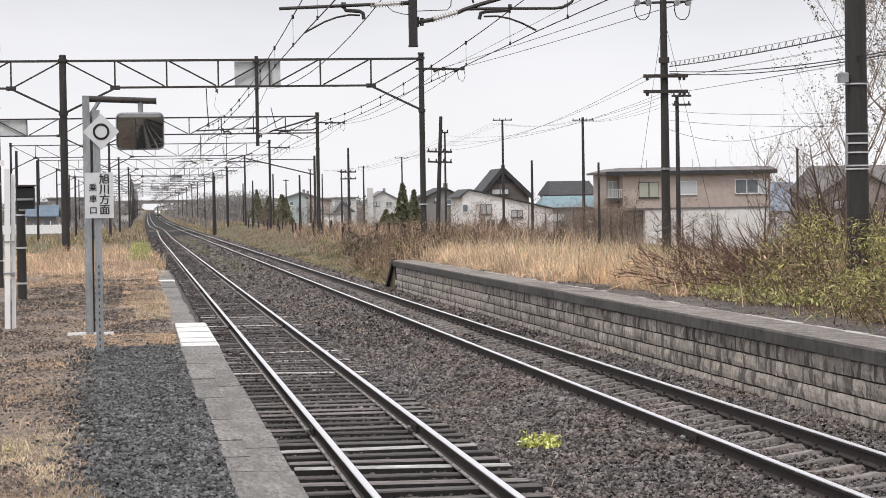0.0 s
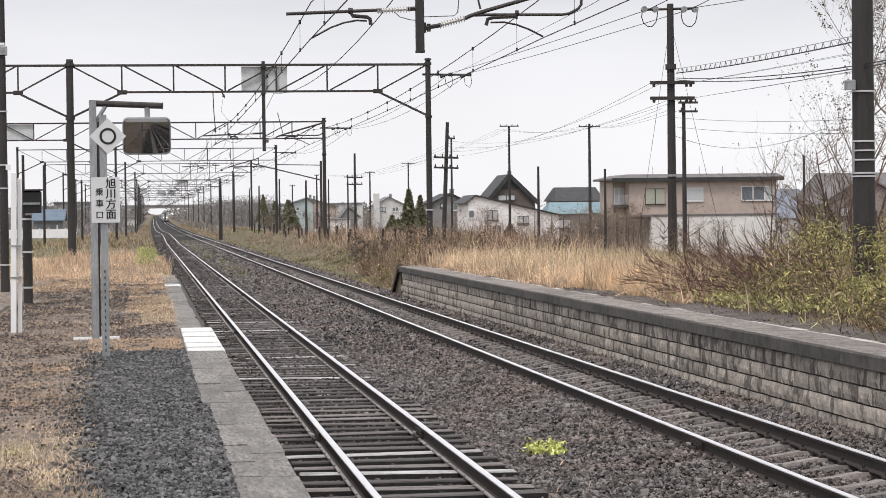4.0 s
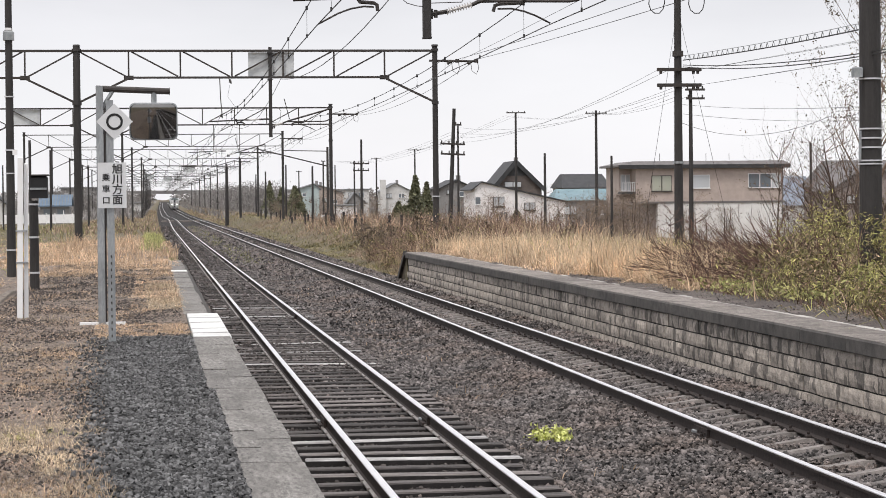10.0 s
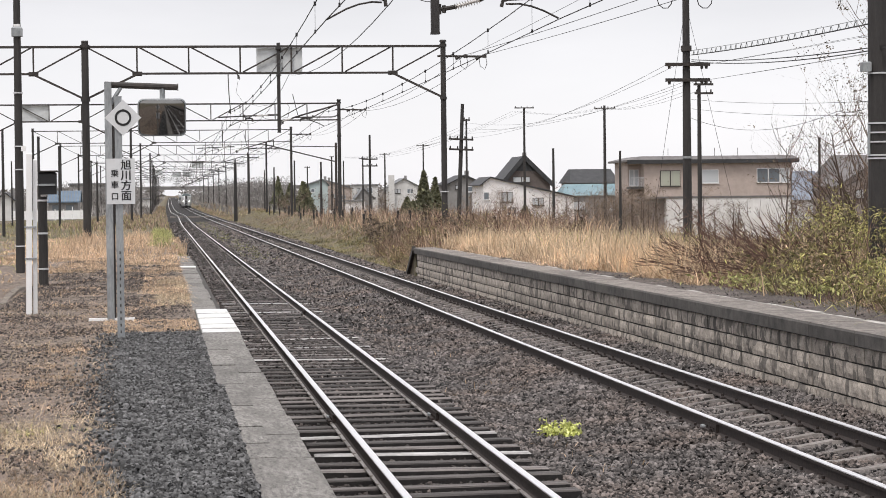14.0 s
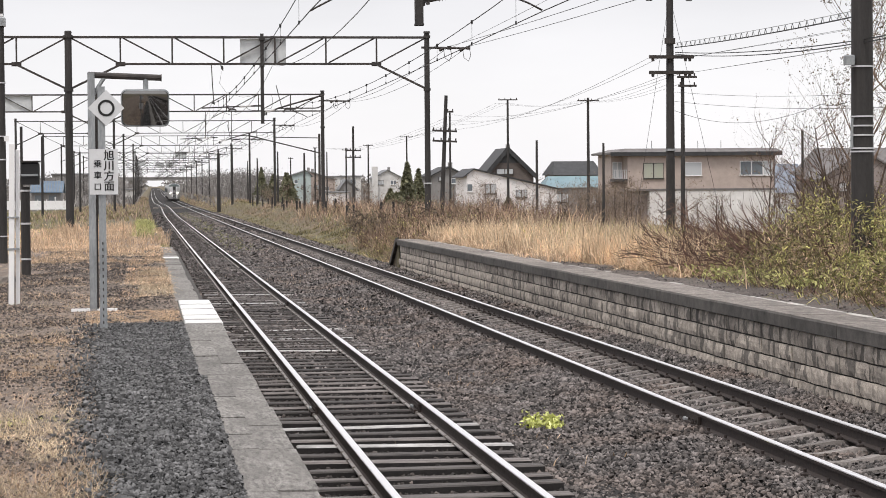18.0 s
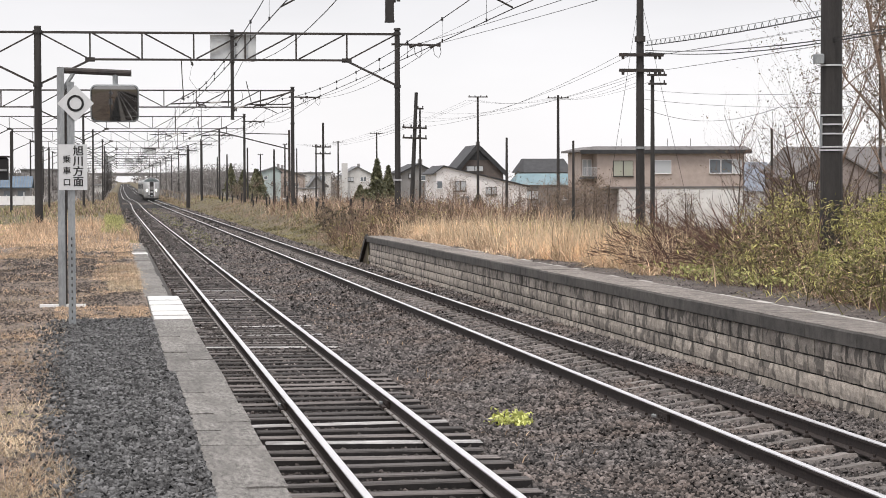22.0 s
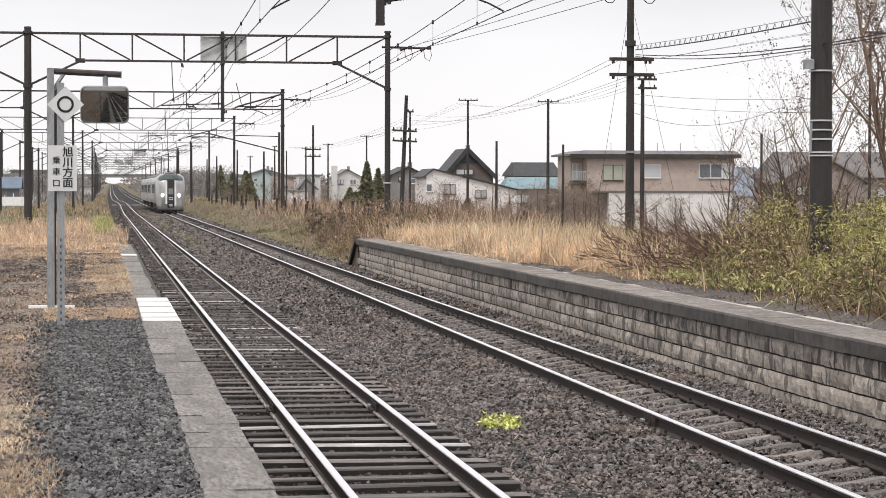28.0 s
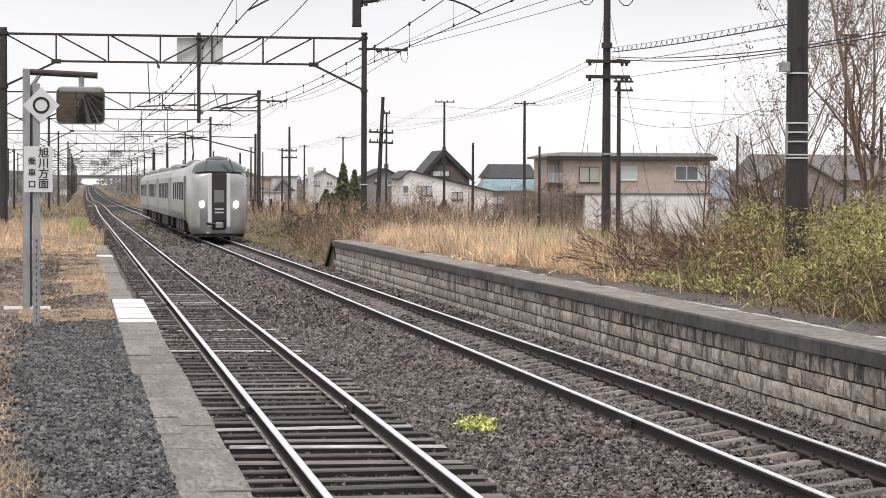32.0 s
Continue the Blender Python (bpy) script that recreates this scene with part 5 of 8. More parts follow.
        part("stalk", s, M_GREEN, ob, "thin stems")["kind"] = "stuff"
    p = ground_points(18, 10.0, 13.5, 30, 39, FAR_TOP - 0.03)
    blades("pale_stalks", p, (0.6, 1.1), 0.004, 0.6, M_PALESTRAW, "thin pale stalks standing out of the bushes", "weeds", 0.3)
    p = np.concatenate([ground_points(3000, 9.5, 15.5, 25, 42, FAR_TOP - 0.03, 0.35, 2.2)])
    p = p[p[:, 0] > 9.55 + 0.04 * np.maximum(p[:, 1] - 30, 0)]
    blades("bush_litter", p, (0.06, 0.28), 0.009, 0.7, M_REDTWIG, "dead brown stalks under the bushes", "weeds", 0.4)
    q = ground_points(5200, 9.4, 10.8, 24, 38.5, FAR_TOP - 0.02, 0.25, 3.7)
    blades("dead_stalks", q, (0.05, 0.24), 0.006, 1.0, M_REDTWIG, "red-brown dead stalks at the edge of the bushes", "weeds", 0.3)
    p = p[rng.random(len(p)) < 0.07] + np.array((0.5, 0, 0))
    blades("straw_litter", p, (0.08, 0.32), 0.006, 0.6, M_STRAW, "straw-coloured stalks under the bushes", "weeds", 0.4)


make_thicket()


def make_tree(x, y, z, h, r, seed, label, name="tree", bud=0.05, depth=3, spread=0.5, n_leaves=900, lean=(0, 0), split=3):
    rnd = random.Random(seed)
    ob = thing(name, label, "tree", pose(x, y, z))
    s, tips = Solid(), []
    pts, rad = [Vector((0, 0, -0.3))], [r]
    for i in range(7):
        pts.append(pts[-1] + Vector((lean[0] * h / 7 + rnd.gauss(0, 0.04) * h / 7, lean[1] * h / 7 + rnd.gauss(0, 0.04) * h / 7, h / 7)))
        rad.append(r * (1 - 0.85 * (i + 1) / 7))
    s.path(pts, rad, n=8)
    part("trunk", s, M_TREEBARK if name == "tree" else M_BARK, ob, "slender brown trunk")
    s = Solid()
    for i in range(2, 8):
        for k in range(4):
            a = rnd.uniform(0, 2 * math.pi)
            wide = 0.8 if spread < 0.8 else 1.7
            grow(s, pts[i].lerp(pts[i - 1], rnd.random()), (math.cos(a) * wide, math.sin(a) * wide, 1), h * rnd.uniform(0.18, 0.34), max(rad[i] * 0.5, 0.012 if y < 100 else 0.014), depth - 1, tips, rnd, split, spread, 0.25 if spread < 0.8 else 0.08)
    part("crown", s, M_TREEBARK if name == "tree" else M_REDTWIG if y < 70 else M_HAZY_TWIG, ob, "thin upward branches")["kind"] = "stuff"
    if n_leaves:
        t = np.array([tuple(p) for p in tips])
        c = t[rng.integers(0, len(t), n_leaves)] + rng.normal(0, 0.03, (n_leaves, 3))
        leaves("foliage", c, bud, M_BUD, ob, "sparse opening buds", 0.6)
    return ob


def make_bare_shrub(x, y, z, h, seed, stems=7, lean=-0.25):
    """A leafless shrub: several dark curved stems from one foot, forking into fine shoots."""
    rnd = random.Random(seed)
    ob = thing("shrub", "leafless shrub of dark curved stems and fine twigs", "shrub", pose(x, y, z), "bare shrubs behind the bushes")
    tips = []
    for k in range(stems):
        s = Solid()
        d = (lean + rnd.gauss(0, 0.45), rnd.gauss(0, 0.4), 1.0)
        grow(s, (rnd.gauss(0, 0.18), rnd.gauss(0, 0.25), -0.1), d, h * rnd.uniform(0.5, 0.72), rnd.uniform(0.026, 0.042), 3, tips, rnd, 2, 0.6, 0.06)
        part("stem", s, M_BARK, ob, "dark curved stem with twigs")
    t = np.array([tuple(p) for p in tips])
    c = t[rng.integers(0, len(t), 160)] + rng.normal(0, 0.02, (160, 3))
    leaves("bud", c, 0.026, M_BUD, ob, "sparse brown buds", 0.6)
    return ob


def make_trees_right():
    make_tree(17.75, 48, 0.6, 7.6, 0.10, 3, "young tree with upright branches and opening buds", n_leaves=12000, bud=0.024, depth=4, spread=0.7, lean=(-0.22, 0))
    make_tree(16.9, 51, 0.6, 7.4, 0.07, 5, "young tree with upright branches and opening buds", n_leaves=5000, bud=0.024, depth=4, spread=0.7, lean=(-0.05, 0))
    make_tree(18.8, 52, 0.6, 7.6, 0.07, 8, "young tree with upright branches and opening buds", n_leaves=8000, bud=0.024, depth=4, spread=0.7)
    make_tree(17.46, 62, 0.2, 3.7, 0.04, 51, "slender bare sapling with a few upright branches", "shrub_tree", 0.03, 3, 0.5, 60, (0, 0), 2)
    shrub = "bare shrub with thin rising branches"
    for x, y, h, r, seed, n, lean in ((13.2, 57.0, 1.6, 0.018, 27, 0, (0, 0)), (16.8, 54.0, 3.4, 0.05, 33, 60, (-0.1, 0)), (11.4, 45.0, 1.5, 0.02, 35, 0, (-0.3, 0))):
        make_tree(x, y, 0.7, h, r * 1.1, seed, shrub, "shrub_tree", 0.03, 3 if h > 2.5 else 2, 0.9, n, lean)


make_trees_right()
for x, y, h, seed, stems in ((15.0, 47.5, 3.2, 12, 8), (15.7, 49.5, 3.7, 15, 9), (16.3, 47.5, 2.9, 31, 8), (15.4, 45.5, 2.5, 41, 7), (17.0, 53.0, 3.0, 43, 7), (14.3, 45.0, 1.7, 44, 6)):
    make_bare_shrub(x, y, 0.65, h, seed, stems)


def make_field_shrubs():
    rnd = random.Random(77)
    for i in range(34):
        x, y = rnd.uniform(25, 46), rnd.uniform(140, 205)
        make_tree(x, y, -1.0, rnd.uniform(2.2, 3.9), 0.07, 100 + i, "bare brown shrub before the houses", "shrub_tree", 0.05, 2, 1.0, 200, (0, 0), 3)
    for i in range(12):
        u, y = rnd.uniform(0.193, 0.213), rnd.uniform(180, 222)
        make_tree(u * y, y, -1.2, rnd.uniform(2.6, 3.9), 0.06, 500 + i, "dense bare brown shrub before the houses", "shrub_tree", 0.045, 3, 1.0, 500, (0, 0), 4)
    for i in range(18):
        u, y = rnd.uniform(0.052, 0.112), rnd.uniform(230, 330)
        make_tree(u * y, y, -1.0, rnd.uniform(2.6, 4.6), 0.06, 400 + i, "bare brown shrub before the houses", "shrub_tree", 0.07, 3, 1.0, 150, (0, 0), 3)
    for i in range(24):
        u, y = rnd.uniform(0.135, 0.222), rnd.uniform(170, 222)
        make_tree(u * y, y, -1.2, rnd.uniform(2.6, 4.4), 0.05, 300 + i, "bare brown shrub before the houses", "shrub_tree", 0.04, 3, 1.0, 120, (0, 0), 3)
    for i in range(5):
        u, y = rnd.uniform(0.296, 0.335), rnd.uniform(62, 95)
        make_tree(u * y, y, 0.1, rnd.uniform(2.0, 3.2), 0.06, 150 + i, "bare brown shrub behind the bushes", "shrub_tree", 0.03, 3, 0.9, 60, (0, 0), 4)
    for i in range(22):
        x, y = rnd.uniform(10.4, 14.5), rnd.uniform(74, 118)
        make_tree(x, y, 0.0, rnd.uniform(0.9, 1.9), 0.035, 200 + i, "bare red-brown shrub beside the main track", "shrub_tree", 0.05, 2, 1.1, 350, (0, 0), 3)


make_field_shrubs()


def make_track_plant():
    for dx, n in ((-0.11, 240), (0.11, 240)):
        ob = thing("ballast_weed", "bright yellow-green weed growing in the ballast", "weed", pose(4.2 + dx, 23.85, -0.25), "weeds in the ballast")
        c = np.stack([rng.normal(0, 0.05, n), rng.normal(0, 0.08, n), np.abs(rng.normal(0.05, 0.05, n))], -1)
        leaves("foliage", c, 0.028, M_BRIGHTWEED, ob, "yellow-green leaves", 0.5)
        s = Solid()
        for k in range(10):
            s.tube((c[k][0] * 0.5, c[k][1] * 0.5, -0.03), tuple(c[k]), 0.004, 0.002, n=3)
        part("stalk", s, M_GREEN, ob)["kind"] = "stuff"


make_track_plant()

# ---- houses ----
M_BEIGE = surface("beige_siding", (0.40, 0.33, 0.295), (0.52, 0.435, 0.39), 1.5, 0.8, 0, 0.1, 20, (0.35, 0.29, 0.26), 0.3, 0.3)
M_PINKWHITE = surface("weathered_white_wall", (0.74, 0.71, 0.705), (0.92, 0.90, 0.89), 1.0, 0.8, 0, 0.1, 14, (0.62, 0.53, 0.51), 0.5, 0.4)
M_PALEWALL = surface("pale_wall", (0.52, 0.515, 0.50), (0.72, 0.71, 0.70), 0.8, 0.8, 0, 0.1, 10, (0.42, 0.41, 0.4), 0.3, 0.3)
M_GREYWALL = surface("grey_wall", (0.20, 0.195, 0.19), (0.30, 0.29, 0.285), 0.8, 0.85, 0, 0.1, 10)
M_GREENWALL = surface("pale_green_wall", (0.38, 0.45, 0.45), (0.50, 0.57, 0.57), 0.8, 0.85, 0, 0.1, 10)
M_BROWNWALL = surface("brown_wall", (0.22, 0.187, 0.176), (0.34, 0.29, 0.273), 1.0, 0.85, 0, 0.1, 12)
M_DARKBROWN = surface("dark_brown_wall", (0.085, 0.07, 0.064), (0.15, 0.125, 0.115), 1.0, 0.85, 0, 0.1, 12)
M_TEAL = surface("turquoise_sheet", (0.15, 0.235, 0.265), (0.23, 0.32, 0.355), 1.0, 0.7, 0, 0.1, 12)
M_BLUEWALL = surface("blue_sheeting", (0.10, 0.15, 0.215), (0.16, 0.225, 0.30), 1.0, 0.7, 0, 0.1, 12)
M_DARKROOF = surface("dark_sheet_roof", (0.026, 0.027, 0.029), (0.06, 0.06, 0.063), 1.5, 0.6, 0.1, 0.1, 20)
M_GREYROOF = surface("grey_sheet_roof", (0.14, 0.145, 0.15), (0.22, 0.225, 0.23), 1.0, 0.6, 0.2, 0.1, 15)
M_BLUEROOF = surface("blue_grey_roof", (0.17, 0.20, 0.25), (0.26, 0.29, 0.34), 1.0, 0.6, 0.2, 0.1, 15)
M_BROWNROOF = surface("brown_roof", (0.12, 0.112, 0.11), (0.20, 0.187, 0.184), 1.5, 0.7, 0.1, 0.1, 15)
M_CORRUGATED = surface("white_corrugated_sheet", (0.68, 0.665, 0.65), (0.86, 0.845, 0.83), 1.0, 0.7, 0.0, 0.1, 12, (0.54, 0.49, 0.46), 0.4, 0.35)
M_FRAME_W = plain("white_window_frame", (0.75, 0.75, 0.75), 0.5)
M_FRAME_D = plain("dark_window_frame", (0.05, 0.045, 0.04), 0.5)
M_PANE = plain("window_pane", (0.16, 0.18, 0.20), 0.08)
M_CURTAIN = plain("curtained_pane", (0.52, 0.54, 0.56), 0.15)


def make_window(parent, x0, x1, y, z0, z1, frame_material, pane_material, panes=2):
    w = part("window", Solid().box(x0, y - 0.06, z0, x1, y - 0.005, z1), frame_material, parent)
    k = (x1 - x0) / panes
    for i in range(panes):
        part("pane", Solid().box(x0 + i * k + 0.07, y - 0.075, z0 + 0.07, x0 + (i + 1) * k - 0.05, y - 0.055, z1 - 0.07), pane_material, w)
    part("sill", Solid().box(x0 - 0.06, y - 0.13, z0 - 0.06, x1 + 0.06, y - 0.005, z0), frame_material, w)


def make_house(label, x0, x1, y, depth, eave, peak, ridge, wall, roof, sort, windows, stack=True):
    """A house whose front stands at y; ridge is measured from its left end."""
    ob = thing("house", label, "house", pose(x0, y, 0), "houses beyond the railway")
    w = x1 - x0
    base = -3.2
    o = 0.35
    if sort == "gable":
        s = Solid()
        s.add([(0, 0, base), (w, 0, base), (w, 0, eave), (ridge, 0, peak), (0, 0, eave), (0, depth, base), (w, depth, base), (w, depth, eave), (ridge, depth, peak), (0, depth, eave)],
              [(0, 1, 2, 3, 4), (9, 8, 7, 6, 5), (1, 6, 7, 2), (0, 4, 9, 5), (2, 7, 8, 3), (3, 8, 9, 4)])
        part("wall", s, wall, ob)
        for e, sx in ((0, -1), (w, 1)):
            run = abs(e - ridge)
            drop = (peak - eave) / run * o
            s = Solid()
            a, b, c, d = (e + sx * o, -o, eave - drop + 0.02), (ridge, -o, peak + 0.02), (ridge, depth + o, peak + 0.02), (e + sx * o, depth + o, eave - drop + 0.02)
            up = [(p[0], p[1], p[2] + 0.16) for p in (a, b, c, d)]
            s.add([a, b, c, d] + up, [(3, 2, 1, 0), (4, 5, 6, 7), (0, 1, 5, 4), (1, 2, 6, 5), (2, 3, 7, 6), (3, 0, 4, 7)])
            part("roof", s, roof, ob)
        if stack:
            part("chimney", Solid().box(ridge + 0.5, depth * 0.4, eave, ridge + 1.0, depth * 0.4 + 0.5, peak + 0.7), M_GREYWALL, ob)
    elif sort == "shed":
        s = Solid()
        s.add([(0, 0, base), (w, 0, base), (w, 0, eave), (w * 0.08, 0, peak), (0, 0, peak - 0.5), (0, depth, base), (w, depth, base), (w, depth, eave), (w * 0.08, depth, peak), (0, depth, peak - 0.5)],
              [(0, 1, 2, 3, 4), (9, 8, 7, 6, 5), (1, 6, 7, 2), (0, 4, 9, 5), (2, 7, 8, 3), (3, 8, 9, 4)])
        part("wall", s, wall, ob)
        for a, b in (((w * 0.08, peak), (w + 0.3, eave - 0.05)), ((-0.4, peak - 0.9), (w * 0.08, peak))):
            s = Solid()
            v = [(a[0], -0.25, a[1] + 0.02), (b[0], -0.25, b[1] + 0.02), (b[0], depth + 0.3, b[1] + 0.02), (a[0], depth + 0.3, a[1] + 0.02)]
            s.add(v + [(p[0], p[1], p[2] + 0.14) for p in v], [(3, 2, 1, 0), (4, 5, 6, 7), (0, 1, 5, 4), (1, 2, 6, 5), (2, 3, 7, 6), (3, 0, 4, 7)])
            part("roof", s, roof, ob)
    else:
        part("wall", Solid().box(0, 0, base, w, depth, eave), wall, ob)
        if sort == "hip":
            s = Solid()
            v = [(-o, -o, eave), (w + o, -o, eave), (w + o, depth + o, eave), (-o, depth + o, eave), (w * 0.06, depth * 0.4, peak), (w * 0.97, depth * 0.4, peak), (w * 0.97, depth * 0.6, peak), (w * 0.06, depth * 0.6, peak)]
            s.add(v, [(3, 2, 1, 0), (4, 5, 6, 7), (0, 1, 5, 4), (1, 2, 6, 5), (2, 3, 7, 6), (3, 0, 4, 7)])
            part("roof", s, roof, ob)
        else:
            part("roof", Solid().box(-0.25, -0.25, eave + 0.003, w + 0.25, depth + 0.25, eave + 0.3, cut=0.08), roof, ob)
    for i, (a, b, c, d) in enumerate(windows):
        make_window(ob, a, b, 0, c, d, M_FRAME_W if i % 2 else M_FRAME_D, M_PANE if i % 2 else M_CURTAIN, 2 if b - a > 0.8 else 1)
    return ob


make_house("white house with a low sloping roof", 35.67, 45.93, 250.0, 9.0, 2.16, 4.43, 5.13, M_PINKWHITE, M_DARKROOF, "shed", ((2.05, 3.33, 1.7, 2.84), (0.01, 0.65, 1.98, 2.87), (5.56, 6.85, 1.26, 2.15), (2.67, 3.69, 0.3, 1.18)))
gabled = make_house("brown gabled house with a dark steep roof", 45.44, 51.90, 300.0, 10.0, 4.18, 7.59, 2.92, M_DARKBROWN, M_DARKROOF, "gable", ((1.39, 3.7, 4.2, 4.96),))
for (xa, za), (xb, zb) in (((-0.4, 3.75), (2.92, 7.62)), ((2.92, 7.62), (6.9, 3.75))):
    part("barge_board", Solid().bar((xa, -0.42, za), (xb, -0.42, zb), 0.12, 0.55), M_DARKROOF, gabled, "broad dark board under the roof's edge")
part("gable_panel", Solid().add([(1.35, -0.05, 5.75), (4.65, -0.05, 5.75), (2.92, -0.05, 7.5), (1.35, -0.01, 5.75), (4.65, -0.01, 5.75), (2.92, -0.01, 7.5)], [(0, 1, 2), (5, 4, 3), (0, 3, 4, 1), (1, 4, 5, 2), (2, 5, 3, 0)]), M_DARKROOF, gabled, "dark boarding in the gable")
make_house("low house with a turquoise metal roof", 48.0, 56.7, 268.0, 5.0, 2.35, 3.75, 4.0, M_GREYWALL, M_TEAL, "hip", ((1.0, 2.6, 0.6, 1.7), (5.0, 6.4, 0.6, 1.7)))
make_house("house with a dark roof and grey wall", 51.3, 56.96, 280.0, 8.0, 3.95, 5.71, 3.58, M_GREYWALL, M_DARKROOF, "hip", ((0.72, 2.16, 2.77, 3.48), (3.24, 4.69, 2.73, 3.44)))
make_house("grey house with a dark roof", 34.36, 38.35, 270.0, 10.0, 3.90, 4.85, 1.99, M_GREYWALL, M_DARKROOF, "gable", ((0.75, 1.16, 3.24, 3.78), (2.26, 2.95, 2.94, 3.62)))
white_house = make_house("white house with a grey roof and a chimney", 45.6, 51.2, 450.0, 10.0, 4.55, 6.1, 2.6, M_PALEWALL, M_GREYROOF, "gable", ((0.7, 1.9, 3.2, 4.1), (3.2, 4.4, 3.2, 4.1)))
part("chimney", Solid().box(-0.5, -0.8, -1, 0.6, 0.4, 6.85), M_PALEWALL, white_house, "tall white chimney stack")
make_house("pale two-storey house with balconies", 39.9, 44.8, 470.0, 10.0, 4.95, 5.2, 2.4, M_PALEWALL, M_GREYROOF, "flat", ((0.5, 1.6, 3.4, 4.4), (2.3, 3.8, 3.3, 4.5), (0.4, 4.5, 2.2, 2.5)))
make_house("tan house with a long sloping roof", 31.3, 37.7, 450.0, 8.0, 4.3, 5.85, 1.4, M_BEIGE, M_GREYROOF, "gable", ((2.2, 3.2, 2.4, 3.3), (4.3, 5.2, 2.2, 3.0)))
make_house("pale blue-green gabled house", 28.4, 32.2, 440.0, 9.0, 5.1, 6.0, 2.8, M_GREENWALL, M_GREYROOF, "gable", ((1.9, 2.7, 2.4, 3.2), (0.5, 1.2, 3.6, 4.3)))
make_house("white garage beside the road", 32.2, 35.7, 398.0, 6.0, 1.75, 2.0, 1.7, M_PINKWHITE, M_GREYROOF, "flat", ())
make_house("low pale house with a grey roof", 37.0, 40.0, 430.0, 6.0, 2.6, 4.2, 1.2, M_GREYWALL, M_GREYROOF, "gable", ((0.6, 1.4, 1.4, 2.2),))
make_house("small house with a blue-grey roof", 86.5, 92.6, 310.0, 8.0, 1.35, 5.5, 1.77, M_PALEWALL, M_BLUEROOF, "hip", ((4.2, 5.0, -0.4, 0.6),))
make_house("house with a long brown tiled roof", 59.4, 72.5, 194.0, 8.0, 3.4, 5.72, 4.90, M_BROWNWALL, M_BROWNROOF, "hip", ((9.0, 10.4, 1.6, 2.6),))
make_house("brown gabled front wing of a house", 57.6, 65.2, 188.0, 5.5, 2.95, 5.2, 3.7, M_BROWNWALL, M_BROWNROOF, "gable", ((1.43, 2.5, 1.8, 2.6),), False)


def make_shed():
    ob = thing("shed", "low dark shed with a blue sheet-metal roof", "shed", pose(-13.4, 270, 0), "houses beyond the railway")
    part("wall", Solid().box(0.2, 0.4, -2, 3.6, 7, 2.3), M_GREYWALL, ob, "dark grey wall")
    s = Solid()
    v = [(0, 0, 2.2), (3.9, 0, 2.2), (3.9, 4, 3.5), (0, 4, 3.5), (3.9, 8, 2.2), (0, 8, 2.2)]
    s.add(v + [(x, y, z + 0.12) for x, y, z in v], [(0, 3, 2, 1), (3, 5, 4, 2), (6, 7, 8, 9), (9, 8, 10, 11), (0, 1, 7, 6), (1, 2, 8, 7), (2, 4, 10, 8), (4, 5, 11, 10), (5, 3, 9, 11), (3, 0, 6, 9)])
    part("roof", s, M_BLUEWALL, ob, "blue sheet-metal roof")
    for i in range(12):
        part("rib", Solid().bar((0.15 + i * 0.33, -0.02, 2.34), (0.15 + i * 0.33, 4, 3.66), 0.06, 0.06), M_GREYROOF, ob)
    for a in (0.6, 2.2):
        part("window", Solid().box(a, 0.36, 1.1, a + 0.9, 0.41, 1.9), M_PANE, ob)
    fence = thing("fence", "white board fence before the shed", "fence", pose(-17, 262, 0))
    for i in range(9):
        part("post", Solid().box(i * 0.98 - 0.05, -0.06, -1.2, i * 0.98 + 0.05, 0.06, 1.75 if i % 3 == 1 else 1.45), M_WHITE, fence)
        part("panel", Solid().box(i * 0.98 + 0.06, -0.03, 0.3, i * 0.98 + 0.92, 0.03, 1.3), M_WHITE, fence)


make_shed()
make_house("long low grey building", -19.95, -11.67, 500.0, 14.0, 6.01, 6.41, 4.14, M_GREYWALL, M_GREYROOF, "flat", ((0.71, 1.68, 4.34, 5.07), (3.14, 4.12, 4.3, 5.04), (5.58, 6.55, 4.26, 5.0)))
make_house("pale house by the road", -21.90, -19.95, 310.0, 9.0, 2.73, 3.50, 0.98, M_PALEWALL, M_DARKROOF, "gable", ())
make_house("pale low flat-roofed house", -5.46, -2.02, 520.0, 8.0, 2.62, 3.02, 1.72, M_PALEWALL, M_GREYROOF, "flat", ())


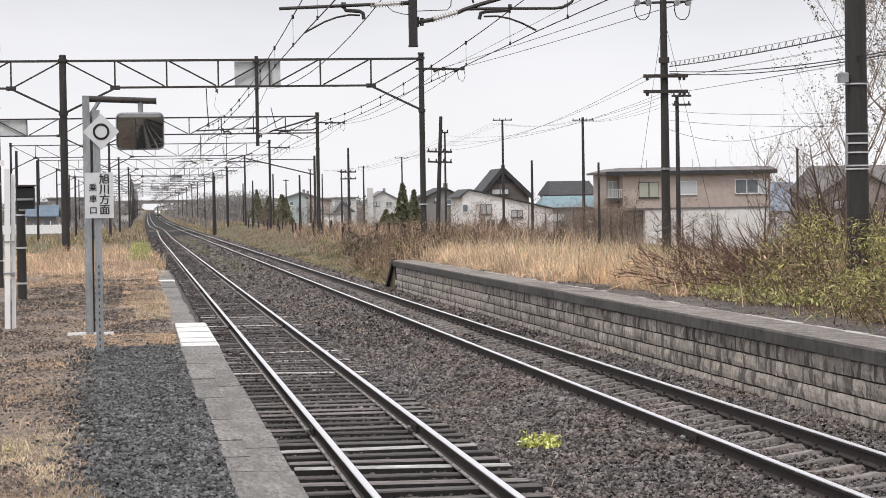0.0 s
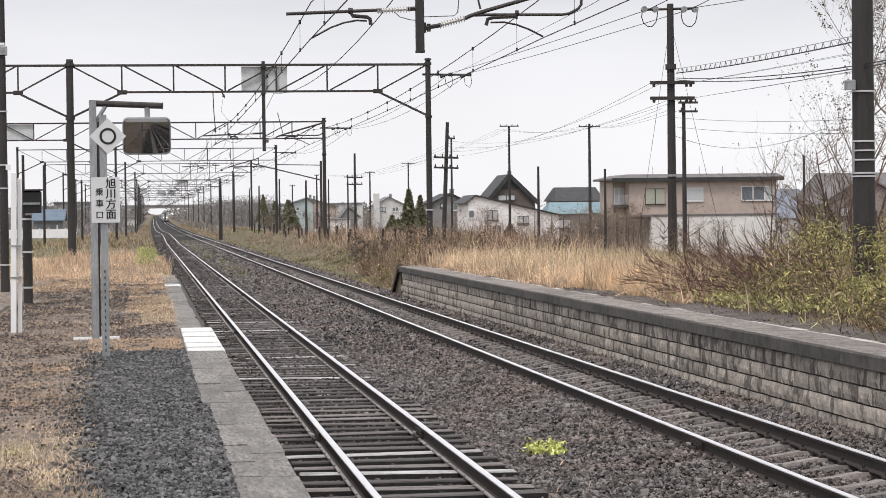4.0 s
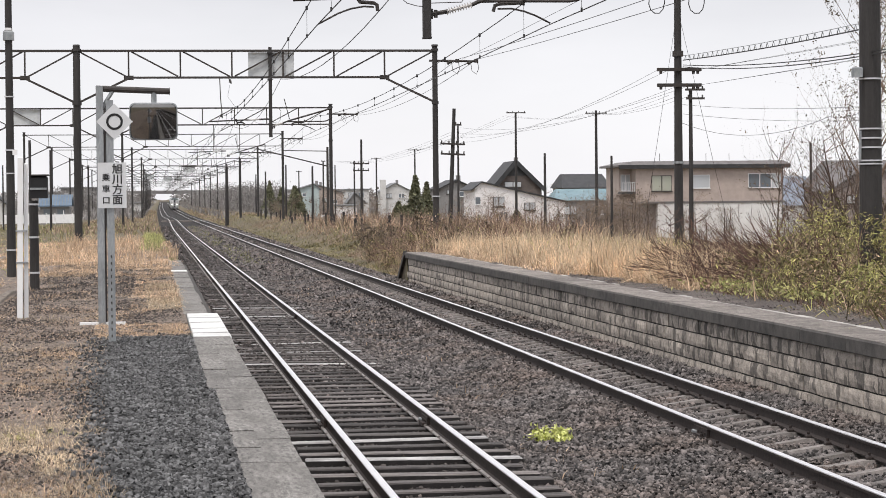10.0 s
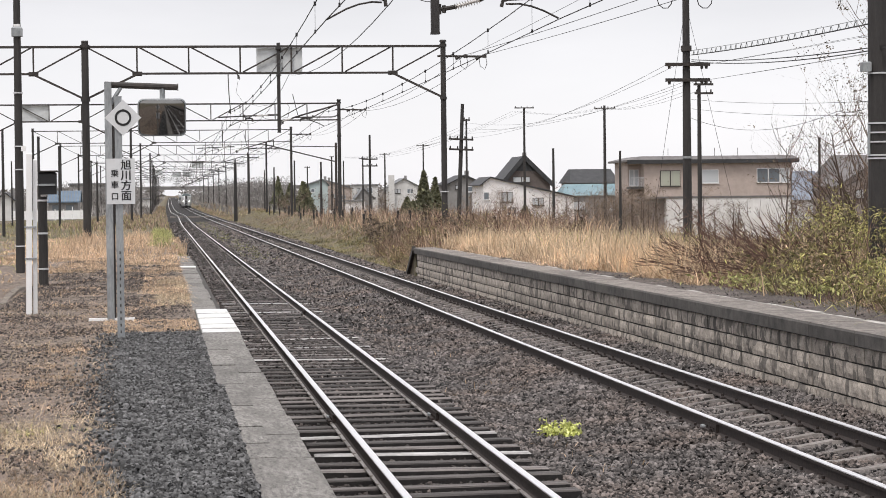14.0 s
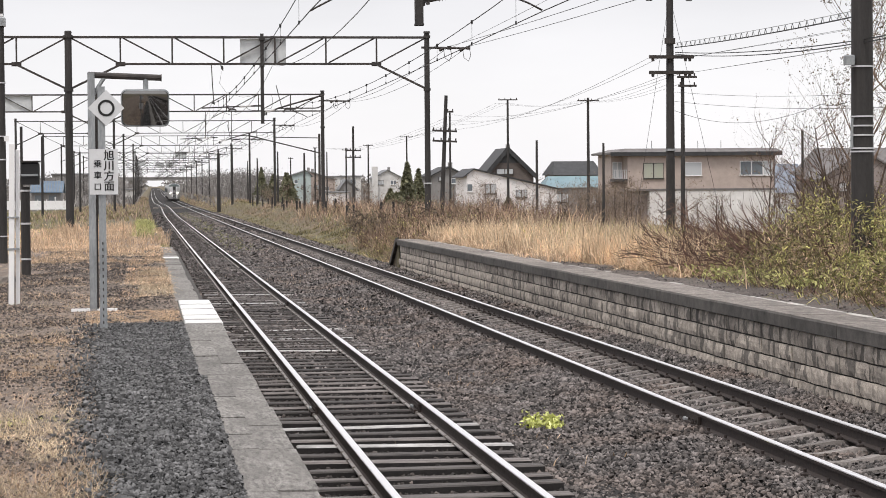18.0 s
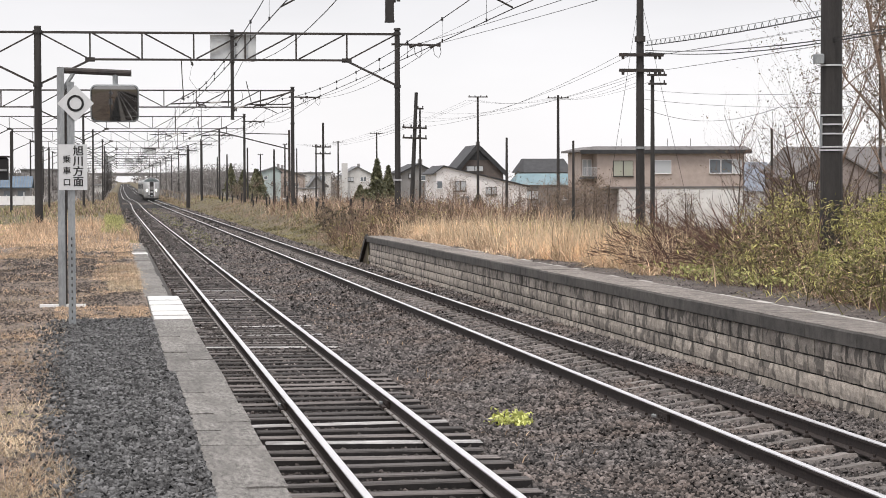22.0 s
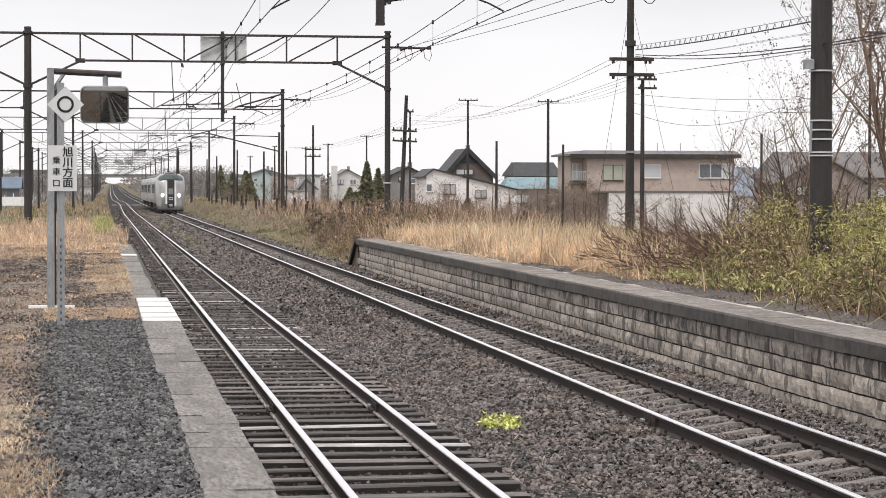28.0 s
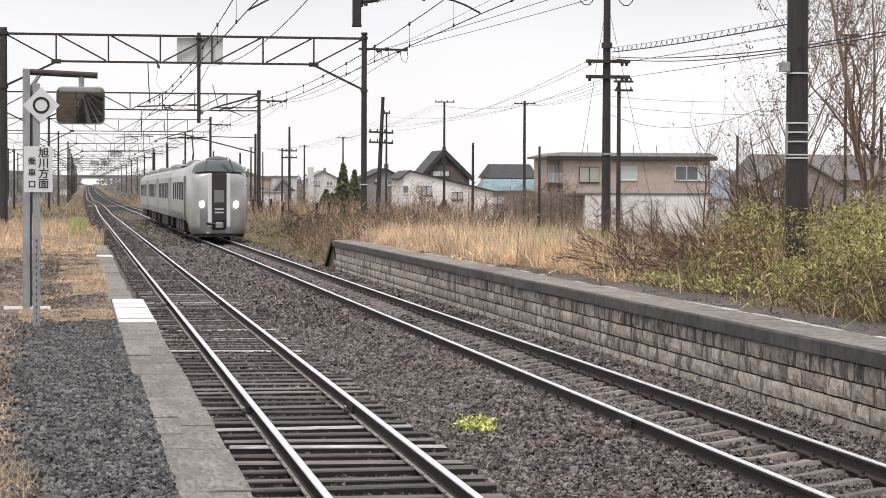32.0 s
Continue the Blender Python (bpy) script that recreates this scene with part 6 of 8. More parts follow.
def make_beige_house():
    """The flat-roofed beige house with a white lower storey."""
    ob = thing("house", "beige flat-roofed house with a white corrugated lower wall", "house", pose(48.0, 230.0, 0), "houses beyond the railway")
    part("upper_wall", Solid().box(1.7, 0, 2.1, 17.4, 9, 5.75), M_BEIGE, ob, "beige upper wall")
    part("side_wall", Solid().box(0.4, 2.2, 2.1, 1.69, 9, 5.75), M_BEIGE, ob, "beige recessed side wall")
    make_window(ob, 0.55, 1.55, 2.2, 3.3, 5.0, M_FRAME_W, M_CURTAIN, 2)
    rail = part("balcony_rail", Solid().box(0.3, 0.2, 4.08, 1.68, 0.28, 4.16), M_FRAME_W, ob, "white balcony rail")
    for k in range(7):
        part("baluster", Solid().box(0.32 + k * 0.21, 0.22, 3.2, 0.37 + k * 0.21, 0.26, 4.08), M_FRAME_W, rail)
    part("balcony", Solid().box(0.25, 0.1, 2.95, 1.69, 2.2, 3.2), M_DARKROOF, ob, "dark balcony floor")
    roof = Solid()
    a = [(-0.25, -0.5), (18.1, -0.5), (18.1, 9.5), (-0.25, 9.5)]
    b = [(1.5, 0.4), (17.6, 0.4), (17.6, 8.6), (1.5, 8.6)]
    roof.add([(x, y, 5.75) for x, y in a] + [(x, y, 5.95) for x, y in a] + [(x, y, 6.35) for x, y in b],
             [(3, 2, 1, 0)] + [(k * 4 + i, k * 4 + (i + 1) % 4, k * 4 + 4 + (i + 1) % 4, k * 4 + 4 + i) for k in (0, 1) for i in range(4)] + [(8, 9, 10, 11)])
    part("roof", roof, M_BROWNROOF, ob, "dark grey metal roof")
    part("fascia", Solid().box(-0.2, -0.56, 5.56, 18.05, -0.50, 5.97), M_DARKROOF, ob, "dark eaves board")
    part("floor_band", Solid().box(0.4, -0.12, 1.95, 17.5, 0.0, 2.15), M_BROWNROOF, ob, "brown band between the storeys")
    part("lower_wall", Solid().box(4.0, -0.02, -3.2, 17.4, 9, 1.95), M_CORRUGATED, ob, "white corrugated wall")
    for i in range(44):
        x = 4.15 + i * 0.30
        part("rib", Solid().box(x, -0.07, -2.6, x + 0.13, -0.02, 1.85), M_CORRUGATED, ob)
    part("garage_wall", Solid().box(0.4, 1.0, -3.2, 4.0, 9, 1.95), M_BROWNWALL, ob, "dark recessed garage")
    part("garage_beam", Solid().box(0.9, 0.7, 1.45, 4.0, 1.0, 1.95), M_GREYWALL, ob)
    make_window(ob, 3.35, 5.5, 0, 3.2, 4.85, M_FRAME_D, plain("green_curtained_pane", (0.42, 0.43, 0.36), 0.15))
    make_window(ob, 7.7, 9.55, 0, 3.5, 4.9, M_FRAME_W, M_CURTAIN, 1)
    make_window(ob, 13.63, 14.85, 0, 3.5, 5.0, M_FRAME_W, M_PANE, 1)
    make_window(ob, 14.87, 16.1, 0, 3.5, 5.0, M_FRAME_W, M_PANE, 1)
    make_window(ob, 16.12, 17.15, 0, 3.5, 5.0, M_FRAME_W, M_CURTAIN, 1)
    part("drainpipe", Solid().tube((17.3, -0.15, -1), (17.3, -0.15, 5.7), 0.06, n=6), M_BROWNROOF, ob)
    for x in (4.9, 9.9, 12.4):
        part("aerial", Solid().tube((x, 3, 6.2), (x, 3, 7.2), 0.03, n=4), M_STEEL, ob)


make_beige_house()


def make_van():
    ob = thing("van", "white van parked on the road by the houses", "van", pose(22.0, 296, -1.2))
    s = Solid().add([(0, 0, 0.35), (1.75, 0, 0.35), (1.75, 0, 1.1), (1.65, 0.35, 1.95), (0.1, 0.35, 1.95), (0, 0, 1.1), (0, 3.9, 0.35), (1.75, 3.9, 0.35), (1.75, 3.9, 1.1), (1.65, 3.8, 1.95), (0.1, 3.8, 1.95), (0, 3.9, 1.1)],
                    [(0, 1, 2, 5), (5, 2, 3, 4), (6, 11, 8, 7), (11, 10, 9, 8), (1, 7, 8, 2), (2, 8, 9, 3), (0, 5, 11, 6), (5, 4, 10, 11), (4, 3, 9, 10), (0, 6, 7, 1)])
    part("body", s, M_WHITE, ob)
    part("windscreen", Solid().add([(0.1, 0.02, 1.15), (1.65, 0.02, 1.15), (1.58, 0.31, 1.88), (0.17, 0.31, 1.88)], [(0, 1, 2, 3)]), M_PANE, ob)
    for x in (0.1, 1.45):
        for y in (0.6, 3.2):
            part("wheel", Solid().tube((x, y, 0.3), (x + 0.2, y, 0.3), 0.3, n=12), M_BLACK, ob)
    for x in (0.15, 1.35):
        part("headlight", Solid().box(x, -0.03, 0.75, x + 0.28, 0.0, 0.95), M_BAND, ob)
    part("bumper", Solid().box(-0.02, -0.08, 0.3, 1.77, 0.0, 0.55), M_GREYWALL, ob)


make_van()
tagged(new("forecourt", Solid().box(24.6, 285, -1.42, 28.4, 352, -1.14).mesh("forecourt", M_WORN)), "pale worn concrete forecourt beside the road", "pavement", kind="structure")
road = tagged(new("road", Solid().box(19, 120, -1.45, 24.5, 420, -1.17).mesh("road", M_ASPHALT)), "grey asphalt road before the houses", "road", kind="structure")


def make_posts():
    """Old timber posts along the verge."""
    rnd = random.Random(4)
    for i in range(26):
        y = 88 + i * 6.5 + rnd.uniform(-2, 2)
        x = 12.2 + rnd.uniform(-0.5, 0.7)
        h = rnd.uniform(0.7, 1.25)
        ob = thing("timber_post", "short dark weathered timber post", "post", pose(x, y, ground_z(x, y) - 0.2, 0, rnd.uniform(-3, 3)), "timber posts on the verge",
                   solid=Solid().box(-0.065, -0.065, 0, 0.065, 0.065, h, cut=0.015), material=M_POST)


make_posts()


# ---- far distance ----
def make_overpass():
    ob = thing("overpass", "grey concrete road bridge over the railway far away", "bridge", pose(0, 1200, 0))
    part("deck", Solid().box(-60, 0, 7.9, 110, 10, 9.0), M_GREYWALL, ob)
    part("parapet", Solid().box(-60, -0.2, 9.0, 110, 0.1, 9.7), M_GREYWALL, ob)
    for x in (-30, -8, 24, 46):
        part("pier", Solid().box(x, 2, -2, x + 3, 8, 8.4), M_GREYWALL, ob)


make_overpass()


def make_crossing():
    """Planks of a crossing far along the line."""
    dx, dz = bend(330)
    ob = thing("level_crossing", "narrow dark plank crossing over both tracks", "level crossing", pose(dx, 330, dz))
    for a, b in ((1.2, 1.95), (2.15, 3.0), (3.3, 5.55), (5.75, 6.7), (6.9, 7.9)):
        part("plank_panel", Solid().box(a, -1.4, -0.4, b, 1.4, -0.03), M_WORN, ob)


make_crossing()


def make_far_woods():
    """Bare woods and dark conifers along the horizon."""
    for u0, u1, y0, y1, h, n in ((0.075, 0.16, 600, 900, 4.5, 4000), (0.010, 0.056, 430, 1150, 8.5, 8000), (-0.055, -0.006, 430, 1150, 8.0, 7000), (-0.16, -0.05, 420, 900, 5.0, 4000), (0.19, 0.40, 420, 700, 5.0, 4000)):
        y = rng.uniform(y0, y1, n)
        x = rng.uniform(u0, u1, n) * y
        x = np.where(np.abs(x - 4.3) < 9, x + 9 * np.sign(x), x)
        x += np.array([bend(b)[0] for b in y])
        top = np.array([h * (0.8 + 0.5 * noise.noise((a * 0.1, b * 0.02, 3))) for a, b in zip(x, y)])
        ob = thing("far_woods", "grey-brown bare woods along the horizon", "woods", kind="stuff")
        p = np.stack([x, y, np.full(n, -1.0)], -1)
        for lo, hi, part_of in ((0.55, 1.0, p[: n // 2]), (0.3, 0.7, p[n // 2:])):
            blades("stem_mass", part_of, (h * lo * 0.9, h * hi), 0.10, 0.16, M_HAZY_WOODS, "thin bare stems", "", 0.1, (0, 0), ob)["kind"] = "stuff"
        k = n * 7
        q = rng.integers(0, n, k)
        c = np.stack([x[q] + rng.normal(0, 1.0, k), y[q], -1.0 + top[q] * rng.uniform(0.1, 1.0, k)], -1)
        leaves("foliage", c, 0.33, M_HAZY_WOODS, ob, "haze of fine twigs", 0.16)
    for x0, x1 in ((-12.0, -1.5), (10.5, 18.0)):
        n = 5000
        y = rng.uniform(330, 1150, n)
        p = np.stack([rng.uniform(x0, x1, n), y, np.full(n, -0.3)], -1)
        p += np.array([(bend(v)[0], 0, bend(v)[1]) for v in y])
        blades("line_side_brush", p, (0.6, 2.2), 0.10, 0.3, M_HAZY_WOODS, "grey-brown brush beside the far line", "brush", 0.2)
    n = 15000
    x, y = rng.uniform(-190, 240, n), rng.uniform(1350, 2300, n)
    keep = np.abs(x - 9) > 7
    x, y = x[keep], y[keep]
    z = -1 + 12 * rng.random(len(x))
    ob = thing("far_woods", "grey woods on the horizon beyond the bridge", "woods", kind="stuff")
    leaves("crown", np.stack([x, y, z], -1), 1.2, M_HAZY_WOODS, ob, "", 0.5)


make_far_woods()


def make_conifer(x, y, z, h, r, seed):
    rnd = random.Random(seed)
    ob = thing("conifer", "dark green pointed conifer", "tree", pose(x, y, z), "conifers by the houses")
    part("trunk", Solid().tube((0, 0, 0), (0, 0, h * 0.95), 0.16, 0.03, n=6), M_BARK, ob)
    s = Solid()
    c = []
    for i in range(1500):
        t = rnd.random() ** 0.8
        zz = h * (0.08 + 0.92 * t)
        rr = r * (1 - t) * rnd.uniform(0.5, 1.15) + 0.05
        a = rnd.uniform(0, 2 * math.pi)
        c.append((rr * math.cos(a), rr * math.sin(a), zz))
    leaves("crown", np.array(c), 0.21, M_CONIFER, ob, "dense drooping dark sprays", 0.5)


for i, (x, y, h, r) in enumerate(((26.8, 231, 6.5, 1.1), (29.05, 240, 5.9, 0.9), (21.5, 420, 8.0, 1.6), (24.0, 425, 6.8, 1.8), (26.0, 420, 7.0, 1.6), (27.5, 430, 6.6, 1.5), (36.5, 226, 2.8, 1.0), (18.8, 300, 6.0, 1.5), (24.4, 225, 3.8, 1.3), (25.3, 228, 3.4, 1.2))):
    make_conifer(x, y, -1.5, h, r * 1.35, i)

# ---- poles and their wires ----
def make_pole(x, y, top, r, arms, lean):
    """A utility pole with crossarms (height, left end, right end) and small insulators on them."""
    base = min(ground_z(x, y), 0.4) - 0.4
    ob = thing("utility_pole", "dark utility pole" + (" with crossarms" if arms else " without arms"), "utility pole", pose(x, y, 0, 0, lean), "poles along the railway")
    part("post", Solid().tube((0, 0, base), (0, 0, top), r * 1.2, r * 0.8, n=8), M_POST, ob)
    for z, a, b in arms:
        part("crossarm", Solid().bar((a, -r, z), (b, -r, z), 0.09, 0.09), M_STEEL, ob)
        n = 4 if b - a > 0.9 else 2
        for k in range(n):
            q = a + (b - a) * (k + 0.15) / (n - 0.7)
            part("insulator", Solid().tube((q, -r, z + 0.04), (q, -r, z + 0.16), 0.035, 0.03, n=6), M_STEEL, ob)
    return ob


make_pole(22.95, 95.0, 7.09, 0.095, ((7.04, -0.25, 0.6), (6.66, -0.21, 0.59)), 0.00)
make_pole(37.63, 190.0, 10.01, 0.131, ((9.77, -0.94, 0.93),), 0.00)
make_pole(30.68, 190.0, 9.89, 0.107, ((9.84, -0.83, 0.83),), 0.00)
make_pole(19.20, 110.0, 4.68, 0.069, (), 0.00)
make_pole(22.55, 110.0, 4.53, 0.069, (), 0.00)
make_pole(14.41, 110.0, 6.90, 0.103, ((5.16, -0.63, 0.58), (4.66, -0.60, 0.60)), 2.5)
make_pole(16.92, 125.0, 6.67, 0.060, ((6.61, -0.16, 0.19),), 0.00)
make_pole(26.76, 90.0, 4.60, 0.060, (), 0.00)
make_pole(38.24, 330.0, 10.15, 0.124, ((9.99, -1.0, 0.92),), 0.00)
make_pole(34.53, 350.0, 9.30, 0.131, ((9.12, -0.8, 0.79),), 0.00)
make_pole(15.64, 170.0, 7.09, 0.096, ((5.26, -0.63, 0.57), (4.75, -0.64, 0.56)), 0.00)
make_pole(26.64, 300.0, 7.89, 0.113, ((7.59, -0.53, 0.6),), 0.00)
make_pole(13.34, 190.0, 5.42, 0.095, (), 0.00)
make_pole(24.00, 320.0, 8.32, 0.120, ((8.24, -0.32, 0.32),), 0.00)
make_pole(27.28, 340.0, 7.99, 0.106, (), 0.00)
make_pole(21.82, 340.0, 7.22, 0.106, ((7.05, -0.43, 0.42),), 0.00)
make_pole(12.86, 260.0, 5.99, 0.098, (), 0.00)
make_pole(14.62, 250.0, 6.57, 0.094, (), 0.00)
make_pole(11.52, 300.0, 8.32, 0.131, (), 0.00)
make_pole(9.07, 280.0, 6.90, 0.210, (), 0.00)
make_pole(14.47, 320.0, 6.46, 0.100, (), 0.00)
make_pole(27.90, 80.0, 8.15, 0.060, ((8.09, -0.39, 0.48), (7.74, -0.3, 0.39)), 0.00)
make_pole(25.62, 70.0, 5.07, 0.061, (), 0.00)
make_pole(-7.51, 110.0, 5.82, 0.069, (), 0.00)
make_pole(-7.28, 165.0, 6.32, 0.083, (), 0.00)
make_pole(-5.57, 200.0, 5.81, 0.087, (), 0.00)
make_pole(-10.98, 170.0, 5.34, 0.060, (), 0.00)


def make_feeder_pole():
    """The tall pole that takes the feeder wires from the gantries."""
    ob = thing("feeder_pole", "tall dark pole with crossarms and looped feeder wires", "utility pole", pose(14.15, 60.0, 0))
    part("post", Solid().tube((0, 0, -0.2), (0, 0, 7.98), 0.135, 0.09, n=12), M_POST, ob)
    part("top_bar", Solid().tube((-0.74, 0, 7.82), (0.74, 0, 7.86), 0.035, n=6), M_STEEL, ob)
    for x in (-0.55, 0.55):
        part("feeder_loop", Solid().path([(x - 0.22, 0, 7.8), (x - 0.24, 0, 7.62), (x - 0.19, 0, 7.46), (x - 0.08, 0, 7.37), (x + 0.05, 0, 7.37), (x + 0.15, 0, 7.48), (x + 0.19, 0, 7.64), (x + 0.2, 0, 7.8)], 0.014, n=5), M_WIRE, ob)
        for d in (-0.17, 0.14):
            part("insulator", Solid().tube((x + d, -0.06, 7.83), (x + d, 0.06, 7.83), 0.085, 0.085, n=10), M_GALV, ob, "grey disc insulator")
    for z in (5.84, 5.42):
        part("crossarm", Solid().bar((-0.6, -0.12, z), (0.62, -0.12, z), 0.09, 0.09), M_STEEL, ob)
        for x in (-0.5, 0.4, 0.52):
            part("insulator", Solid().tube((x, -0.12, z - 0.12), (x, -0.12, z - 0.04), 0.035, 0.045, n=6), M_STEEL, ob)
    part("clamp", Solid().tube((0, 0, 6.2), (0, 0, 6.35), 0.15, n=10), M_STEEL, ob)
    part("clamp", Solid().tube((0, 0, 3.3), (0, 0, 3.36), 0.145, n=10), M_GALV, ob)
    for x in (-1.1, 1.75):
        part("stay_wire", Solid().tube((0, 0, 7.5), (x, 0.3, 0.3), 0.006, n=4), M_WIRE, ob)


make_feeder_pole()

LINE = "thin dark overhead line between poles"
# the laced cable and plain cables from the feeder pole to the large post
cable = thing("laced_cable", "cable hung in rings under a carrying wire", "cable")
part("carrier", (lambda s: (sag_line(s, (14.3, 60, 6.22), (13.0, 40, 5.54), 0.04, 0.008, 12), s)[1])(Solid()), M_GALV, cable, "pale carrying wire")
part("cable", (lambda s: (sag_line(s, (14.3, 60, 6.10), (13.0, 40, 5.43), 0.05, 0.016, 12), s)[1])(Solid()), M_WIRE, cable)
ring = Solid()
for k in range(30):
    t = (k + 0.5) / 30
    c = Vector((14.3, 60, 6.22)).lerp(Vector((13.0, 40, 5.54)), t) - Vector((0, 0, 0.16 * t * (1 - t)))
    ring.path([c + Vector((0.02, 0.16, -0.11)), c + Vector((0.01, 0.02, 0.0)), c + Vector((0.0, -0.12, -0.12))], 0.009, n=4)
part("hanger_ring", ring, M_GALV, cable)["kind"] = "stuff"
for za, zb, sag in ((5.97, 4.98, 0.10), (5.92, 4.93, 0.13)):
    make_wire([(14.3, 60, za), (13.0, 40, zb), (12.6, 5, zb)], sag, LINE, 0.014, "cables to the large post")
for k, (za, zb) in enumerate(((5.84, 5.7), (5.84, 5.9), (5.42, 5.2), (5.42, 5.3))):
    make_wire([(14.7, 60, za), (30.0, 20, zb + 3)], 0.3, LINE, 0.005, "lines between poles")
    make_wire([(13.6 + 0.3 * k, 60, za), (14.4 + 0.2 * k, 110, 5.2 + 0.25 * k), (16.0 + 0.2 * k, 200, 6.0)], 0.5, LINE, 0.005, "lines between poles")
for k in range(3):
    make_wire([(22.0 + 0.5 * k, 95, 6.8), (36.6 + 0.5 * k, 190, 9.7), (29.8 + 0.5 * k, 190.5, 9.6), (37.0, 330, 9.5)], 0.35, LINE, 0.007, "lines between poles")
for k in range(2):
    make_wire([(22.6, 95, 6.4 - 0.4 * k), (24.0, 60, 5.2 - 0.5 * k), (27.0, 40, 6.0)], 0.3, LINE, 0.009, "lines between poles")
make_wire([(22.6, 95, 5.6), (24.5, 80, 5.3), (27.2, 80, 7.0)], 0.6, LINE, 0.010, "lines between poles")

make_wire([(14.7, 60, 7.86), (17.3, 40, 7.45), (22.0, 5, 8.0)], 0.1, LINE, 0.011, "lines between poles")

# ---- the train ----
M_TRAIN = surface("brushed_train_steel", (0.33, 0.33, 0.335), (0.45, 0.45, 0.455), 1.5, 0.38, 0.55, 0.0, 30, (0.38, 0.37, 0.355), 0.6, 0.4, stretch=(1, 0.3, 1))
M_NOSE = surface("silver_train_paint", (0.40, 0.40, 0.40), (0.55, 0.55, 0.55), 1.2, 0.30, 0.6, 0.0, 30, (0.40, 0.385, 0.36), 0.9, 0.4)
M_TRAINWHITE = plain("white_train_panel", (0.78, 0.78, 0.79), 0.4)
M_TRAINDARK = plain("dark_train_door", (0.040, 0.037, 0.037), 0.4)
M_TRAINGLASS = plain("train_glass", (0.022, 0.025, 0.028), 0.75)
M_SCREEN = plain("train_windscreen", (0.045, 0.062, 0.060), 0.3)
M_UNDER = surface("train_underframe", (0.02, 0.02, 0.02), (0.06, 0.057, 0.055), 3, 0.8, 0.1, 0.2, 20)
M_LAMP = plain("lit_headlamp", (1, 1, 0.98), 0.3, 0, 16.0, (1.0, 0.93, 0.80))
CAR = 20.0


def ring_of(w, zb, zt, y, n=7, r=0.55, lift=0.0):
    """Half-round-topped section of a car: from lower left over the roof to lower right."""
    pts = [(-w * 0.97, y, zb), (-w, y, zb + 0.35), (-w, y, (zb + zt) / 2), (-w * 0.985, y, zt - r)]
    for i in range(1, n):
        a = math.pi * (1 - i / n)
        pts.append((math.copysign(abs(math.cos(a)) ** 0.75, math.cos(a)) * w * 0.985, y, zt - r + r * math.sin(a) ** 0.8))
    return pts + [(w * 0.985, y, zt - r), (w, y, (zb + zt) / 2), (w, y, zb + 0.35), (w * 0.97, y, zb)]


def loft(rings):
    s = Solid()
    n = len(rings[0])
    s.add([p for r in rings for p in r], [(j * n + i, j * n + (i + 1) % n, (j + 1) * n + (i + 1) % n, (j + 1) * n + i) for j in range(len(rings) - 1) for i in range(n)])
    s.f.append(tuple(range(n - 1, -1, -1)))
    s.f.append(tuple(range((len(rings) - 1) * n, len(rings) * n)))
    return s


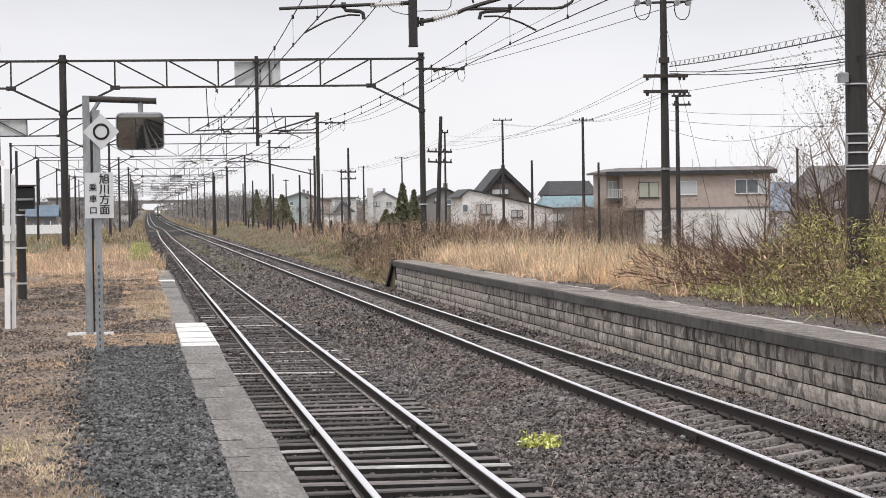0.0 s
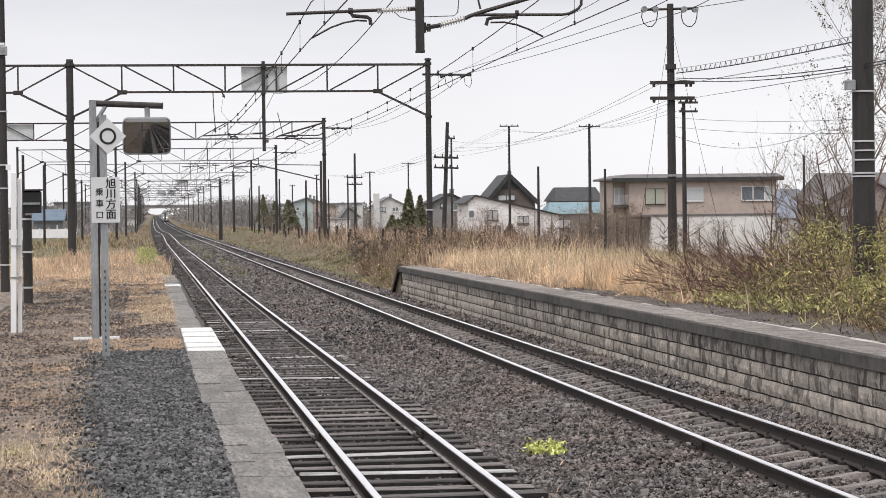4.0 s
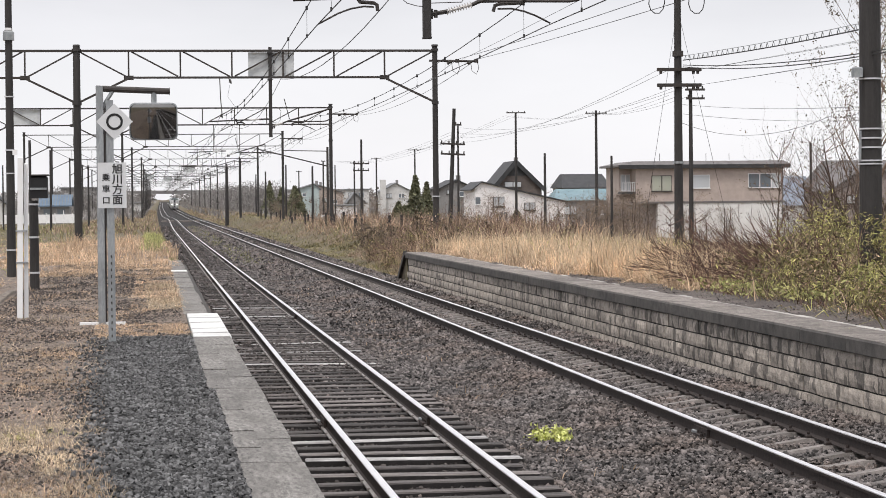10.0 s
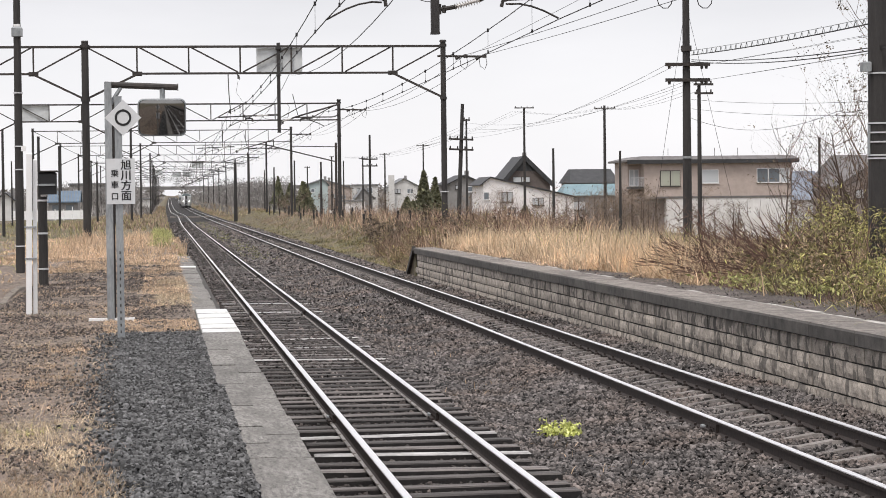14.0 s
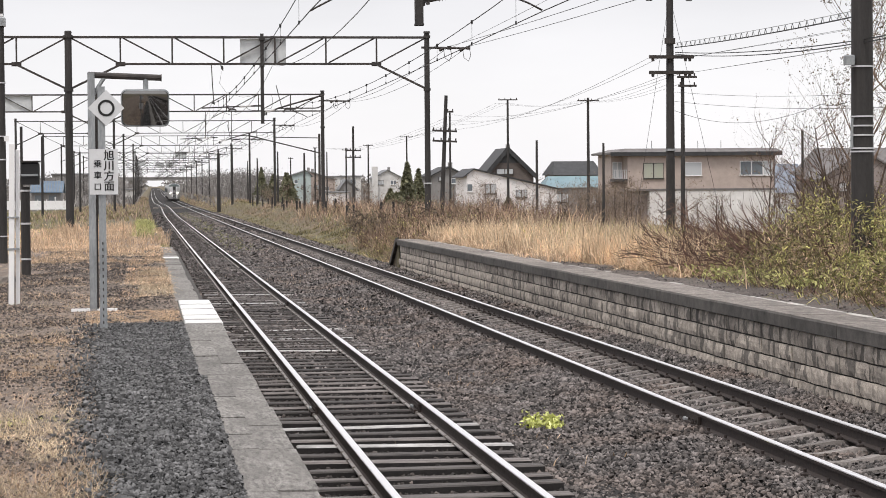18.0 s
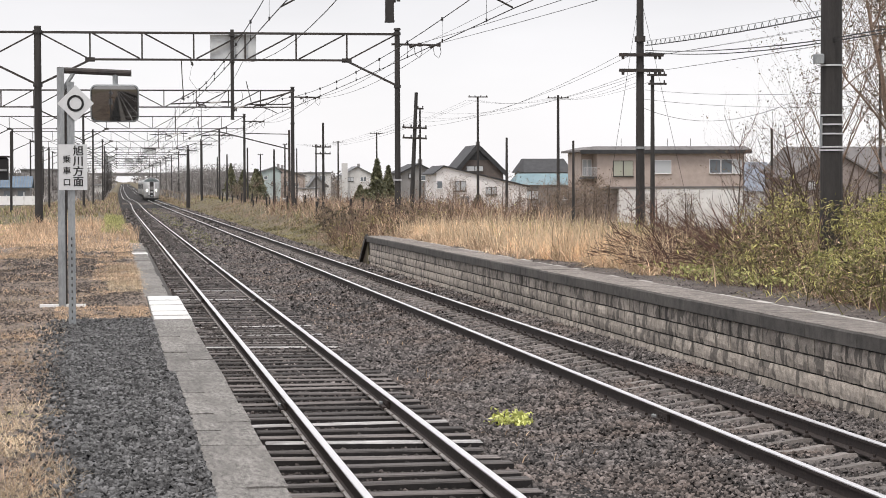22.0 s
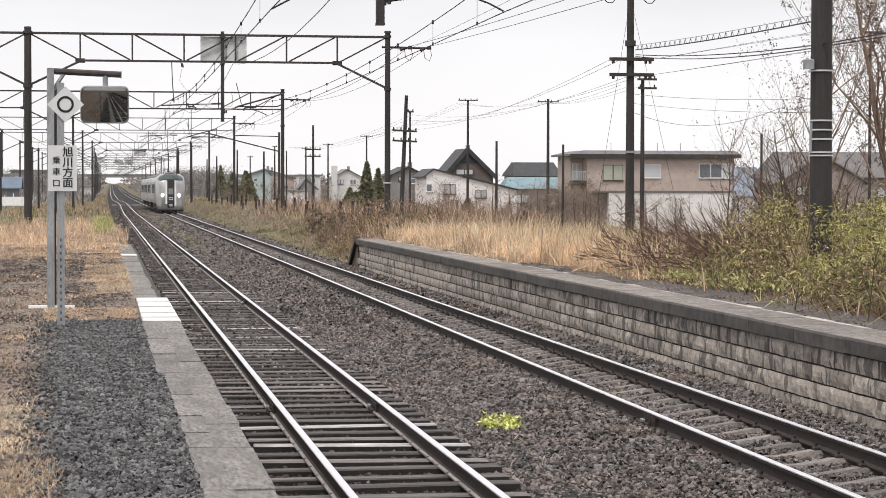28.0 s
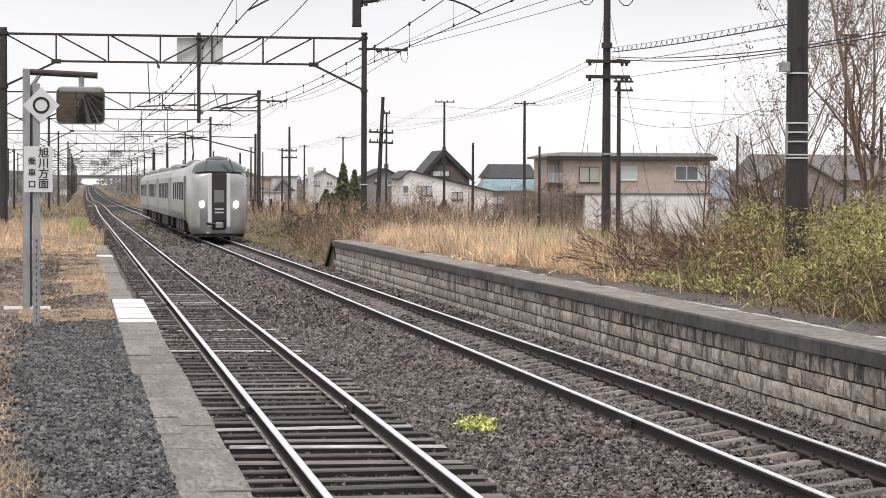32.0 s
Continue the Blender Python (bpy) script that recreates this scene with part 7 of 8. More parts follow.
def make_train():
    ob = thing("train", "silver express train with lit headlights and a dark front door", "train", pose(TRACK_2, 102, 0))
    # front car with its rounded nose
    body = loft([ring_of(0.86, 0.40, 3.06, 0.0, r=0.36), ring_of(1.02, 0.34, 3.10, 0.06, r=0.40), ring_of(1.14, 0.32, 3.18, 0.22, r=0.46), ring_of(1.22, 0.32, 3.36, 0.52, r=0.54),
                 ring_of(1.28, 0.40, 3.56, 0.95, r=0.62), ring_of(1.32, 0.55, 3.70, 1.4, r=0.70), ring_of(1.36, 0.8, 3.75, 2.2, r=0.72), ring_of(1.40, 0.9, 3.68, 3.5, r=0.62),
                 ring_of(1.42, 0.9, 3.55, 5.5, r=0.55), ring_of(1.42, 0.9, 3.50, CAR - 0.3, r=0.55)])
    car = part("front_car", body, M_NOSE, ob, "silver front car with a rounded nose", smooth=True)
    part("front_door", Solid().box(-0.33, -0.05, 0.62, 0.33, 0.06, 3.08, cut=0.02), M_TRAINDARK, car, "dark grey front door")
    part("door_window", Solid().box(-0.22, -0.06, 1.75, 0.22, -0.045, 2.3), M_GREYWALL, car, "grey display pane")
    part("door_mark", Solid().box(-0.2, -0.058, 1.42, 0.2, -0.049, 1.48), M_BAND, car)
    part("door_mark", Solid().box(-0.2, -0.058, 1.26, 0.2, -0.049, 1.33), M_BAND, car)
    for sx in (-1, 1):
        a, b = sorted((sx * 0.335, sx * 0.50))
        part("white_pillar", Solid().box(a, -0.035, 0.66, b, 0.06, 3.06, cut=0.015), M_TRAINWHITE, car, "white panel beside the door")
        # headlamps
        lamp = Solid()
        c, n = (sx * 0.77, 1.66), 14
        v = [(c[0] + 0.10 * math.cos(2 * math.pi * i / n), -0.06 + 0.05 * max(sx * (c[0] + 0.10 * math.cos(2 * math.pi * i / n)) - 0.7, 0), c[1] + 0.15 * math.sin(2 * math.pi * i / n)) for i in range(n)]
        lamp.add(v + [(p[0], p[1] + 0.25, p[2]) for p in v], [tuple(range(n))[::-1]] + [(i, (i + 1) % n, n + (i + 1) % n, n + i) for i in range(n)])
        part("headlight", lamp, M_LAMP, car, "lit white headlight")
    # windscreen, wrapped round the top of the nose
    scr = Solid()
    nx, nz = 12, 5
    v = []
    for j in range(nz + 1):
        t = j / nz
        for i in range(nx + 1):
            u = (i / nx - 0.5) * 2
            wide = 1.20 - 0.40 * t ** 1.3
            x = u * wide
            v.append((x, -0.05 + 1.15 * t + 0.46 * abs(u) ** 2.4, 3.14 + 0.56 * math.sin(t * math.pi / 2) - (0.06 + 0.12 * t) * abs(u) ** 3))
    scr.add(v, [(j * (nx + 1) + i, j * (nx + 1) + i + 1, (j + 1) * (nx + 1) + i + 1, (j + 1) * (nx + 1) + i) for j in range(nz) for i in range(nx)])
    screen = part("windscreen", scr, M_SCREEN, car, "greenish wrapped windscreen", smooth=True)
    for x in (-0.62, 0.66):
        part("screen_post", Solid().bar((x, 0.02, 3.14), (x * 0.80, 0.95, 3.70), 0.06, 0.05), M_TRAINDARK, screen)
    part("wiper", Solid().tube((0.5, -0.02, 3.19), (0.15, 0.35, 3.49), 0.02, n=4), M_TRAINDARK, screen)
    cap = Solid()
    nu, nv = 14, 5
    v = []
    for b in range(nv + 1):
        lat = math.pi / 2 * b / nv
        for a in range(nu):
            lon = 2 * math.pi * a / nu
            v.append((0.50 * math.cos(lat) * math.cos(lon), 1.62 + 0.85 * math.cos(lat) * math.sin(lon), 3.66 + 0.19 * math.sin(lat) + 0.05 * math.cos(lat) * math.sin(lon)))
    cap.add(v, [(b * nu + a, b * nu + (a + 1) % nu, (b + 1) * nu + (a + 1) % nu, (b + 1) * nu + a) for b in range(nv) for a in range(nu)])
    part("screen_cap", cap, M_TRAINDARK, car, "dark rounded roof cap", smooth=True)
    part("coupler_pocket", Solid().box(-0.30, -0.06, 0.52, 0.30, 0.02, 0.98), M_BLACK, car)
    part("coupler", Solid().box(-0.17, -0.35, 0.62, 0.17, -0.05, 0.86, cut=0.05), M_GALV, car, "grey coupler head")
    part("coupler_hose", Solid().tube((-0.55, -0.05, 0.8), (-0.2, -0.25, 0.75), 0.06, n=6), M_BLACK, car)
    part("snow_plough", loft([ring_of(0.85, 0.20, 0.40, 0.08, r=0.05), ring_of(1.15, 0.18, 0.42, 0.45, r=0.05), ring_of(1.25, 0.2, 0.55, 1.2, r=0.05)]), M_UNDER, car, "dark snow plough")
    for k in range(4):
        y0 = k * CAR
        if k:
            car = part("car", loft([ring_of(1.42, 0.9, 3.52, y0 + 0.25, r=0.55), ring_of(1.42, 0.9, 3.52, y0 + CAR - 0.25, r=0.55)]), M_TRAIN, ob, "silver passenger car", smooth=False)
            part("gangway", Solid().box(-0.6, y0 - 0.32, 0.95, 0.6, y0 + 0.27, 3.1), M_UNDER, car, "dark gangway")
        for sx in (-1, 1):
            x0, x1 = sorted((sx * 1.415, sx * 1.428))
            for i in range(6):
                a = y0 + (4.4 if k == 0 else 2.9) + i * 2.45
                if a + 1.9 < y0 + CAR - 1.6:
                    part("window", Solid().box(x0, a, 1.84, x1, a + 1.55, 2.68), M_TRAINGLASS, car)
            for a in ((2.9,) if k == 0 else (1.0,)) + (CAR - 1.9,):
                part("side_door", Solid().box(x0, y0 + a, 1.05, x1, y0 + a + 0.85, 2.95), M_GALV, car, "grey side door")
        for a in (2.6, 15.2):
            bogie = part("bogie", Solid().box(-1.15, y0 + a, 0.32, 1.15, y0 + a + 2.6, 0.82, cut=0.1), M_UNDER, ob, "dark bogie")
            for w in (0.25, 2.35):
                for sx in (-1, 1):
                    part("wheel", Solid().tube((sx * 0.52, y0 + a + w, 0.432), (sx * 0.66, y0 + a + w, 0.432), 0.43, n=16), M_UNDER, bogie)
        for a, b in ((6.0, 8.2), (8.6, 10.2), (10.8, 14.4)):
            part("equipment_box", Solid().box(-1.3, y0 + a, 0.35, 1.3, y0 + b, 0.9), M_UNDER, ob)
        part("roof_unit", Solid().box(-0.9, y0 + 7.5, 3.36, 0.9, y0 + 12, 3.75, cut=0.12), M_GREYWALL, ob, "grey roof unit")
    # pantograph on the second car
    pan = part("pantograph", Solid().box(-0.6, 23.0, 3.45, 0.6, 25.2, 3.62), M_UNDER, ob, "raised dark pantograph")
    part("lower_arm", Solid().tube((0, 25.0, 3.6), (0, 23.2, 4.3), 0.05, n=6), M_UNDER, pan)
    part("upper_arm", Solid().tube((0, 23.2, 4.3), (0, 24.6, 5.2), 0.04, n=6), M_UNDER, pan)
    part("collector", Solid().box(-0.8, 24.5, 5.2, 0.8, 24.75, 5.26), M_UNDER, pan)
    return ob


train = make_train()


def motions():
    rows = []
    for i in range(0, 33):
        y = 102.0 + 27.0 * (32 - i) + (0.9 * (32 - i) if i < 24 else 0.9 * 8 * ((32 - i) / 8) ** 2)
        dx, dz = bend(y)
        ahead = bend(y + 20)
        rows.append((float(i), pose(TRACK_2 + dx, y, dz, math.degrees((ahead[1] - dz) / 20), 0, -math.degrees((ahead[0] - dx) / 20))))
    walk(train, rows)


# ---- pieces of tracks and platforms ----
def make_sleepers():
    wood = Solid().box(-1.05, -0.095, -0.32, 1.05, 0.095, -0.150, cut=0.012).mesh("sleeper", M_WOOD_SLEEPER)
    pale = Solid().box(-1.05, -0.095, -0.32, 1.05, 0.095, -0.148, cut=0.012).mesh("sleeper", M_PALE_SLEEPER)
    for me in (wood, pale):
        # bleached upper face; tarred sides near-black, with the gaps' shade in their colour
        me.materials.append(M_SHADED_TAR)
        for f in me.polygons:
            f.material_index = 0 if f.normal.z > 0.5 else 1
    rest = Solid()
    y, i = 8.0 - 0.594 * 40, 0
    while y < 230:
        dx, dz = bend(y)
        x = TRACK_1 + near_shift(y) + dx + random.uniform(-0.05, 0.05)
        if y < 150:
            part("sleeper", pale if round((y - 8.0) / 0.594) in (23, 26, 45, 50, 54, 70, 77) else wood, None, track_1, m=pose(x, y, dz + random.uniform(-0.012, 0.0), 0, random.uniform(-0.6, 0.6), random.uniform(-1.3, 1.3)))
        else:
            rest.box(x - 1.05, y - 0.11, -0.29 + dz, x + 1.05, y + 0.11, -0.15 + dz)
        y += 0.594
    part("sleepers_beyond", rest, M_WOOD_SLEEPER, track_1)["kind"] = "stuff"
    s = Solid()
    ends = ((-1.0, -0.175), (-0.70, -0.150), (-0.42, -0.150), (-0.08, -0.202), (0.08, -0.202), (0.42, -0.150), (0.70, -0.150), (1.0, -0.175))
    v = [p for x, z in ends for p in ((x, -0.13, -0.3), (x, 0.13, -0.3), (x, 0.068, z), (x, -0.068, z))]
    s.add(v, [(3, 2, 1, 0), (28, 29, 30, 31)] + [(k * 4 + e, k * 4 + (e + 1) % 4, k * 4 + 4 + (e + 1) % 4, k * 4 + 4 + e) for k in range(7) for e in range(4)])
    conc = s.mesh("sleeper", M_CONC_SLEEPER)
    y = 14.0 - 0.665 * 50
    while y < 130:
        part("sleeper", conc, None, track_2, m=pose(TRACK_2, y + random.uniform(-0.02, 0.02), random.uniform(-0.008, 0.004), 0, 0, random.uniform(-0.6, 0.6)))
        y += 0.665


make_sleepers()


def make_fastenings():
    """Clips and spikes that hold the rails to the sleepers."""
    clip = Solid().box(-0.03, -0.04, -0.155, 0.03, 0.04, -0.118, cut=0.012).tube((0, 0, -0.113), (0, 0, -0.085), 0.016, n=5).mesh("rail_clip", M_RAIL_SIDE)
    spike = Solid().box(-0.014, -0.014, -0.150, 0.014, 0.014, -0.120, cut=0.005).mesh("spike", M_RAIL_FOOT)
    for rail in (-HALF, HALF):
        for side in (-1, 1):
            for i in range(70):
                part("rail_clip", clip, None, track_2, m=pose(TRACK_2 + rail + side * 0.095, 14.0 + 0.665 * i, 0))
                part("spike", spike, None, track_1, m=pose(TRACK_1 + rail + side * 0.060, 8.0 + 0.594 * i + side * 0.04, 0))


make_fastenings()


def make_slabs():
    """The edge of the near platform: concrete slabs, some painted white, each a little out of line."""
    # two rows of slabs with joints that don't meet
    inner = [-15.0 + 1.9 * k for k in range(14)] + [11.7, 13.65, 14.5, 15.56, 17.2, 19.17, 21.44, 23.72, 26.75]
    outer = [-15.0 + 1.9 * k for k in range(14)] + [11.7, 13.62, 15.0, 16.3, 18.05, 19.15, 20.42, 22.52, 25.2, 26.75]
    for seams, row in ((inner, 0), (outer, 1)):
        for a, b in zip(seams[:-1], seams[1:]):
            x0, x1 = (0.50 if a < 19 else 0.445, 0.670) if row == 0 else (0.670, EDGE_X + random.uniform(-0.010, 0.012))
            h = (b - a) / 2
            s = Solid().box(x0, 0.027 - h, -0.14, x1, h - 0.027, 0)
            part("slab", s, M_SLAB, platform_near, m=pose(0, (a + b) / 2, TOP + random.uniform(-0.002, 0.002), random.uniform(-0.22, 0.22)))
    for a, b in zip([26.75, 27.6, 28.6, 30.1, 31.3], [27.6, 28.6, 30.1, 31.3, 32.6]):
        s = Solid().box(0.46, a + 0.12, 0.62, EDGE_X + 0.015 + random.uniform(-0.006, 0.012), b - 0.12, TOP + random.uniform(0.0, 0.004), cut=0.012)
        part("slab", s, M_WHITE_SLAB, platform_near, "white-painted concrete slab")
    part("slab", Solid().box(0.47, 26.8, 0.60, EDGE_X, 32.55, TOP - 0.005), M_SLAB, platform_near, "grey slab under the white ones")
    y = 32.6
    while y < 62:
        b = y + random.choice((1.0, 1.4, 1.9, 2.2))
        s = Solid().box(0.41, y + 0.01, 0.60, 0.765 + random.uniform(-0.015, 0.015), b - 0.01, TOP + random.uniform(-0.02, 0.005), cut=0.01)
        part("slab", s, M_SLAB, platform_near)
        y = b
    part("slab", Solid().box(0.40, 52.9, 0.60, 0.775, 53.7, TOP + 0.012, cut=0.01), M_WHITE_SLAB, platform_near, "white-painted slab")
    # a low kerb of old timbers along the other side, bedded in earth
    r = random.Random(8)
    for x0, y0, x1, y1 in ((-2.36, 20, -2.40, 23.9), (-2.38, 24.0, -2.41, 27.9), (-2.39, 28.0, -2.44, 31.4), (-2.43, 31.5, -2.48, 34.8), (-2.47, 34.9, -2.53, 38.6), (-2.52, 38.7, -2.56, 42.8), (-4.66, 64.9, -4.5, 69.4)):
        pts = [Vector((x0, y0, 0.72)).lerp(Vector((x1, y1, 0.72)), k / 6) + Vector((r.uniform(-0.03, 0.03), 0, r.uniform(-0.035, 0.02))) for k in range(7)]
        part("kerb", Solid().path(pts, [r.uniform(0.075, 0.10) for k in range(7)], n=6), M_KERB, platform_near, "low weathered timber kerb")


make_slabs()


def make_wall_pieces():
    # dark slab under a worn sheet, paler so its colour holds the sky light
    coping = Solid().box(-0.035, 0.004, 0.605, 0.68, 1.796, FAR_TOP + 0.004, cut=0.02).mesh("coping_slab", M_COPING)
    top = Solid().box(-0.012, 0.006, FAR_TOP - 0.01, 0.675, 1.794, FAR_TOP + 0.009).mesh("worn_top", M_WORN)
    y = 12.0
    while y < FAR_END - 0.2:
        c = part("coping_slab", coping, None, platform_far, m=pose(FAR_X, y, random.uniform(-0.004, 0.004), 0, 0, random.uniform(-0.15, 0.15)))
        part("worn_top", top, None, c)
        y += 1.8
    rest = Solid()
    rest.box(FAR_X - 0.02, -40, 0.60, FAR_X + 0.34, 11.98, FAR_TOP)
    part("coping_beyond", rest, M_COPING, platform_far)
    # courses of rough-faced blocks
    shapes = []
    for k in range(8):
        w = (0.55, 0.62, 0.70, 0.78, 0.48, 0.66, 0.86, 0.58)[k]
        s = Solid()
        r = random.Random(k)
        ny, nz = 6, 3
        v = []
        for j in range(nz + 1):
            for i in range(ny + 1):
                edge = i in (0, ny) or j in (0, nz)
                v.append(((0.011 if edge else r.uniform(-0.007, 0.005)), 0.005 + (w - 0.010) * i / ny + (r.uniform(-0.004, 0.004) if i in (0, ny) else 0), 0.177 * j / nz + (r.uniform(-0.005, 0.003) if j in (0, nz) else 0)))
        n0 = len(v)
        v += [(0.10, p[1], p[2]) for p in v]
        f = [(j * (ny + 1) + i, (j + 1) * (ny + 1) + i, (j + 1) * (ny + 1) + i + 1, j * (ny + 1) + i + 1) for j in range(nz) for i in range(ny)]
        loop = [i for i in range(ny + 1)] + [j * (ny + 1) + ny for j in range(1, nz + 1)] + [nz * (ny + 1) + i for i in range(ny - 1, -1, -1)] + [j * (ny + 1) for j in range(nz - 1, 0, -1)]
        f += [(loop[i], loop[(i + 1) % len(loop)], loop[(i + 1) % len(loop)] + n0, loop[i] + n0) for i in range(len(loop))]
        s.add(v, f)
        shapes.append((w, s, s.mesh("block", M_BLOCK)))
    rest = Solid()
    for c in range(4):
        z = 0.604 - 0.199 * (c + 1)
        y = 12.0 - c * 0.17
        while y < FAR_END - 0.5:
            w, s, me = random.choice(shapes)
            off = random.uniform(-0.006, 0.008)
            if 20.5 < y < 51:
                part("block", me, None, platform_far, m=pose(FAR_X + 0.02 + off, y, z))
            else:
                rest.add([(p[0] + FAR_X + 0.02 + off, p[1] + y, p[2] + z) for p in s.v], s.f)
            y += w
    part("blocks_beyond", rest, M_BLOCK, platform_far)["kind"] = "stuff"


make_wall_pieces()


def scatter_stones(name, points, size, material, label, category, blocky=True):
    """Loose angular stones, each an irregular broken lump bedded in what lies below."""
    p = np.asarray(points)
    n = len(p)
    if blocky:
        base = np.array([(-1, -1, -0.6), (1, -1, -0.6), (1, 1, -0.6), (-1, 1, -0.6), (-0.75, -0.75, 0.7), (0.75, -0.75, 0.7), (0.75, 0.75, 0.7), (-0.75, 0.75, 0.7)], float)
        f = np.array([(4, 5, 6, 7), (0, 1, 5, 4), (1, 2, 6, 5), (2, 3, 7, 6), (3, 0, 4, 7)])
    else:
        base = np.array([(1, 0, -0.3), (0, 1, -0.3), (-1, 0, -0.3), (0, -1, -0.3), (0, 0, 0.8)], float)
        f = np.array([(0, 1, 4), (1, 2, 4), (2, 3, 4), (3, 0, 4)])
    k = len(base)
    v = (base[None] + rng.normal(0, 0.24, (n, k, 3))) * rng.uniform(0.42, 1.3, (n, 1, 3))
    a, b, c = rng.uniform(0, 2 * np.pi, (n, 1)), rng.normal(0, 0.5, (n, 1)), rng.normal(0, 0.5, (n, 1))
    x, y, z = v[..., 0], v[..., 1], v[..., 2]
    y, z = y * np.cos(b) - z * np.sin(b), y * np.sin(b) + z * np.cos(b)
    x, z = x * np.cos(c) - z * np.sin(c), x * np.sin(c) + z * np.cos(c)
    x, y = x * np.cos(a) - y * np.sin(a), x * np.sin(a) + y * np.cos(a)
    v = np.stack([x, y, z], -1) * (size * rng.uniform(0.55, 1.3, n))[:, None, None] + p[:, None]
    f = (f[None] + (np.arange(n) * k)[:, None, None]).reshape(-1, f.shape[1])
    ob = new(name, raw_mesh(name, v.reshape(-1, 3), f, material))
    return tagged(ob, label, category, kind="stuff")


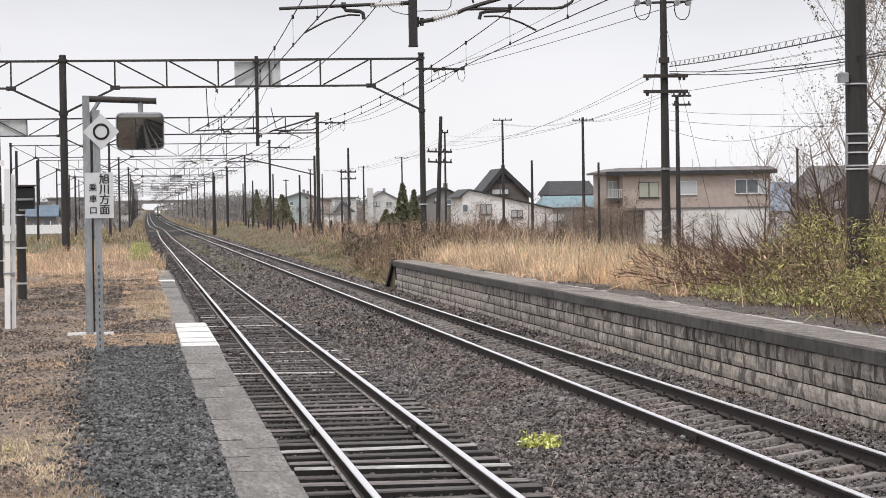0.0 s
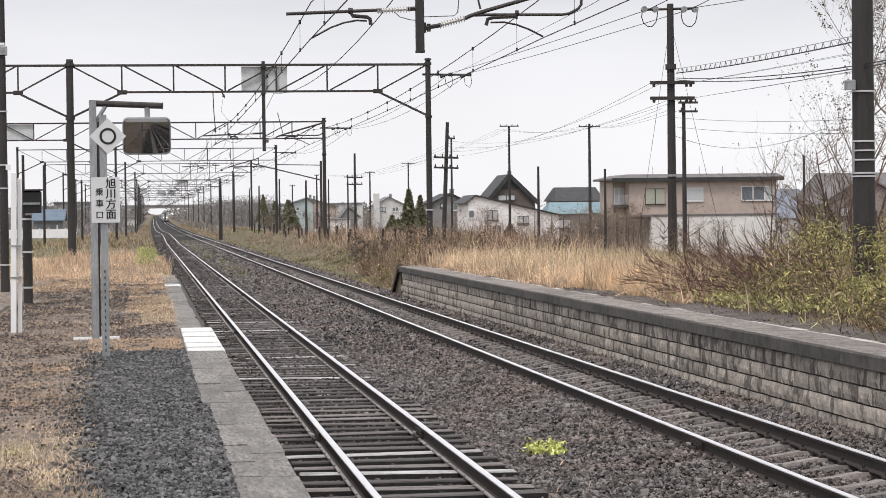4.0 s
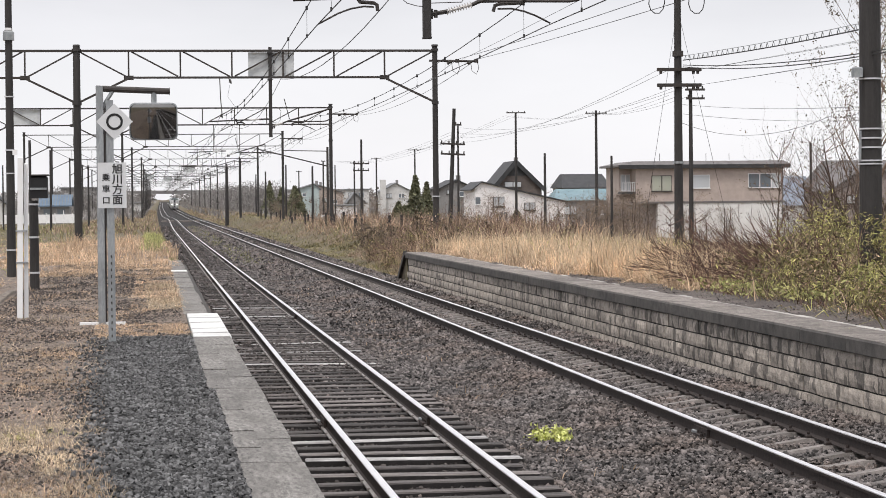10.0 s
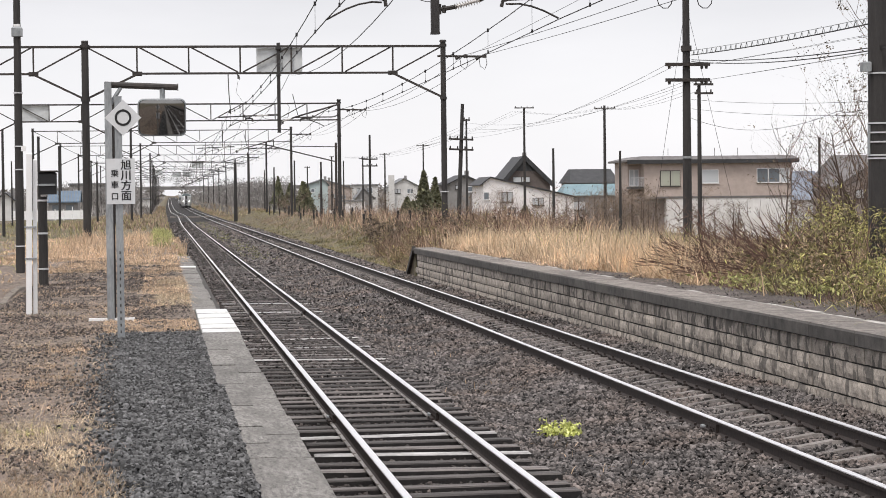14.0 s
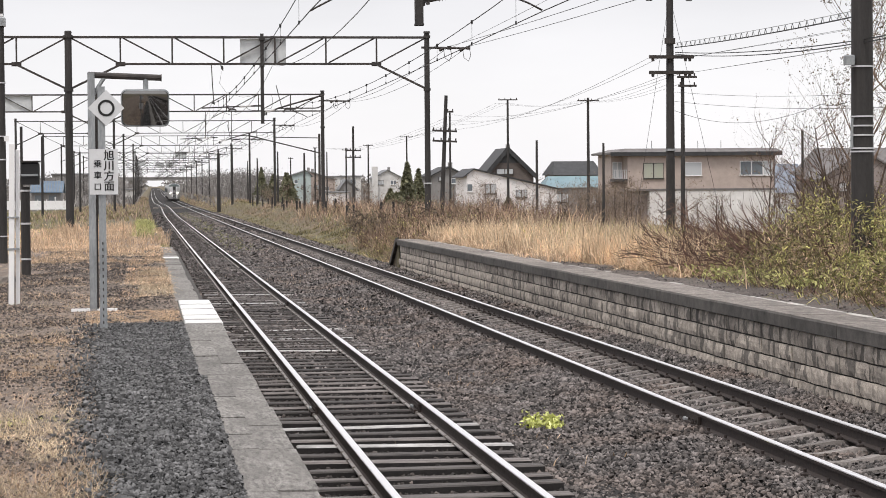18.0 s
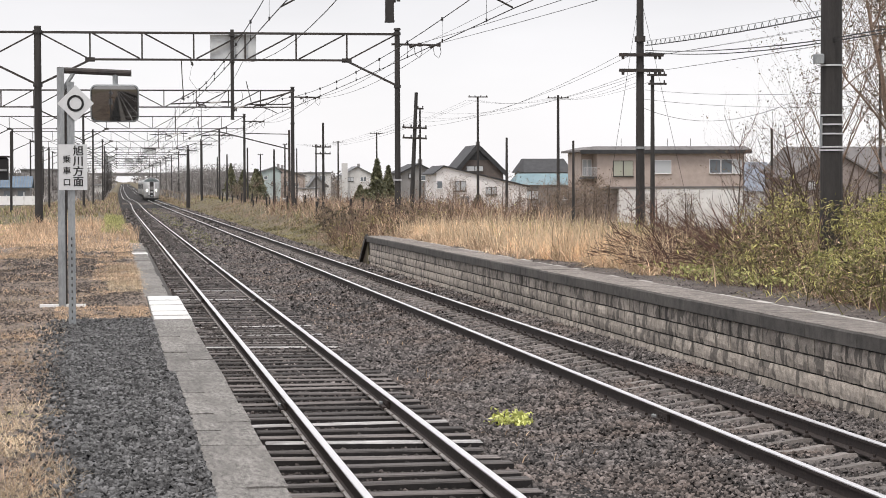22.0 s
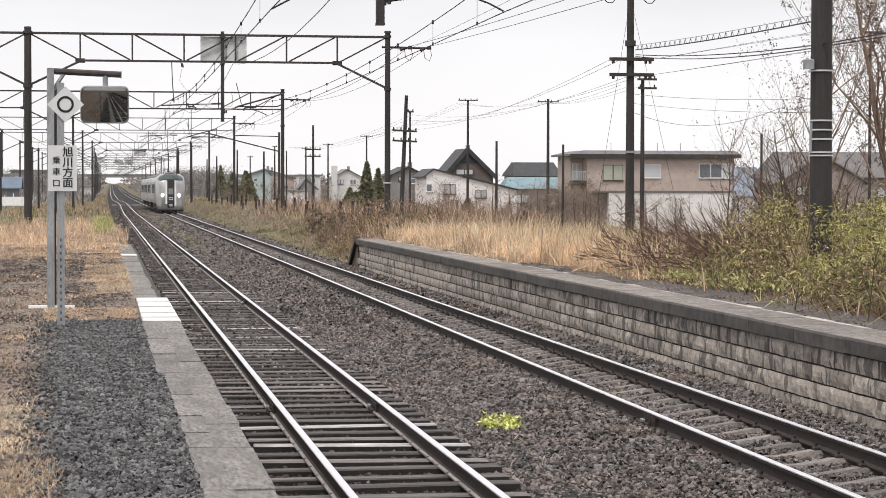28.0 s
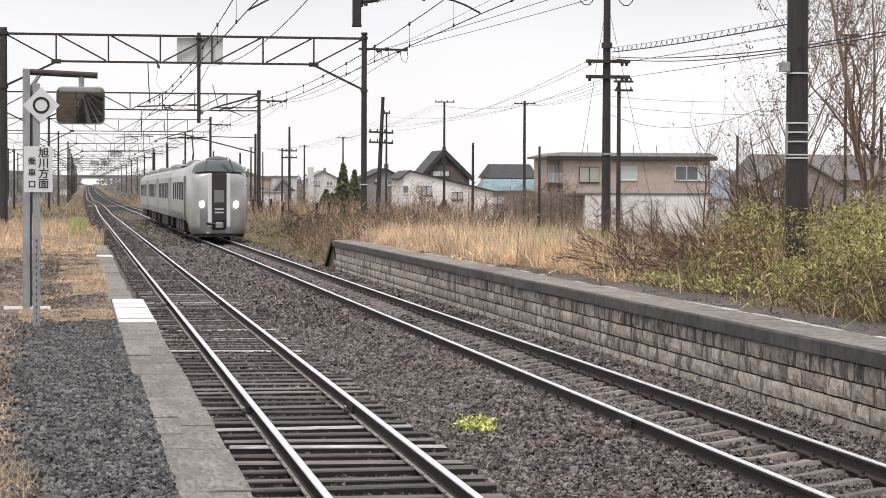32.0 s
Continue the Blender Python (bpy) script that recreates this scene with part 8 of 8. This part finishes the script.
def make_ballast():
    pts, dark = [], []
    bare = rng.uniform(0.72, 1.0, 200)
    cover_r, cover_l = rng.uniform(0.66, 1.15, 400), rng.uniform(0.75, 1.2, 400)
    for y0, y1, density in ((-14, 11, 120), (11, 20, 860), (20, 30, 700), (30, 42, 430), (42, 75, 150), (75, 130, 55), (130, 255, 15)):
        x_far = min(7.85, 0.345 * y1 + 0.4) if y1 > 11 else 7.85
        n = int((x_far - 0.95) * (y1 - y0) * density)
        x = rng.uniform(0.95, x_far, n)
        y = rng.uniform(y0, y1, n)
        z = np.interp(x, [0.95, 1.15, 1.5, 3.4, 3.8, 4.3, 4.8, 5.2, 7.2, 7.45, 7.8], [-0.36, -0.26, -0.212, -0.212, -0.24, -0.26, -0.24, -0.205, -0.195, -0.15, -0.12])
        # stones keep off the sleepers and rails, but bury many sleepers further on
        in_1 = np.abs(x - TRACK_1) < 1.05
        bury = 0.10 + 0.55 * np.clip((y - 24) / 14, 0, 1)
        on_1 = in_1 & (np.abs((y - 8.0 + 0.297) % 0.594 - 0.297) < 0.12)
        on_1 &= rng.random(n) > bury * (np.abs(x - TRACK_1) < 1.0)
        k = np.floor((y - 8.0 + 0.297) / 0.594).astype(int).clip(0, 399)
        on_1 &= ~((x - TRACK_1 > cover_r[k]) | (TRACK_1 - x > cover_l[k]))
        z = np.where(in_1, z - 0.006 + 0.036 * np.clip((y - 22) / 12, 0, 1), z)
        on_2 = (np.abs(x - TRACK_2 - 0.21) < 0.31) & (rng.random(n) < bare[np.floor((y - 14.0 + 0.3325) / 0.665).astype(int).clip(0, 199)]) & (np.abs((y - 14.0 + 0.3325) % 0.665 - 0.3325) < 0.10)
        on_rail = np.zeros(n, bool)
        for r in (TRACK_1 - HALF, TRACK_1 + HALF, TRACK_2 - HALF, TRACK_2 + HALF):
            on_rail |= np.abs(x - r) < 0.075
        z = z + np.interp(np.abs(x - TRACK_2), [0.0, 0.3, 0.5, 0.6, 1.0, 1.6], [-0.018, -0.006, 0.004, 0.056, 0.052, 0.0]) + rng.uniform(-0.022, 0.016, n)
        keep = ~(on_1 | on_2 | on_rail)
        p = np.stack([x, y, z], -1)
        # stones about track 1: oil-dark, with the shade between sleepers in their colour
        oily = (np.abs(x - TRACK_1) < 1.0) & (rng.random(n) < np.clip((46 - y) / 22, 0.72, 0.9))
        oily |= (x < 1.75) & (y > 27) & (rng.random(n) < 0.6)
        pts.append(p[keep & ~oily])
        dark.append(p[keep & oily])
    for name, group, material, label in (("ballast_stones", pts, M_STONE, "loose grey-brown crushed ballast stones"), ("oily_shaded_ballast", dark, M_DARK_STONE, "oily ballast stones between the near rails, darkened as shade")):
        p = np.concatenate(group)
        near = (p[:, 1] < 42) & (p[:, 1] > 11)
        scatter_stones(name, p[near], np.interp(p[near, 1], [15, 42], [0.016, 0.025]), material, label, "ballast")
        p = p[~near]
        scatter_stones(name, p, np.interp(p[:, 1], [11, 12, 42, 75, 200], [0.045, 0.036, 0.036, 0.058, 0.12]), material, label, "ballast", False)
    bed = Solid()
    ys = list(np.arange(9.0, 27.0, 0.3))
    v = [(x + 0.05 * noise.noise((0, y * 2, 3)), y, TOP + 0.003 + 0.006 * noise.noise((x * 3, y * 3, 4))) for y in ys for x in np.linspace(np.interp(y, [10, 13, 17, 25], [-0.13, -0.22, -0.33, -0.47]), 0.36, 6)]
    bed.add([p if k % 6 else (p[0] + 0.12 * noise.noise((1, p[1] * 1.3, 8)), p[1], p[2] - 0.02) for k, p in enumerate(v)], [(j * 6 + i, j * 6 + i + 1, (j + 1) * 6 + i + 1, (j + 1) * 6 + i) for j in range(len(ys) - 1) for i in range(5)])
    part("gravel_bed", bed, M_GRAVEL, platform_near, "gravel bed, near-black for the shade between its stones", smooth=True)
    n = 47000
    y = 9.5 + (26.9 - 9.5) * rng.random(n) ** 1.1
    x = np.interp(y, [10, 13, 17, 25], [-0.15, -0.25, -0.36, -0.5]) + rng.random(n) ** 1.05 * 0.98 - np.abs(rng.normal(0, 0.17, n)) * (rng.random(n) < 0.35)
    keep = (x < np.where(y < 19.1, 0.495, 0.44))
    p = np.stack([x, y, TOP + rng.uniform(-0.012, 0.011, n)], -1)[keep]
    scatter_stones("platform_gravel", p, 0.0118, M_GRAVEL_STONE, "dark grey gravel spread beside the platform edge", "gravel")
    n = 2600
    x = rng.uniform(8.1, 9.8, n)
    y = rng.uniform(22, 68, n)
    scatter_stones("loose_grit", np.stack([x, y, np.full(n, FAR_TOP - 0.012)], -1), 0.011, M_STONE, "grit and small stones on the worn asphalt", "gravel")
    n = 40000
    x = rng.uniform(-2.4, 0.42, n)
    y = 11 + 49 * rng.random(n) ** 1.4 + rng.normal(0, 1.0, n)
    open_ground = ((x < -0.45) | (y > 27.2)) & (np.array([noise.noise((a * 1.6, b * 0.8, 5.0)) for a, b in zip(x, y)]) > rng.normal(-0.25, 0.2, n))
    x, y, n = x[open_ground], y[open_ground], int(open_ground.sum())
    for k, material in enumerate((M_DARK_STONE, M_EARTH_CLOD)):
        p = np.stack([x, y, np.full(n, TOP - 0.010)], -1)[k::2]
        scatter_stones("loose_stones", p, np.interp(p[:, 1], [20, 50], [0.0105, 0.016]), material, "small loose stones trodden into the earth", "gravel")


make_ballast()

motions()
